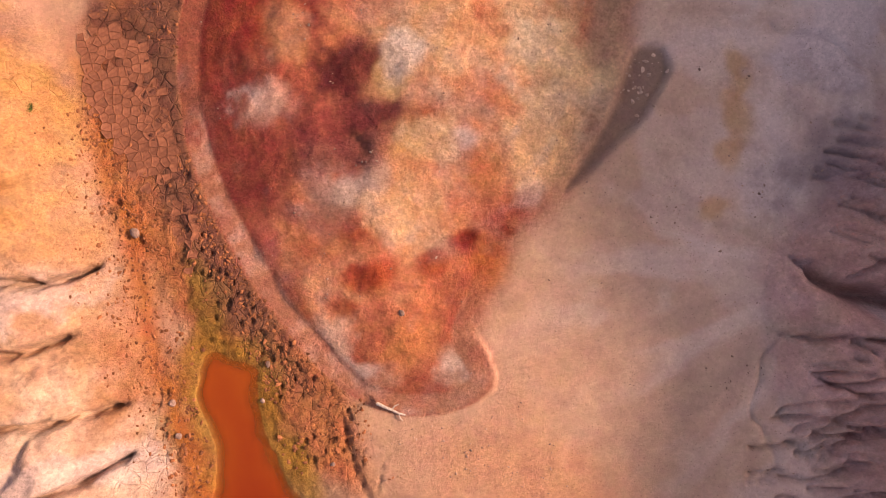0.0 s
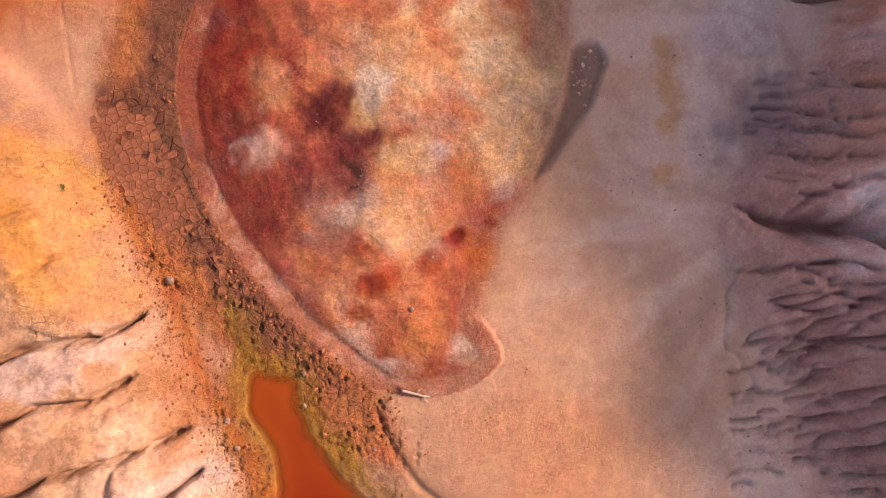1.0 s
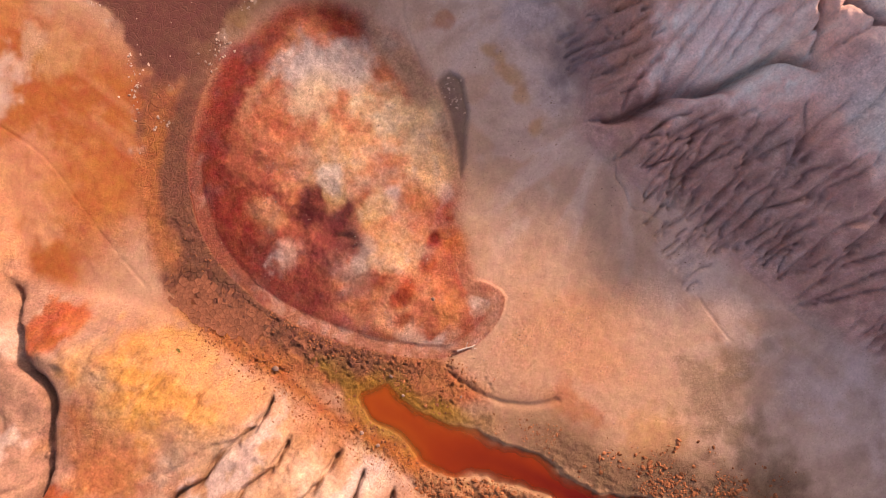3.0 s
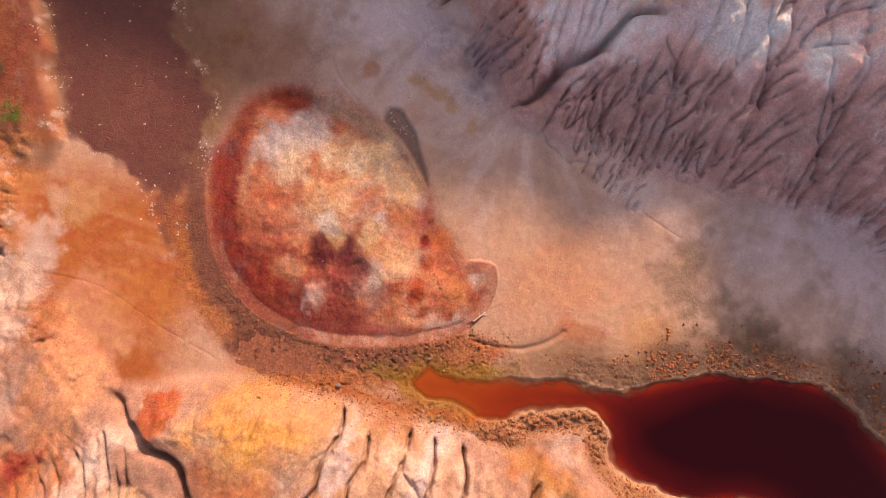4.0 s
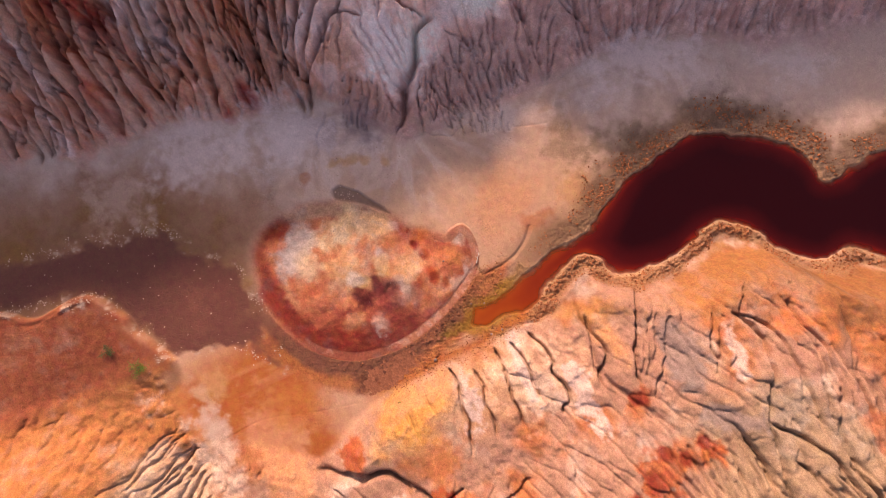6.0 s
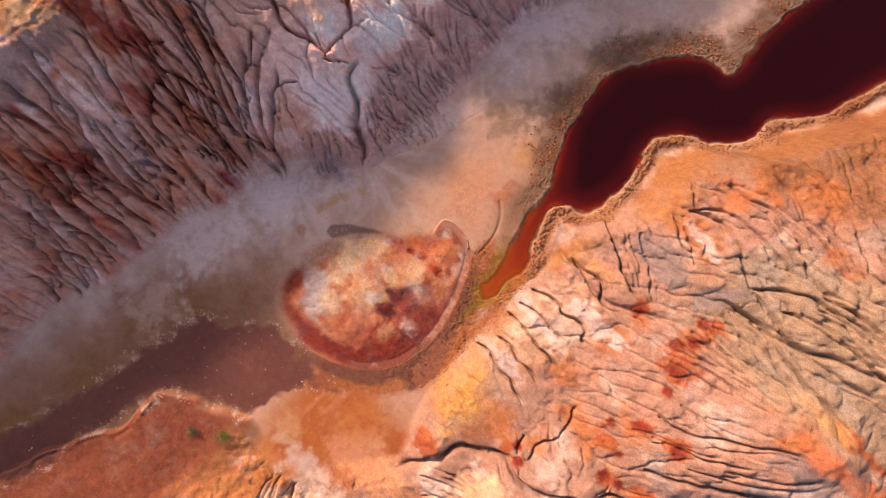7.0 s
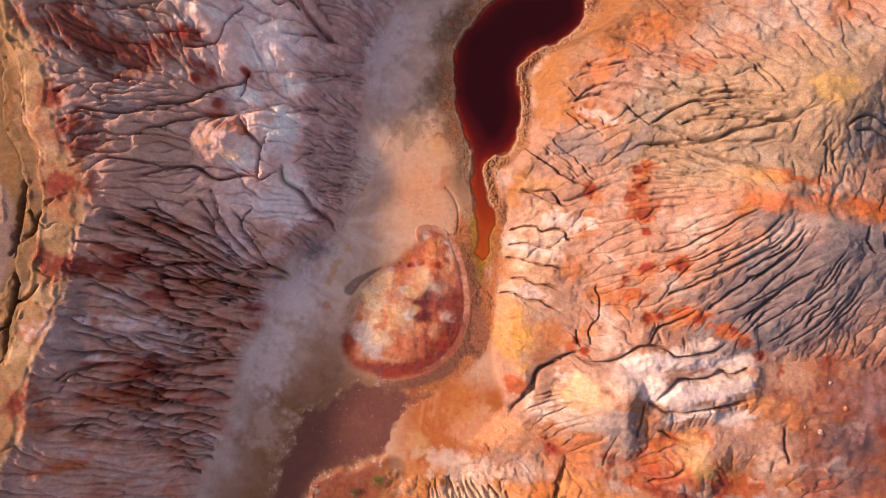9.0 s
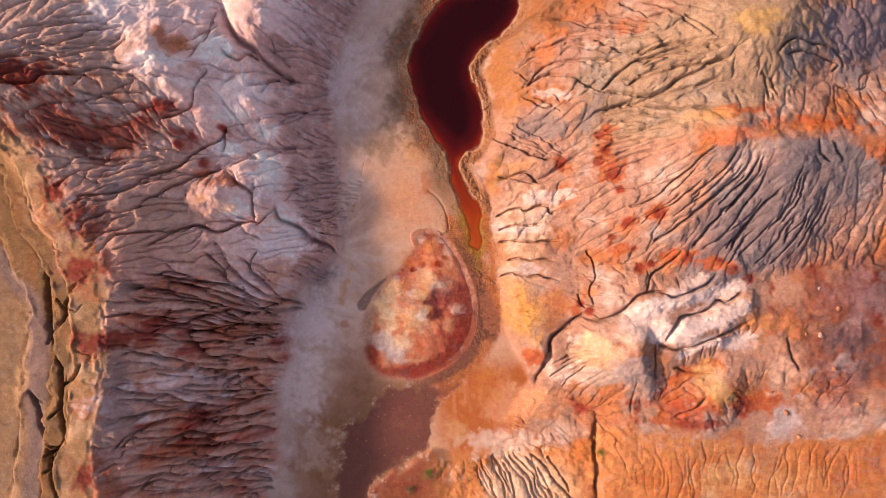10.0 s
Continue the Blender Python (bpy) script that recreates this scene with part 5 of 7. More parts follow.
patch(-11, 19.7, 2.7, 2.9, (0.422, 0.27, 0.252), 3, .65, 0.6, 0.8, w_slope)
patch(-12.6, -2.6, 2.8, 1.8, (0.409, 0.27, 0.252), 3, .7, 0.6, 0.8, w_slope)
patch(-18.9, 6.5, 1.7, 0.7, (0.558, 0.184, 0.084), 3, .9, 0.6, 0.8, w_slope)
patch(-18.6, 4.5, 2.0, 0.7, (0.85, 0.497, 0.326), 3, .9, 0.6, 0.8, w_slope)
patch(-24.1, 4.3, 4.8, 2.5, (0.496, 0.308, 0.226), 3, .6, 0.6, 0.8, w_slope)
patch(-29.2, 17.8, 5.2, 2.1, (0.446, 0.281, 0.226), 3, .6, 0.6, 0.8, w_slope)
patch(-19.6, -6.1, 5.3, 1.2, (0.496, 0.178, 0.1), 3, .65, 0.6, 0.8, w_slope)
patch(-24.6, -5.4, 4.0, 1.1, (0.285, 0.054, 0.036), 3, .9, 0.6, 0.8, w_slope)
patch(-23.5, -15.9, 5.7, 0.8, (0.496, 0.146, 0.068), 3, .7, 0.6, 0.8, w_slope)
patch(-22.8, -13.8, 1.2, 0.5, (0.347, 0.054, 0.032), 3, .85, 0.6, 0.8, w_slope)
patch(-22.7, -7.4, 1.0, 0.5, (0.347, 0.054, 0.032), 3, .85, 0.6, 0.8, w_slope)
patch(-18.9, -15.8, 2.8, 0.6, (0.422, 0.097, 0.058), 3, .7, 0.6, 0.8, w_slope)
# long dark patch: the rim's shade put into the slope colour
patch(-26.6, -11.4, 1.3, 5.4, (0.335, 0.216, 0.194), 3, .7, 0.6, 0.8, w_slope)
patch(-22.6, -10.6, 6.0, 1.2, (0.67, 0.475, 0.43), 3, .75, 0.6, 0.8, w_slope)
patch(-22.9, -12.2, 3.1, 0.4, (0.744, 0.562, 0.525), 3, .7, 0.6, 0.8, w_slope)
patch(-21.8, -9.2, 3.1, 0.4, (0.744, 0.562, 0.525), 3, .7, 0.6, 0.8, w_slope)
patch(-18.1, -2.1, 2.2, 1.6, (0.694, 0.508, 0.473), 3, .7, 0.6, 0.8, w_slope)
# pale haze clouds over the fans, painted into the floor colour
patch(-12.9, -6.6, 2.8, 3.2, (0.6, 0.5, 0.475), 3, .75, 0.6, 0.8)
patch(-14, -12.6, 2.8, 3.2, (0.61, 0.49, 0.45), 3, .75, 0.6, 0.8)
patch(-8.5, 16.1, 2.4, 4.9, (0.61, 0.485, 0.45), 3, .75, 0.6, 0.8)
patch(-13.2, -17.9, 2.3, 2.3, (0.5, 0.34, 0.27), 3, .6, 0.6, 0.8)
patch(-11.1, -21.7, 1.7, 3.5, (0.34, 0.17, 0.1), 3, .6, 0.6, 0.8)
patch(7, 6.8, 2.8, 1.0, (0.52, 0.24, 0.1), 3, .7, 0.6, 0.8)
patch(23.2, 7.6, 4.3, 0.8, (0.44, 0.125, 0.045), 3, .8, 0.6, 0.8)
patch(26.8, 7.9, 2.9, 1.1, (0.46, 0.16, 0.06), 3, .7, 0.6, 0.8)
patch(21.6, 9.5, 2.0, 0.7, (0.46, 0.24, 0.09), 3, .7, 0.6, 0.8)
patch(12.5, -9.3, 3.0, 1.6, (0.58, 0.36, 0.2), 3, .9, 0.6, 0.8)
patch(10.3, -12, 2.3, 1.7, (0.56, 0.43, 0.36), 3, .85, 0.6, 0.8)
# grey soil again on the cone, with the shadow painted in
patch(15.6, -11.4, 1.8, 2.2, (0.33, 0.235, 0.21), 3, .85, 0.6, 0.8)
patch(11.4, -15.3, 1.6, 0.7, (0.28, 0.05, 0.03), 3, .9, 0.6, 0.8)
patch(16.9, -14.8, 2.5, 0.5, (0.34, 0.12, 0.08), 3, .8, 0.6, 0.8)
patch(18.1, -5.9, 3.7, 1.0, (0.62, 0.5, 0.46), 3, .85, 0.6, 0.8)
patch(21.3, -7.8, 3.7, 1.1, (0.62, 0.5, 0.47), 3, .85, 0.6, 0.8)
patch(19.9, -8.9, 2.6, 0.7, (0.6, 0.48, 0.44), 3, .8, 0.6, 0.8)
patch(19.7, -13.6, 2.7, 1.9, (0.42, 0.11, 0.035), 3, .85, 0.6, 0.8)
patch(20.9, -15, 2.4, 1.3, (0.32, 0.06, 0.022), 3, .8, 0.6, 0.8)
patch(21.8, -12.6, 1.9, 2.2, (0.52, 0.29, 0.12), 3, .85, 0.6, 0.8)
patch(26.4, -7.9, 2.7, 1.2, (0.46, 0.19, 0.075), 3, .75, 0.6, 0.8)
patch(25.6, -11.8, 2.4, 2.7, (0.45, 0.215, 0.125), 3, .7, 0.6, 0.8)
patch(29, -16.8, 1.6, 2.2, (0.42, 0.335, 0.325), 3, .8, 0.6, 0.8)
patch(28.3, -12.4, 1.9, 2.2, (0.46, 0.29, 0.21), 3, .7, 0.6, 0.8)
patch(32.2, -14.1, 2.2, 3.2, (0.3, 0.085, 0.045), 3, .75, 0.6, 0.8)
patch(34.6, -5.8, 3.1, 3.7, (0.27, 0.135, 0.125), 3, .8, 0.6, 0.8)
patch(33.2, -11.5, 1.3, 1.2, (0.3, 0.23, 0.22), 3, .7, 0.6, 0.8)
patch(10.8, -18.6, 1.6, 1.7, (0.42, 0.135, 0.035), 3, .8, 0.6, 0.8)
patch(15.1, -19, 2.5, 2.2, (0.46, 0.18, 0.07), 3, .7, 0.6, 0.8)
patch(18.9, -21, 3.3, 2.2, (0.44, 0.15, 0.045), 3, .7, 0.6, 0.8)
patch(23.3, -21.3, 3.3, 2.5, (0.5, 0.28, 0.13), 3, .75, 0.6, 0.8)
patch(28.7, -22, 3.8, 1.9, (0.47, 0.22, 0.085), 3, .7, 0.6, 0.8)
patch(34.2, -21.8, 3.3, 2.2, (0.4, 0.11, 0.035), 3, .7, 0.6, 0.8)
patch(5.2, -21.6, 5.4, 3.4, (0.52, 0.36, 0.26), 3, .85, 0.6, 0.8)
patch(4.6, -14.9, 4.4, 2.0, (0.5, 0.215, 0.11), 3, .9, 0.6, 0.8)
patch(4.4, -18, 5.2, 1.4, (0.5, 0.34, 0.27), 3, .85, 0.6, 0.8)
patch(7.4, -14.6, 2.6, 4.3, (0.5, 0.235, 0.12), -83, .9, 0.5, 0.8)
patch(4.5, -18.6, 1.6, 4.0, (0.5, 0.36, 0.28), -83, .75, 0.5, 0.8)
patch(-0.1, -16.8, 2.2, 1.4, (0.47, 0.25, 0.115), -83, .7, 0.5, 0.8)
patch(2.8, -12.8, 2.8, 1.9, (0.42, 0.145, 0.04), -83, .7, 0.5, 0.8)
patch(-1.5, -19.1, 1.2, 1.2, (0.46, 0.26, 0.16), -83, .6, 0.5, 0.8)

# dry bed: dark wet brown mud
bed = step(-0.2, 0.5, bed_d + 0.25 * n3)
paint(bed, (0.14, 0.048, 0.034))
paint(bed * step(0.0, 0.7, n2), (0.18, 0.062, 0.042), 0.8)
paint(bed * step(1.5, 3.0, bed_d) * step(-9, -13, X), (0.11, 0.05, 0.045), 0.6)
wet = np.maximum(wet, 0.6 * bed)
paint(np.exp(-((bed_d + 0.15 + 0.35 * n3) / 0.22) ** 2) * step(0.15, 0.6, n5 + 0.4 * n3), (0.44, 0.32, 0.25), 0.7)

# the passage between mound and bank: cracked brown mud, clods, olive slime by the pond's tip
passage = step(-2.3, -1.5, mound_d + 0.25 * n3) * step(0.1, -0.05, mound_d) * step(-7.0, -5.0, X + 0.45 * Y * 0 + 0.0) * step(1.2, 0.2, re_ + 0.4 * n3) * step(-3.6, -1.8, X + 0.1 * Y)
passage = passage * np.where(Y > 0.3, step(-0.5, 0.3, X), 1.0)
paint(passage * step(5.5, 3.0, Y), (0.38, 0.125, 0.042), 0.9)
ring = step(-1.25, -0.75, mound_d + 0.3 * n3) * step(0.05, -0.05, mound_d) * step(-4.5, -2.0, X - 0.35 * (Y + 11))
paint(ring * step(1.2, -1.0, Y), (0.155, 0.058, 0.036), 0.9)
wet = np.maximum(wet, 0.35 * ring)
patch(3.3, -6.9, 1.0, 2.3, (0.16, 0.06, 0.036), 8, 0.9, 0.35)
by_tip = step(-0.95, -0.3, pond_d + 0.35 * n3) * (pond_d < 0.3)
paint(by_tip * step(5.0, 2.5, Y), (0.30, 0.15, 0.022), 0.9)
patch(2.7, -1.6, 0.6, 1.7, (0.22, 0.115, 0.022), 8, 0.85, 0.4)
paint(np.exp(-((re_ + 0.25 + 0.3 * n3) / 0.42) ** 2) * step(-9.0, -6.5, Y) * step(8.5, 4.0, Y), (0.43, 0.125, 0.028), 0.85)
crust = step(-1.15, -0.75, pond_d + 0.25 * n3) * step(0.12, -0.02, pond_d) * (re_ > -1.6) * step(2.8, 4.2, Y)
paint(crust, (0.27, 0.13, 0.065), 0.9)
paint(step(-0.18, -0.06, pond_d) * step(0.08, 0.0, pond_d) * step(2.5, 5.0, Y), (0.42, 0.25, 0.14), 0.7)
path = np.exp(-((mound_d + 0.55) / 0.35) ** 2) * step(-3.0, -1.0, X + 0.1 * Y) * step(-9.0, -7.0, Y) * step(2.0, 1.0, Y)
paint(path * step(-0.4, 0.3, n3), (0.22, 0.085, 0.05), 0.6)

patch(11.5, 27.5, 3.4, 4.6, (0.21, 0.08, 0.03), 0, 0.8, 0.6, 0.9)
patch(5.7, 14.5, 1.9, 5.5, (0.29, 0.12, 0.042), 0, 0.7, 0.7, 0.9, (pond_d < -0.05) * 1.0)
# the mound: rust rim, pale crown, wine-dark hollows
on = step(-0.02 - 0.35 * (1 - low_side), 0.08 + 0.5 * (1 - low_side), mound_d + 0.1 * (1 - low_side) * n3)
paint(on, (0.37, 0.095, 0.05))
paint(on * step(-4.4, -6.2, X) * step(-9.3, -7.8, Y), (0.47, 0.28, 0.18), 0.85)
crown = step(0.7, 1.3, inner + 0.3 * n3)
paint(crown * on, (0.46, 0.13, 0.06))
paint(crown * step(-0.7, 0.9, n2 + 0.4 * n3), (0.55, 0.245, 0.13), 0.85)
paint(crown * step(-0.1, 1.0, n3), (0.58, 0.35, 0.19), 0.5)
for cx, cy, rx, ry, turn, rgb, amount in ((0.2, -5.6, 1.9, 3.4, 8, (0.38, 0.085, 0.055), 0.9), (-0.4, -8.6, 2.4, 2.0, 20, (0.40, 0.095, 0.05), 0.85), (1.2, -3.6, 0.8, 2.2, -10, (0.40, 0.12, 0.08), 0.8), (-0.6, -10.2, 3.6, 1.1, 25, RED, 0.95), (0.6, -8.0, 1.6, 2.6, 20, RED, 0.9), (1.2, -4.8, 1.0, 2.6, -8, (0.32, 0.065, 0.04), 0.9), (-7.6, -9.6, 1.0, 1.5, -30, RED, 0.9), (-4.6, -11.2, 2.6, 0.8, 0, (0.28, 0.045, 0.022), 0.85), (-5.6, -9.3, 1.3, 1.2, 0, (0.44, 0.36, 0.33), 0.95), (-6.4, -8.2, 1.0, 1.0, 0, (0.46, 0.37, 0.33), 0.85), (-4.4, -8.3, 1.3, 1.0, 0, (0.60, 0.42, 0.27), 0.95)):
    patch(cx, cy, rx * 1.15, ry * 1.15, rgb, turn, amount, 0.42, 0.75, on)
for cx, cy, rx, ry, turn, rgb, amount in ((-3.6, -6.6, 1.2, 1.6, 0, (0.60, 0.35, 0.17), 0.8), (-6.2, -5.4, 1.5, 2.0, 20, (0.64, 0.45, 0.26), 0.9), (-5.4, -3.6, 1.2, 1.4, 30, (0.60, 0.36, 0.19), 0.85), (-5.0, -2.5, 0.5, 0.35, 30, (0.50, 0.40, 0.38), 0.4), (-3.9, -1.0, 0.7, 1.2, 35, (0.42, 0.11, 0.03), 0.85), (-1.5, -10.4, 1.8, 0.8, 25, (0.21, 0.028, 0.018), 0.9), (0.3, -9.0, 1.4, 1.0, 45, (0.22, 0.03, 0.02), 0.9), (1.3, -7.6, 1.0, 1.4, 20, (0.22, 0.03, 0.02), 0.9), (-3.8, -11.2, 1.6, 0.6, 5, (0.24, 0.035, 0.02), 0.85), (-0.3, -4.6, 2.0, 1.1, 10, (0.24, 0.055, 0.04), 0.95)):
    patch(cx, cy, rx * 1.15, ry * 1.15, rgb, turn, amount, 0.42, 0.75, on)
for cx, cy, rx, ry, turn, rgb, amount in ((0.9, -4.3, 1.2, 1.6, -10, (0.27, 0.055, 0.035), 0.9), (1.3, -6.8, 1.0, 1.6, 0, (0.24, 0.035, 0.022), 0.9), (-1.4, -5.9, 1.0, 0.75, 25, (0.12, 0.018, 0.018), 1.0), (-1.5, -4.8, 1.3, 0.42, 5, (0.12, 0.02, 0.02), 0.95), (-0.5, -4.2, 0.8, 0.6, 0, (0.16, 0.06, 0.045), 0.7), (-0.7, -3.1, 1.3, 0.8, 0, (0.30, 0.16, 0.125), 0.75), (1.2, -3.9, 0.8, 0.35, 20, (0.19, 0.03, 0.022), 0.7), (0.4, -5.6, 0.8, 0.7, 0, (0.52, 0.31, 0.24), 0.85), (-2.8, -6.2, 0.55, 0.5, 0, (0.60, 0.44, 0.35), 0.9), (-2.8, -4.1, 0.9, 0.6, 30, (0.54, 0.31, 0.12), 0.85)):
    patch(cx, cy, rx * 1.15, ry * 1.15, rgb, turn, amount, 0.42, 0.75, on)
for cx, cy, rx, ry, turn, rgb, amount in ((-0.9, -3.3, 0.4, 0.4, 0, (0.42, 0.33, 0.26), 0.7), (-3.7, -4.0, 0.5, 0.35, 0, (0.46, 0.38, 0.36), 0.7), (-0.3, -6.6, 0.6, 0.5, 0, (0.52, 0.22, 0.10), 0.8), (-3.0, -4.6, 0.5, 0.4, 0, (0.34, 0.06, 0.02), 0.7), (-0.2, -7.2, 0.6, 0.9, 0, (0.50, 0.22, 0.11), 0.8), (-2.3, -2.6, 1.0, 1.2, 0, (0.56, 0.28, 0.13), 0.85), (-3.3, -1.8, 0.42, 0.35, 0, (0.26, 0.02, 0.012), 0.95), (-2.5, -1.3, 0.5, 0.4, 0, (0.32, 0.04, 0.016), 0.8), (-1.2, -1.4, 0.6, 0.5, 0, (0.38, 0.055, 0.018), 0.9), (-1.0, -2.4, 0.5, 0.5, 0, (0.40, 0.07, 0.022), 0.7)):
    patch(cx, cy, rx * 1.15, ry * 1.15, rgb, turn, amount, 0.42, 0.75, on)
for cx, cy, rx, ry, turn, rgb, amount in ((-4.35, -1.75, 0.26, 0.16, 20, RED, 0.9), (-3.0, -3.8, 0.8, 0.5, 0, (0.44, 0.10, 0.03), 0.7), (-1.4, 0.4, 1.2, 0.8, 20, (0.47, 0.16, 0.06), 0.85), (0.1, 0.0, 0.7, 0.7, -50, (0.52, 0.32, 0.23), 0.9), (-2.6, 1.05, 0.75, 0.6, -70, (0.58, 0.36, 0.25), 0.7), (-3.0, 0.35, 0.3, 0.6, -30, (0.54, 0.31, 0.19), 0.8), (-1.7, -3.6, 0.35, 0.5, 0, (0.30, 0.24, 0.20), 0.6), (-2.4, -5.6, 0.7, 0.4, 20, (0.54, 0.29, 0.12), 0.5)):
    patch(cx, cy, rx * 1.15, ry * 1.15, rgb, turn, amount, 0.42, 0.75, on)
# stains and crusts on the crown
patch(-1.47, -6.12, 1.18, 0.67, (0.13, 0.022, 0.018), -11, .9, 0.6, 0.7, on)
patch(-0.95, -4.93, 1.66, 0.58, (0.20, 0.042, 0.032), -11, .65, 0.6, 0.7, on)
patch(0.68, -4.57, 1.11, 0.83, (0.28, 0.055, 0.034), -11, .5, 0.6, 0.7, on)
patch(-1.45, -4.23, 0.83, 0.53, (0.2, 0.055, 0.042), -11, .75, 0.6, 0.7, on)
patch(1.39, -7.24, 0.62, 1.18, (0.30, 0.055, 0.027), -11, .55, 0.6, 0.7, on)
patch(-0.3, -3.52, 0.83, 0.67, (0.32, 0.2, 0.165), -11, .6, 0.6, 0.7, on)
patch(0.71, -5.73, 0.64, 0.47, (0.52, 0.38, 0.33), -11, 0.6, 0.95, 0.9, on)
patch(-1.28, -3.32, 0.55, 0.33, (0.46, 0.32, 0.26), -11, .7, 0.6, 0.7, on)
patch(-2.38, -5.63, 0.47, 0.47, (0.56, 0.32, 0.13), -11, .8, 0.6, 0.7, on)
patch(-2.96, -4.07, 0.69, 0.67, (0.57, 0.34, 0.16), -11, .8, 0.6, 0.7, on)
patch(-1.88, -2.5, 1.04, 0.67, (0.59, 0.34, 0.18), -11, .8, 0.6, 0.7, on)
patch(-3.41, -1.83, 0.42, 0.25, (0.25, 0.028, 0.013), -11, .95, 0.6, 0.7, on)
patch(-4.23, -1.86, 0.18, 0.12, (0.26, 0.03, 0.015), -11, .9, 0.6, 0.7, on)
patch(-0.9, -1.43, 0.58, 0.42, (0.36, 0.062, 0.022), -11, .85, 0.6, 0.7, on)
patch(-2.55, -1.42, 0.42, 0.28, (0.34, 0.07, 0.026), -11, .8, 0.6, 0.7, on)
patch(-0.37, -0.82, 0.42, 0.25, (0.34, 0.065, 0.022), -11, .75, 0.6, 0.7, on)
patch(-4.07, -3.24, 0.58, 0.83, (0.47, 0.165, 0.065), -11, .75, 0.6, 0.7, on)
patch(-0.46, 0.62, 0.58, 0.33, (0.64, 0.48, 0.39), -11, 0.6, 0.95, 0.9, on)
patch(-2.49, 0.83, 0.64, 0.33, (0.62, 0.46, 0.38), -11, 0.6, 0.95, 0.9, on)
patch(-1.37, -0.02, 1.11, 0.47, (0.48, 0.165, 0.065), -11, .75, 0.6, 0.7, on)
patch(-2.9, -6.31, 0.58, 0.58, (0.63, 0.46, 0.33), -11, 0.6, 0.95, 0.9, on)
patch(-0.43, -6.74, 0.55, 0.42, (0.5, 0.2, 0.09), -11, .75, 0.6, 0.7, on)
patch(1.78, -4.05, 0.83, 0.69, (0.33, 0.07, 0.045), -11, .5, 0.6, 0.7, on)
patch(-4.51, -6.16, 0.83, 0.83, (0.58, 0.32, 0.16), -11, .75, 0.6, 0.7, on)
patch(-5.6, -4.47, 0.69, 1.25, (0.44, 0.29, 0.18), -11, .7, 0.6, 0.7, on)
ledge_band = step(0.03, 0.1, mound_d) * step(0.62, 0.5, mound_d + 0.1 * n2) * low_side
paint(ledge_band, (0.29, 0.085, 0.05), 0.9)
paint(ledge_band * step(-6.0, -3.0, Y + 0.8 * n2), (0.42, 0.175, 0.105), 0.85)
paint(ledge_band * step(0.1, 0.6, n3 + 0.5 * n5), (0.52, 0.27, 0.19), 0.6)
paint(streak * (mound_d < 0.3), (0.19, 0.11, 0.075), 0.85)
wet = np.maximum(wet, 0.4 * streak)

# bleaching and staining at hand's breadth to metre size, over everything but the mud
loose = np.clip(slope_mask + 0.8 * on + 0.18, 0, 1) * (1 - bed)
n6 = fbm(X, Y, 0.25, 19, 3)
col = col * (1 + loose * (0.10 * n3 + (0.10 - 0.05 * on) * n5 + 0.11 * n6))[..., None].astype(np.float32)
grey_of = col.mean(-1, keepdims=True)
col = np.clip(col + (grey_of - col) * (loose * np.clip(0.30 * n2 + 0.25 * n5 - 0.04, 0, 0.4))[..., None], 0.004, 0.85).astype(np.float32)

# where the soil has dried into a cracked crust
crusted = np.clip(np.maximum(np.maximum(passage * np.clip(0.25 + plates_zone, 0, 1), 0.8 * bed), e_land * step(0.1, 0.9, n2 + 0.3 * n3) * 0.45) + 0.5 * path + 0.4 * w_slope * step(3.0, 0.5, rw), 0, 1) * (1 - step(0.2, 0.5, rill))

mesh = bpy.data.meshes.new("ground")
ny, nx = X.shape
verts = np.stack([X, Y, Z], -1).reshape(-1, 3).astype(np.float32)
idx = np.arange(nx * ny).reshape(ny, nx)
quads = np.stack([idx[:-1, :-1], idx[:-1, 1:], idx[1:, 1:], idx[1:, :-1]], -1).reshape(-1, 4)
mesh.vertices.add(len(verts))
mesh.vertices.foreach_set("co", verts.ravel())
mesh.loops.add(quads.size)
mesh.loops.foreach_set("vertex_index", quads.ravel().astype(np.int32))
mesh.polygons.add(len(quads))
mesh.polygons.foreach_set("loop_start", (np.arange(len(quads)) * 4).astype(np.int32))
mesh.polygons.foreach_set("use_smooth", np.ones(len(quads), bool))
mesh.update(calc_edges=True)
tint = mesh.attributes.new("tint", "FLOAT_COLOR", "POINT")
tint.data.foreach_set("color", np.concatenate([col.reshape(-1, 3), wet.reshape(-1, 1)], 1).astype(np.float32).ravel())
ca = mesh.attributes.new("crust", "FLOAT", "POINT")
ca.data.foreach_set("value", crusted.astype(np.float32).ravel())
gritty = np.clip((0.9 - 0.5 * w_side) * slope_mask + 0.9 * e_land + on + passage + rough_band + 0.12 + 0.4 * step(0.0, 0.8, n2 + 0.4 * n3), 0, 1)
ga = mesh.attributes.new("grit", "FLOAT", "POINT")
ga.data.foreach_set("value", gritty.astype(np.float32).ravel())
ground = tagged(new("ground", mesh), "eroded orange, mauve and rust mining spoil with rills", "ground", kind="structure")


def node(nt, kind, **inputs):
    n = nt.nodes.new(kind)
    for key, value in inputs.items():
        n.inputs[key.replace("_", " ")].default_value = value
    return n


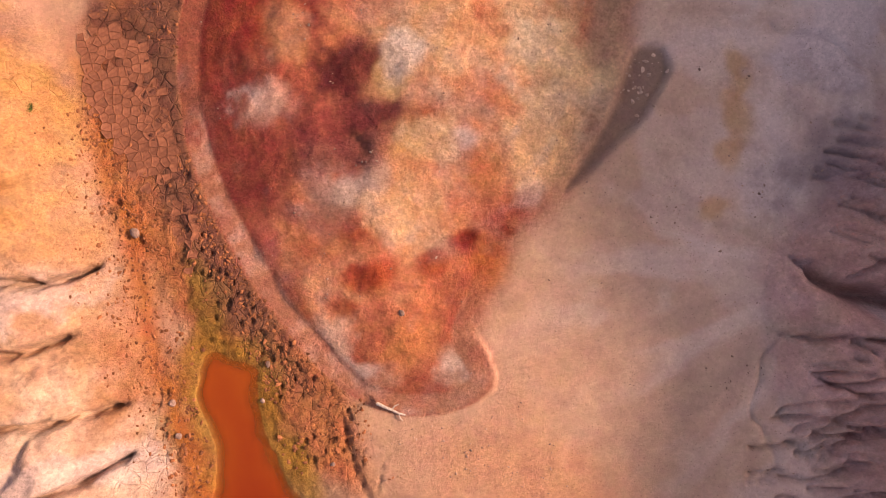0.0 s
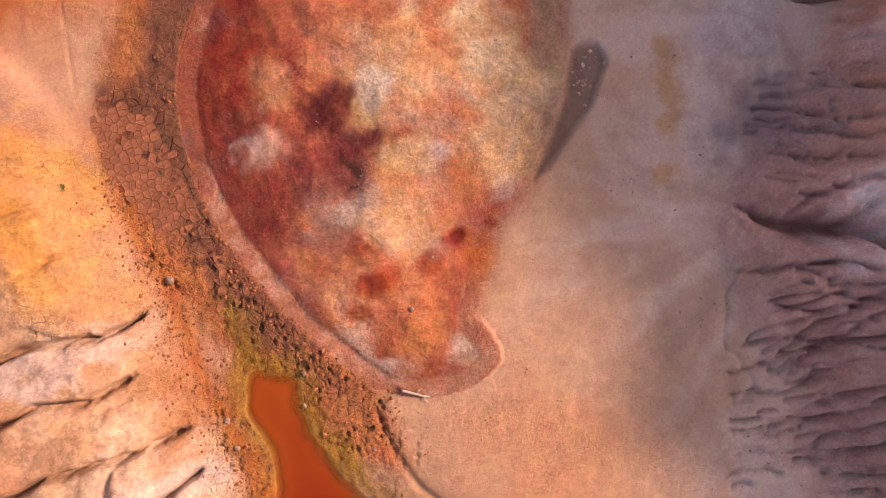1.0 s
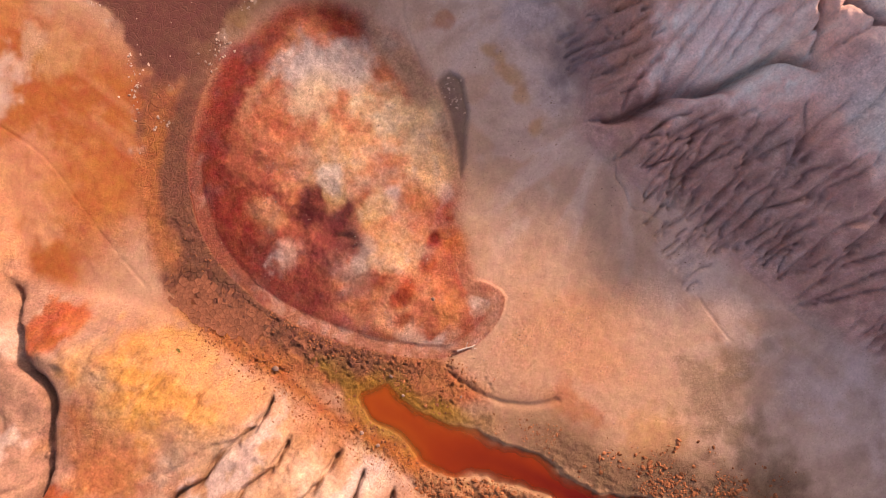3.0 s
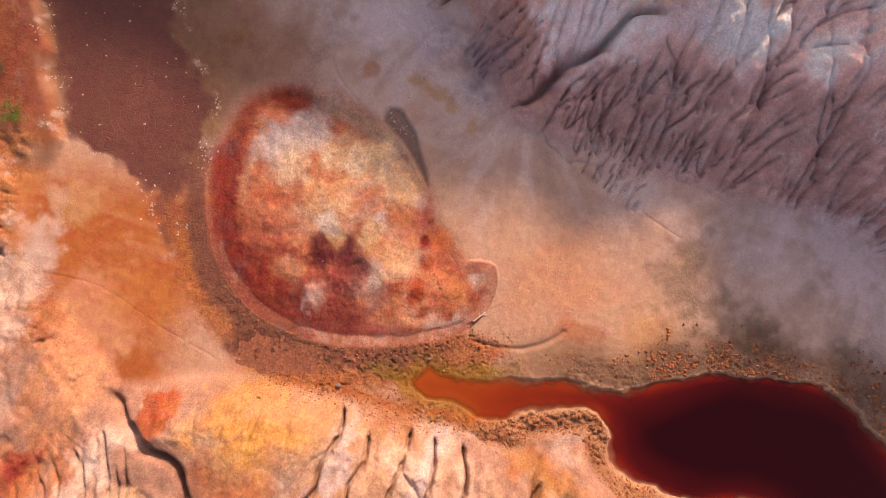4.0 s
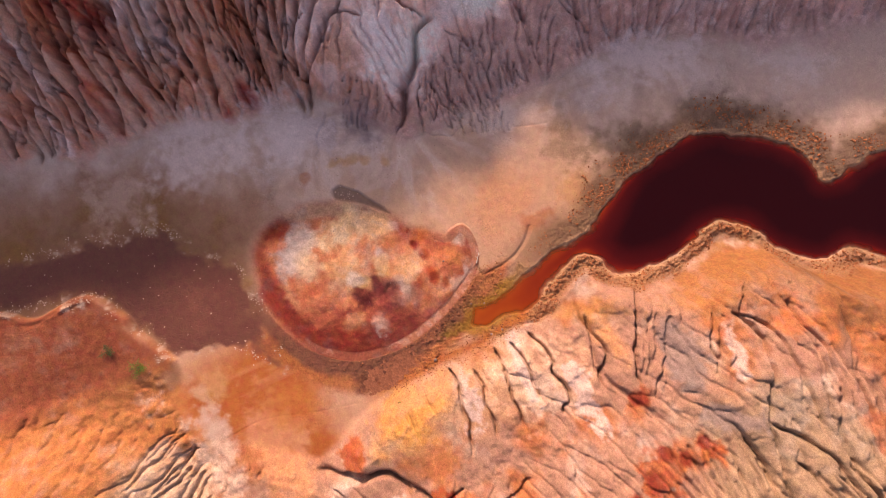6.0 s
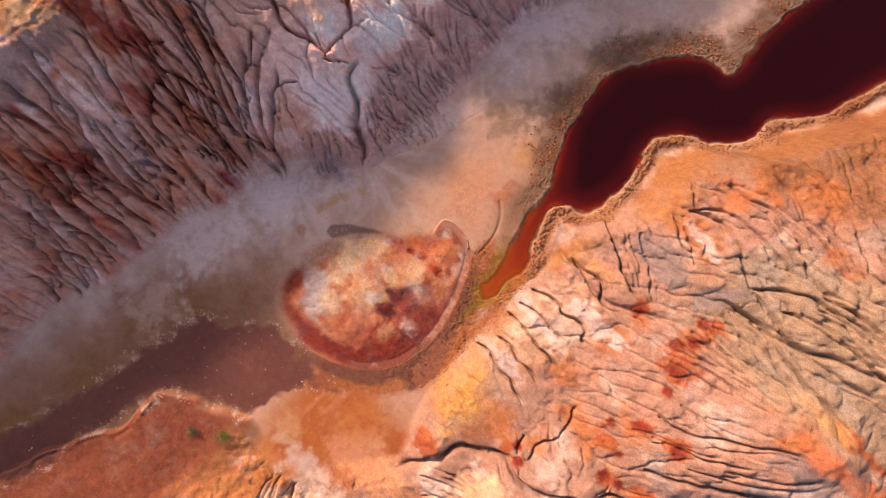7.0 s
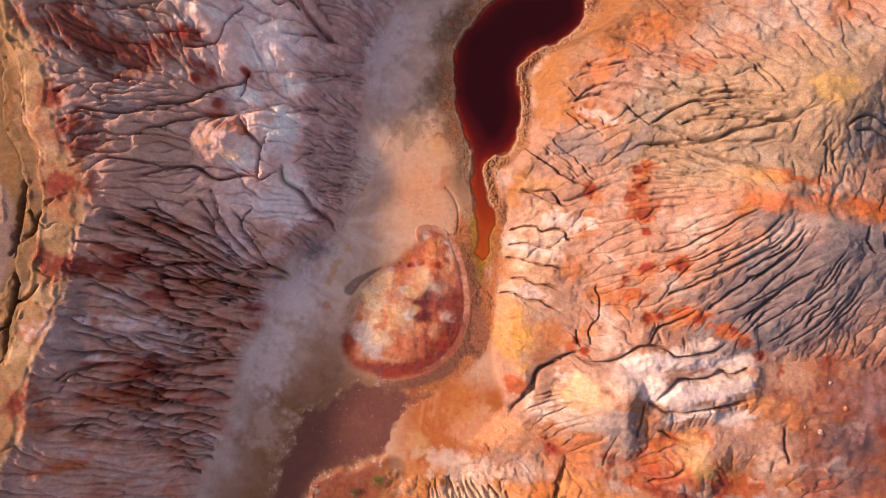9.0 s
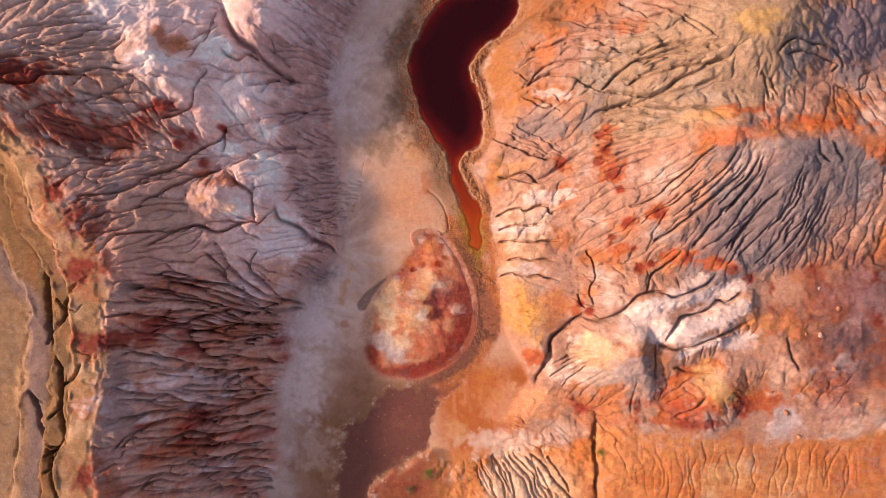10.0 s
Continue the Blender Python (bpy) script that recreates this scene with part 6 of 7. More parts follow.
def earth_material():
    """Loose mineral soil: the tint laid on the sheet, broken by grain at several sizes."""
    m = bpy.data.materials.new("earth")
    m.use_nodes = True
    nt = m.node_tree
    b = nt.nodes["Principled BSDF"]
    at = nt.nodes.new("ShaderNodeAttribute")
    at.attribute_name = "tint"
    place = nt.nodes.new("ShaderNodeTexCoord").outputs["Object"]
    fine = node(nt, "ShaderNodeTexNoise", Scale=11.0, Detail=7.0, Roughness=0.78)
    mid = node(nt, "ShaderNodeTexNoise", Scale=2.0, Detail=7.0, Roughness=0.65)
    spots = node(nt, "ShaderNodeTexVoronoi", Scale=9.0)
    sand = node(nt, "ShaderNodeTexNoise", Scale=17.0, Detail=5.0, Roughness=0.6)
    chips = node(nt, "ShaderNodeTexVoronoi", Scale=13.0)
    nt.links.new(place, sand.inputs["Vector"])
    cracks = node(nt, "ShaderNodeTexVoronoi", Scale=3.6)
    cracks.feature = "DISTANCE_TO_EDGE"
    for n in (fine, mid, spots):
        nt.links.new(place, n.inputs["Vector"])
    ruffle = nt.nodes.new("ShaderNodeVectorMath")
    ruffle.operation = "MULTIPLY_ADD"
    nt.links.new(fine.outputs["Color"], ruffle.inputs[0])
    ruffle.inputs[1].default_value = (0.12, 0.12, 0.12)
    nt.links.new(place, ruffle.inputs[2])
    nt.links.new(ruffle.outputs[0], chips.inputs["Vector"])
    bend = nt.nodes.new("ShaderNodeVectorMath")
    bend.operation = "MULTIPLY_ADD"
    nt.links.new(mid.outputs["Color"], bend.inputs[0])
    bend.inputs[1].default_value = (0.25, 0.25, 0.0)
    nt.links.new(place, bend.inputs[2])
    nt.links.new(bend.outputs[0], cracks.inputs["Vector"])

    def span(out, a0, a1, b0, b1):
        r = nt.nodes.new("ShaderNodeMapRange")
        for i, v in enumerate((a0, a1, b0, b1)):
            r.inputs[i + 1].default_value = v
        nt.links.new(out, r.inputs[0])
        return r.outputs[0]

    def join(a, c, how="MULTIPLY"):
        k = nt.nodes.new("ShaderNodeMath")
        k.operation = how
        nt.links.new(a, k.inputs[0])
        nt.links.new(c, k.inputs[1])
        return k.outputs[0]

    grain = join(span(fine.outputs["Fac"], 0.28, 0.72, 0.76, 1.24), span(mid.outputs["Fac"], 0.3, 0.7, 0.82, 1.18))
    grain = join(grain, span(sand.outputs["Fac"], 0.3, 0.7, 0.88, 1.12))
    part_of = nt.nodes.new("ShaderNodeSeparateColor")
    nt.links.new(chips.outputs["Color"], part_of.inputs[0])
    grain = join(grain, span(part_of.outputs[0], 0.0, 1.0, 0.88, 1.12))
    rough = nt.nodes.new("ShaderNodeAttribute")
    rough.attribute_name = "grit"
    calm = nt.nodes.new("ShaderNodeMix")
    nt.links.new(span(rough.outputs["Fac"], 0.0, 1.0, 0.32, 1.0), calm.inputs[0])
    calm.inputs[2].default_value = 1.0
    nt.links.new(grain, calm.inputs[3])
    grain = calm.outputs[0]
    speck = join(grain, span(spots.outputs["Distance"], 0.05, 0.2, 0.7, 1.0))
    scale = nt.nodes.new("ShaderNodeVectorMath")
    scale.operation = "SCALE"
    nt.links.new(at.outputs["Color"], scale.inputs[0])
    nt.links.new(speck, scale.inputs["Scale"])
    hue = nt.nodes.new("ShaderNodeHueSaturation")
    nt.links.new(scale.outputs[0], hue.inputs["Color"])
    nt.links.new(span(mid.outputs["Color"], 0.3, 0.7, 0.485, 0.515), hue.inputs["Hue"])
    nt.links.new(hue.outputs[0], b.inputs["Base Color"])
    nt.links.new(span(at.outputs["Alpha"], 0.0, 1.0, 0.92, 0.35), b.inputs["Roughness"])
    b.inputs["Specular IOR Level"].default_value = 0.25
    crust = nt.nodes.new("ShaderNodeAttribute")
    crust.attribute_name = "crust"
    gap = join(span(cracks.outputs["Distance"], 0.0, 0.06, -1.2, 0.0), crust.outputs["Fac"])
    height = join(join(fine.outputs["Fac"], join(mid.outputs["Fac"], span(part_of.outputs[1], 0.0, 1.0, 0.0, 0.22), "ADD"), "ADD"), gap, "ADD")
    bump = node(nt, "ShaderNodeBump", Strength=1.0, Distance=0.058)
    nt.links.new(span(rough.outputs["Fac"], 0.0, 1.0, 0.25, 1.0), bump.inputs["Strength"])
    nt.links.new(height, bump.inputs["Height"])
    nt.links.new(bump.outputs[0], b.inputs["Normal"])
    return m


mesh.materials.append(earth_material())

# ---- water: clear at the edge, orange in the shallows, near black where it is deep ----
wx_, wy_ = np.arange(-4, 16, 0.12), np.arange(-1.2, 41, 0.12)
WX, WY = np.meshgrid(wx_, wy_)
depth = np.clip(sample(POND_D, WX, WY), -1, 5)
keep = depth > -0.55
wi = np.full(WX.shape, -1)
wi[keep] = np.arange(keep.sum())
cells = np.stack([wi[:-1, :-1], wi[:-1, 1:], wi[1:, 1:], wi[1:, :-1]], -1).reshape(-1, 4)
cells = cells[(cells >= 0).all(1)]
me = bpy.data.meshes.new("water")
me.from_pydata(np.stack([WX[keep], WY[keep], 0 * WX[keep]], -1).tolist(), [], cells.tolist())
far_in = step(1.0, 9.0, WY)   # the narrow southern arm is silted and shallow
along_pond = step(-1.0, 15.0, WY)
deep = np.clip((0.02 + 0.50 * along_pond + (0.05 + 0.13 * along_pond) * np.clip(depth, 0, 2)) * (0.55 + 0.45 * step(0.0, 0.6, depth)), 0, 1) * step(-0.3, 0.12, depth)
shelf = step(-0.1, 0.42, depth + 0.25 * fbm(WX, WY, 0.9, 3, 3))
ea = me.attributes.new("shelf", "FLOAT", "POINT")
ea.data.foreach_set("value", shelf[keep].astype(np.float32))
da = me.attributes.new("depth", "FLOAT", "POINT")
da.data.foreach_set("value", deep[keep].astype(np.float32))
water = tagged(new("water", me), "still dark red acid pond water, orange in its shallow arm", "pond", kind="structure")


def water_material():
    m = bpy.data.materials.new("red_water")
    m.use_nodes = True
    nt = m.node_tree
    b = nt.nodes["Principled BSDF"]
    at = nt.nodes.new("ShaderNodeAttribute")
    at.attribute_name = "depth"
    n = node(nt, "ShaderNodeTexNoise", Scale=0.5, Detail=4.0)
    mix = nt.nodes.new("ShaderNodeMath")
    mix.operation = "MULTIPLY_ADD"
    nt.links.new(nt.nodes.new("ShaderNodeTexCoord").outputs["Object"], n.inputs["Vector"])
    nt.links.new(n.outputs["Fac"], mix.inputs[0])
    mix.inputs[1].default_value = 0.16
    nt.links.new(at.outputs["Fac"], mix.inputs[2])
    ramp = nt.nodes.new("ShaderNodeValToRGB")
    els = ramp.color_ramp.elements
    els[0].position, els[0].color = 0.06, (0.34, 0.075, 0.012, 1)
    els[1].position, els[1].color = 0.85, (0.018, 0.0015, 0.0022, 1)
    for p, c in ((0.22, (0.24, 0.032, 0.008, 1)), (0.42, (0.13, 0.010, 0.006, 1)), (0.62, (0.055, 0.004, 0.004, 1))):
        els.new(p).color = c
    nt.links.new(mix.outputs[0], ramp.inputs[0])
    nt.links.new(ramp.outputs[0], b.inputs["Base Color"])
    b.inputs["Roughness"].default_value = 0.08
    b.inputs["IOR"].default_value = 1.33
    b.inputs["Specular IOR Level"].default_value = 0.3
    clear = nt.nodes.new("ShaderNodeMapRange")
    clear.inputs[3].default_value, clear.inputs[4].default_value = 0.15, 1.0
    rim = nt.nodes.new("ShaderNodeAttribute")
    rim.attribute_name = "shelf"
    nt.links.new(rim.outputs["Fac"], clear.inputs[0])
    nt.links.new(clear.outputs[0], b.inputs["Alpha"])
    return m


me.materials.append(water_material())

# ---- loose things on the ground ----
def ground_at(x, y):
    """Height of the ground sheet at a place."""
    x, y = np.atleast_1d(np.asarray(x, float)), np.atleast_1d(np.asarray(y, float))
    j = np.clip(np.searchsorted(XS, x) - 1, 0, nx - 2)
    i = np.clip(np.searchsorted(YS, y) - 1, 0, ny - 2)
    a, b = (x - XS[j]) / (XS[j + 1] - XS[j]), (y - YS[i]) / (YS[i + 1] - YS[i])
    return (Z[i, j] * (1 - a) + Z[i, j + 1] * a) * (1 - b) + (Z[i + 1, j] * (1 - a) + Z[i + 1, j + 1] * a) * b


def field_at(f, x, y):
    return f[np.clip(np.searchsorted(YS, y), 0, ny - 1), np.clip(np.searchsorted(XS, x), 0, nx - 1)]


def part(name, bm, material, parent=None, label=""):
    """Link a bmesh as one mesh object, under a thing where one is given."""
    data = bpy.data.meshes.new(name)
    bm.to_mesh(data)
    bm.free()
    data.materials.append(material)
    ob = new(name, data)
    ob.parent = parent
    return tagged(ob, label)


def simple_material(name, rgb, rgb2, scale, roughness=0.9, bump=0.6, vary=0.0, island=False):
    """Two-tone mineral or plant surface with noise relief; vary shifts each object or loose piece."""
    m = bpy.data.materials.new(name)
    m.use_nodes = True
    nt = m.node_tree
    b = nt.nodes["Principled BSDF"]
    n = node(nt, "ShaderNodeTexNoise", Scale=scale, Detail=6.0, Roughness=0.7)
    nt.links.new(nt.nodes.new("ShaderNodeTexCoord").outputs["Object"], n.inputs["Vector"])
    ramp = nt.nodes.new("ShaderNodeValToRGB")
    ramp.color_ramp.elements[0].position, ramp.color_ramp.elements[0].color = 0.32, (*rgb, 1)
    ramp.color_ramp.elements[1].position, ramp.color_ramp.elements[1].color = 0.68, (*rgb2, 1)
    nt.links.new(n.outputs["Fac"], ramp.inputs[0])
    out = ramp.outputs[0]
    if vary:
        r = nt.nodes.new("ShaderNodeNewGeometry").outputs["Random Per Island"] if island else nt.nodes.new("ShaderNodeObjectInfo").outputs["Random"]
        k = nt.nodes.new("ShaderNodeMapRange")
        k.inputs[3].default_value, k.inputs[4].default_value = 1 - vary, 1 + vary
        nt.links.new(r, k.inputs[0])
        h = nt.nodes.new("ShaderNodeHueSaturation")
        nt.links.new(k.outputs[0], h.inputs["Value"])
        nt.links.new(out, h.inputs["Color"])
        out = h.outputs[0]
    nt.links.new(out, b.inputs["Base Color"])
    b.inputs["Roughness"].default_value = roughness
    b.inputs["Specular IOR Level"].default_value = 0.25
    bm_ = node(nt, "ShaderNodeBump", Strength=bump, Distance=0.02)
    nt.links.new(n.outputs["Fac"], bm_.inputs["Height"])
    nt.links.new(bm_.outputs[0], b.inputs["Normal"])
    return m


ICO_V = []
ICO_F = []
_b = bmesh.new()
bmesh.ops.create_icosphere(_b, subdivisions=1, radius=1.0)
ICO_V = np.array([v.co[:] for v in _b.verts])
ICO_F = np.array([[v.index for v in f.verts] for f in _b.faces])
_b.free()


def rubble(name, xs, ys, sizes, material, label, category, flat=0.55, sink=0.25, seed=1, parent=None):
    """Many small broken lumps lying on the ground, as one mesh."""
    rng = np.random.RandomState(seed)
    n = len(xs)
    z = ground_at(xs, ys)
    shape = ICO_V[None] * (1 + rng.uniform(-0.32, 0.32, (n, len(ICO_V), 1)))
    shape = shape * np.stack([rng.uniform(0.7, 1.5, n), rng.uniform(0.6, 1.0, n), rng.uniform(0.6, 1.1, n) * flat], 1)[:, None]
    a = rng.uniform(0, 6.28, n)[:, None]
    x, y = shape[..., 0] * np.cos(a) - shape[..., 1] * np.sin(a), shape[..., 0] * np.sin(a) + shape[..., 1] * np.cos(a)
    tilt = rng.uniform(-0.4, 0.4, (n, 1))
    sz = np.asarray(sizes)[:, None]
    v = np.stack([xs[:, None] + sz * x, ys[:, None] + sz * y, z[:, None] + sz * (shape[..., 2] + tilt * x * 0.6 + flat * (1 - 2 * sink))], -1).reshape(-1, 3)
    f = (ICO_F[None] + (np.arange(n) * len(ICO_V))[:, None, None]).reshape(-1, 3)
    data = bpy.data.meshes.new(name)
    data.from_pydata(v.tolist(), [], f.tolist())
    data.materials.append(material)
    return tagged(new(name, data), label, category, kind="stuff")


def scatter(mask, n, seed, x0, x1, y0, y1):
    """Random places, kept as often as mask says."""
    rng = np.random.RandomState(seed)
    x, y = rng.uniform(x0, x1, n), rng.uniform(y0, y1, n)
    k = rng.rand(n) < field_at(mask, x, y)
    return x[k], y[k], rng


clod_mat = simple_material("clod", (0.17, 0.058, 0.024), (0.37, 0.14, 0.062), 6.0, 0.95, 0.7, 0.45, True)
salt_mat = simple_material("salt_crust", (0.32, 0.19, 0.13), (0.54, 0.40, 0.32), 9.0, 0.9, 0.5, 0.3, True)
stone_mat = simple_material("pale_stone", (0.20, 0.12, 0.09), (0.38, 0.26, 0.21), 4.0, 0.9, 0.6, 0.3)
rust_stone_mat = simple_material("rust_stone", (0.20, 0.07, 0.035), (0.42, 0.20, 0.11), 4.0, 0.9, 0.6, 0.3)

# clods of trodden mud in the passage and along both shores
slime = step(0.0, 0.4, near(X, Y, 2.75, -1.5, 0.75, 1.8, 8))
mask = (1 - np.maximum(0.85 * slime, 0.93 * plates_zone)) * np.clip(passage * step(0.2, -0.2, mound_d) * step(3.0, 1.5, Y) * step(-9.5, -7.0, Y) * step(-0.35, 0.25, n3) + 0.75 * crust + 0.55 * shore_w * step(0.0, 0.5, n3) + 0.7 * np.exp(-((re_ + 0.1) / 0.6) ** 2) * step(-7.5, -4.5, Y) * step(6, 3, Y), 0, 1) * (pond_d < -0.05)
cx, cy, rng = scatter(0.85 * mask, 90000, 3, -6.0, 9.0, -10.0, 16.0)
rubble("mud_clods", cx, cy, 0.012 + 0.045 * rng.rand(len(cx)) ** 2.4, clod_mat, "dried brown mud clods strewn along the shore", "clods", 0.5, 0.5, 4)
mask = np.clip(0.8 * step(-2.2, -0.7, pond_d + 0.6 * n2) * step(6.0, 9.0, Y) * (re_ < -1) * step(-0.3, 0.4, n3) + 0.75 * crust * step(-0.4, 0.3, n3), 0, 1) * (pond_d < -0.04)
cx, cy, rng = scatter(mask, 60000, 12, -8.0, 13.0, 2.5, 36.0)
rubble("shore_clods", cx, cy, 0.025 + 0.075 * rng.rand(len(cx)) ** 2, clod_mat, "crusted brown mud lumps along the water's edge", "clods", 0.65, 0.4, 13)
pebble_mat = simple_material("dark_pebble", (0.20, 0.12, 0.09), (0.42, 0.28, 0.21), 20.0, 0.9, 0.4, 0.4, True)
mask = step(0.1, 0.7, n3 + 0.6 * n5) * (mound_d < -0.2) * (slope_mask < 0.2) * step(-13.0, -8.0, X) * (X < 0) * 0.5 + 0.35 * on * step(0.2, 0.6, n5 + 0.4 * n3)
cx, cy, rng = scatter(np.clip(mask, 0, 1), 20000, 8, -12.0, 3.0, -9.0, 9.0)
rubble("pebbles", cx, cy, 0.008 + 0.022 * rng.rand(len(cx)) ** 3, pebble_mat, "small dark pebbles on pale sand", "pebbles", 0.7, 0.25, 9)
# pale salt crumbs at the dry bed, in the hollow and on the flats
mask = np.clip(np.exp(-((bed_d + 0.1 + 0.3 * n3) / 0.28) ** 2) * step(0.0, 0.5, n3 + 0.3), 0, 1) * 0.9 + 0.015 * bed + 0.65 * streak * step(0.45, 0.15, streak_a) * (mound_d < 0.2)
cx, cy, rng = scatter(mask, 30000, 5, -13.0, 4.0, -32.0, -2.0)
rubble("salt_crumbs", cx, cy, rng.uniform(0.018, 0.06, len(cx)), salt_mat, "pale salt crumbs on dark mud", "salt crust", 0.5, 0.3, 6)


def stone(name, x, y, r, material, label, seed, group):
    """A weathered block, sunk a little into the ground."""
    rng = np.random.RandomState(seed)
    b = bmesh.new()
    bmesh.ops.create_icosphere(b, subdivisions=2, radius=1.0)
    o = Vector(rng.uniform(-50, 50, 3))
    sx, sy, sz = rng.uniform(0.8, 1.3), rng.uniform(0.7, 1.0), rng.uniform(0.55, 0.8)
    for v in b.verts:
        k = 1 + 0.35 * noise.noise(v.co * 1.3 + o) + 0.12 * noise.noise(v.co * 3.5 + o)
        v.co = Vector((v.co.x * sx, v.co.y * sy, v.co.z * sz)) * k * r
    ob = tagged(part(name, b, material), label, "stone", group)
    ob.matrix_basis = pose(x, y, float(ground_at(x, y)[0]) + 0.3 * r * sz, rng.uniform(-15, 15), rng.uniform(-15, 15), rng.uniform(0, 360))
    return ob


rng = np.random.RandomState(21)
for n in range(18):
    x, y = rng.uniform(27, 41), rng.uniform(-19, -2)
    pale = rng.rand() < 0.2
    stone("stone", x, y, rng.uniform(0.10, 0.26), stone_mat if pale else rust_stone_mat, "pale weathered stone on rust-red waste" if pale else "rust-brown weathered stone on rust-red waste", 100 + n, "stones on the waste heap")
for n, (x, y, r) in enumerate(((3.9, 0.55, 0.09), (1.6, 0.1, 0.06), (1.9, 0.9, 0.05), (-1.6, -0.45, 0.07), (4.0, -3.4, 0.10), (3.9, 1.3, 0.07), (0.6, 2.6, 0.05), (-8.9, 4.5, 0.06))):
    stone("stone", x, y, r, stone_mat, "small pale stone lying on dried mud", 200 + n, "stones by the pond")

# dead branch at the mouth of the trench
wood_mat = simple_material("grey_wood", (0.30, 0.24, 0.19), (0.62, 0.54, 0.46), 12.0, 0.85, 0.5)


def limb(points, r0, r1, sides=7):
    """A tapered, bent branch."""
    b = bmesh.new()
    p = [Vector(q) for q in points]
    rings = []
    for i, q in enumerate(p):
        d = (p[min(i + 1, len(p) - 1)] - p[max(i - 1, 0)]).normalized()
        turn = d.to_track_quat("Z", "Y")
        r = r0 + (r1 - r0) * i / (len(p) - 1)
        rings.append([b.verts.new(q + turn @ Vector((math.cos(6.283 * k / sides) * r, math.sin(6.283 * k / sides) * r, 0))) for k in range(sides)])
    for a, c in zip(rings[:-1], rings[1:]):
        for k in range(sides):
            b.faces.new((a[k], a[(k + 1) % sides], c[(k + 1) % sides], c[k]))
    b.faces.new(rings[0][::-1])
    b.faces.new(rings[-1])
    return b


gz = float(ground_at(-0.9, 1.62)[0])
branch = tagged(new("dead_branch"), "bleached broken branch lying across a small trench", "branch")
branch.matrix_basis = pose(-0.9, 1.62, gz + 0.0, 0, 0, -6)
part("stem", limb([(0.28, -0.16, 0.06), (0.12, -0.07, 0.075), (-0.05, 0.02, 0.06), (-0.2, 0.12, 0.04), (-0.34, 0.17, 0.02)], 0.04, 0.022), wood_mat, branch)
part("side_branch", limb([(-0.05, 0.02, 0.06), (-0.12, -0.06, 0.08), (-0.22, -0.10, 0.07)], 0.02, 0.01), wood_mat, branch)
part("side_branch", limb([(-0.2, 0.12, 0.04), (-0.22, 0.22, 0.06), (-0.28, 0.3, 0.03)], 0.018, 0.008), wood_mat, branch)

# bushes
leaf_mat = simple_material("leaf", (0.05, 0.10, 0.012), (0.14, 0.22, 0.03), 8.0, 0.6, 0.1, 0.4, True)
dull_leaf_mat = simple_material("dull_leaf", (0.05, 0.06, 0.02), (0.10, 0.11, 0.035), 8.0, 0.7, 0.1, 0.4, True)
twig_mat = simple_material("twig", (0.08, 0.05, 0.03), (0.16, 0.10, 0.06), 14.0, 0.9, 0.4)


def bush(x, y, r, material, label, seed):
    """A low shrub: stems fanning from one root, and many small folded leaves in uneven clumps."""
    rng = np.random.RandomState(seed)
    ob = tagged(new("bush"), label, "bush", "bushes on the bank")
    ob.matrix_basis = pose(x, y, float(ground_at(x, y)[0]) - 0.03)
    tips = []
    for k in range(9):
        a, l = rng.uniform(0, 6.28), r * rng.uniform(0.55, 1.0)
        tip = (math.cos(a) * l, math.sin(a) * l, r * rng.uniform(0.35, 0.8))
        tips.append(tip)
        part("stem", limb([(0, 0, 0), (tip[0] * 0.4, tip[1] * 0.4, tip[2] * 0.55), tip], 0.018, 0.005, 5), twig_mat, ob)
    v, f = [], []
    for k in range(720):
        t = tips[rng.randint(len(tips))]
        u = rng.uniform(0.35, 1.05)
        c = np.array(t) * u + rng.normal(0, 0.11 * r + 0.02, 3)
        c[2] = abs(c[2]) + 0.03
        a, e, l = rng.uniform(0, 6.28), rng.uniform(-0.5, 0.9), r * rng.uniform(0.05, 0.10)
        d = np.array((math.cos(a) * math.cos(e), math.sin(a) * math.cos(e), math.sin(e)))
        w = np.array((-math.sin(a), math.cos(a), 0.15)) * 0.38
        i = len(v)
        v += [c, c + l * (0.5 * d + w), c + l * d, c + l * (0.5 * d - w) + (0, 0, 0.1 * l)]
        f += [(i, i + 1, i + 2), (i, i + 2, i + 3)]
    data = bpy.data.meshes.new("foliage")
    data.from_pydata([tuple(q) for q in v], [], f)
    data.materials.append(material)
    leaves = new("foliage", data)
    leaves.parent = ob
    return ob


bush(-2.95, -20.7, 0.62, leaf_mat, "bright green low bush on a rust-red bank", 1)
bush(-4.7, -22.1, 0.55, dull_leaf_mat, "dull olive bush on a rust-red bank", 2)
bush(-5.7, -31.0, 0.85, dull_leaf_mat, "dark green low bush on a rust-red bank", 3)
bush(12.5, -18.9, 0.5, leaf_mat, "small yellow-green bush beside a gully", 4)
bush(5.5, -6.5, 0.12, leaf_mat, "tiny green shrub on ochre soil", 5)

# ---- plates of cracked mud between the mound and the bank ----
mud_mat = simple_material("mud_plate", (0.19, 0.066, 0.036), (0.33, 0.13, 0.07), 9.0, 0.9, 0.6, 0.14)
olive_mat = simple_material("slime_plate", (0.17, 0.085, 0.020), (0.30, 0.16, 0.04), 7.0, 0.8, 0.5, 0.3)
flats = tagged(new("dried_mud"), "flat of dried brown mud cracked into plates", "mud flat", kind="structure")


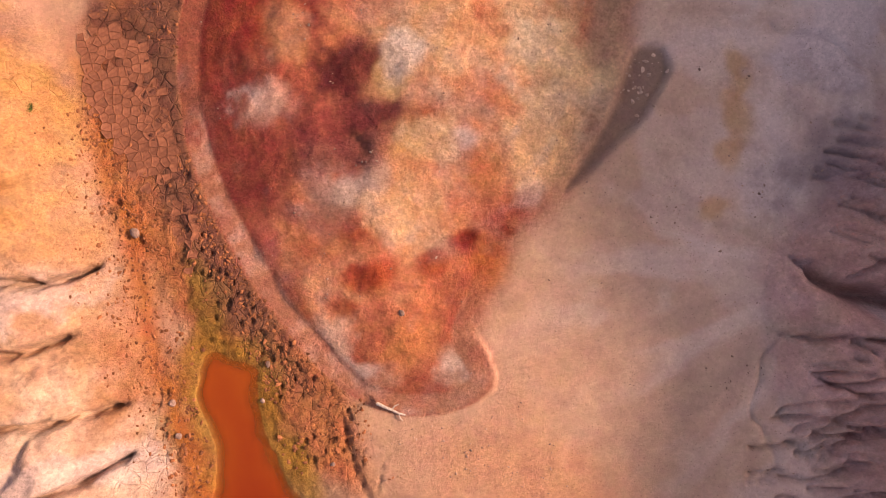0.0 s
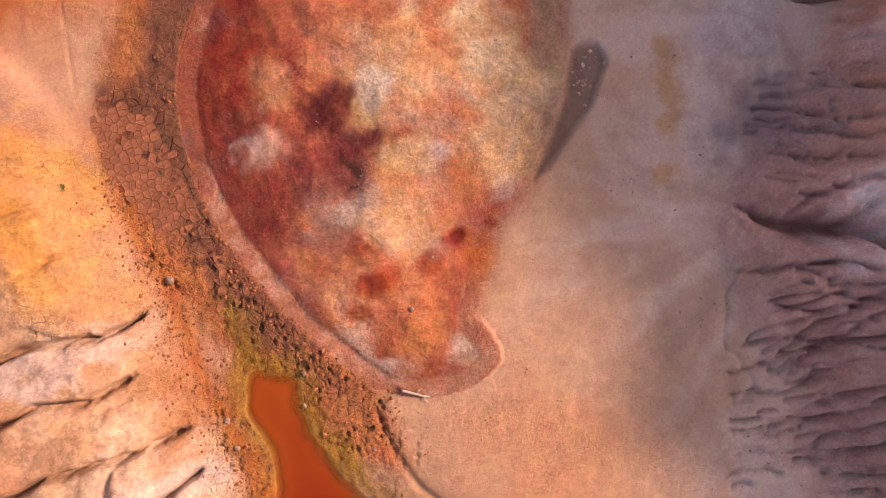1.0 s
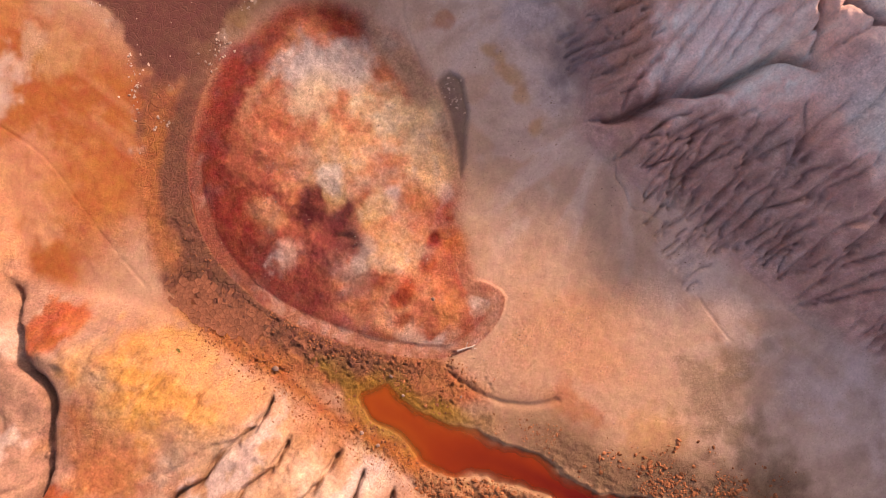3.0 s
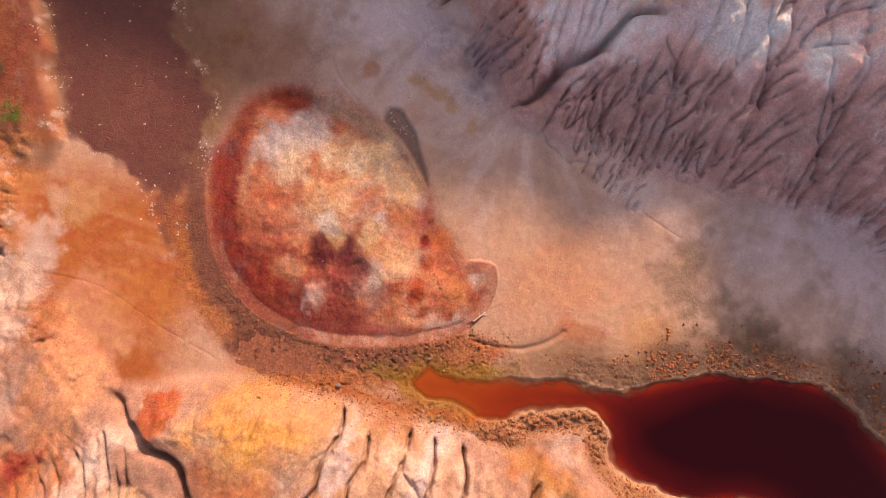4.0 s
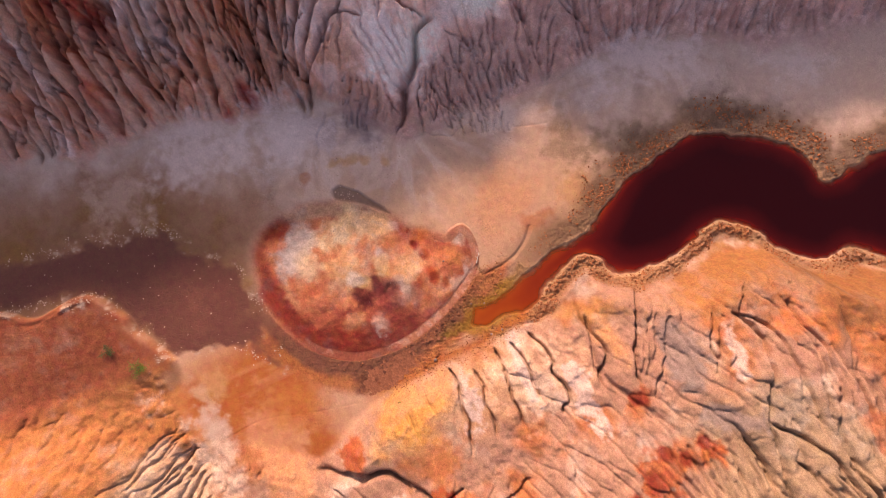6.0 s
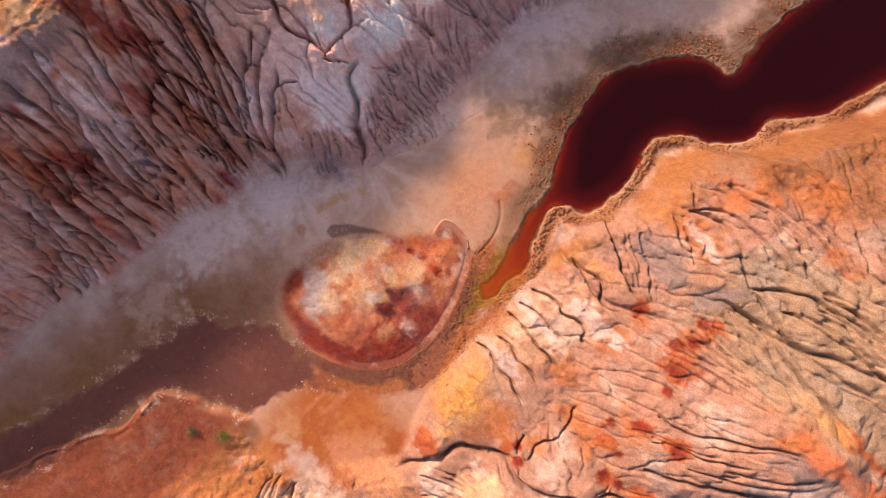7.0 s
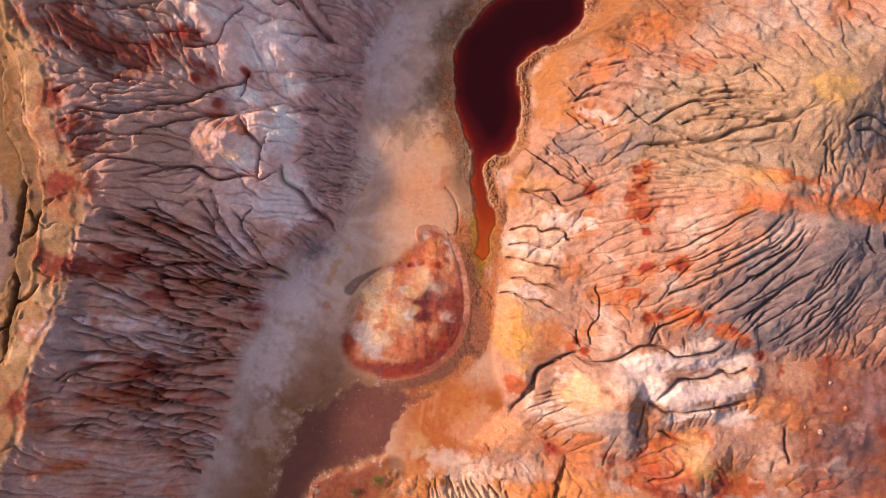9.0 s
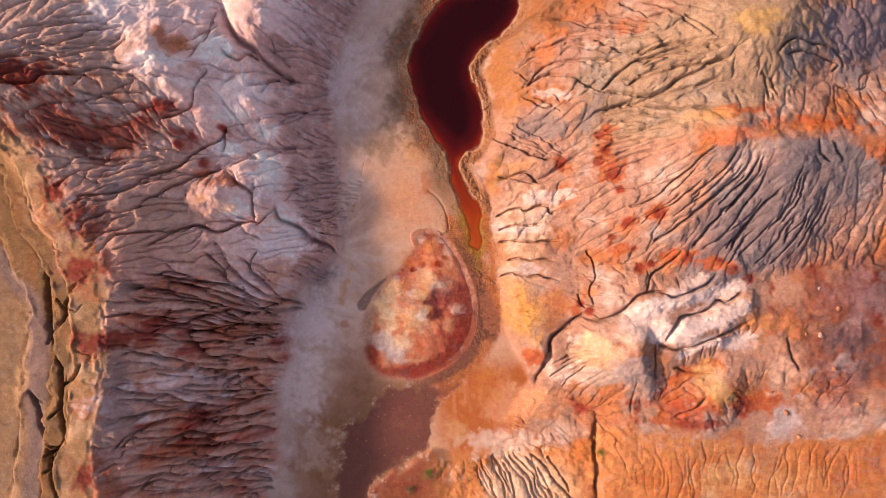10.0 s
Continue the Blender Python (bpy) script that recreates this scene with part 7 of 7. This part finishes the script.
def cell(points, n):
    """The region nearer to one point than to the others."""
    c = points[n]
    poly = [c + np.array(q) for q in ((-0.3, -0.3), (0.3, -0.3), (0.3, 0.3), (-0.3, 0.3))]
    near_ones = points[np.argsort(((points - c) ** 2).sum(1))[1:12]]
    for q in near_ones:
        mid, d = (c + q) / 2, q - c
        out = []
        for a, b in zip(poly, poly[1:] + poly[:1]):
            sa, sb = (a - mid) @ d, (b - mid) @ d
            if sa <= 0:
                out.append(a)
            if sa * sb < 0:
                out.append(a + (b - a) * sa / (sa - sb))
        poly = out
    return np.array(poly)


rng = np.random.RandomState(31)
gxs, gys = np.meshgrid(np.arange(1.0, 5.6, 0.20), np.arange(-9.5, 0.2, 0.20))
seeds = np.stack([gxs.ravel(), gys.ravel()], 1) + rng.uniform(-0.085, 0.085, (gxs.size, 2))
zone = np.clip(step(0.0, 0.3, near(seeds[:, 0], seeds[:, 1], 3.6, -6.4, 1.0, 2.4, 10)) + 0.7 * step(0.0, 0.5, near(seeds[:, 0], seeds[:, 1], 2.85, -3.2, 0.5, 1.2, 8)), 0, 1)
zone = zone * (field_at(mound_d, seeds[:, 0], seeds[:, 1]) < -0.3) * (field_at(pond_d, seeds[:, 0], seeds[:, 1]) < -0.25) * (field_at(re_, seeds[:, 0], seeds[:, 1]) < 0.5)
picked = [n for n in range(len(seeds)) if rng.rand() < zone[n] * 0.95][:300]
for n in picked:
    poly = cell(seeds, n)
    if len(poly) < 3:
        continue
    c = poly.mean(0)
    zs = ground_at(poly[:, 0], poly[:, 1])
    z0 = float(ground_at(*c)[0])
    lift = rng.uniform(0.010, 0.022)
    tip_x, tip_y = rng.uniform(-0.03, 0.03, 2)
    rim, top, foot = [], [], []
    b = bmesh.new()
    for q, zq in zip(poly, zs):
        e = c + (q - c) * 0.962
        i = c + (q - c) * 0.74
        foot.append(b.verts.new((e[0] - c[0], e[1] - c[1], zq - z0 - 0.04)))
        rim.append(b.verts.new((e[0] - c[0], e[1] - c[1], zq - z0 + lift + tip_x * (e[0] - c[0]) + tip_y * (e[1] - c[1]))))
        top.append(b.verts.new((i[0] - c[0], i[1] - c[1], zq - z0 + lift - 0.008 + tip_x * (i[0] - c[0]) + tip_y * (i[1] - c[1]))))
    m = len(foot)
    for k in range(m):
        b.faces.new((foot[k], foot[(k + 1) % m], rim[(k + 1) % m], rim[k]))
        b.faces.new((rim[k], rim[(k + 1) % m], top[(k + 1) % m], top[k]))
    b.faces.new(top)
    plate = part("mud_plate", b, olive_mat if (-2.6 < c[1] and rng.rand() < 0.6) else mud_mat, flats)
    plate.location = (c[0], c[1], z0)
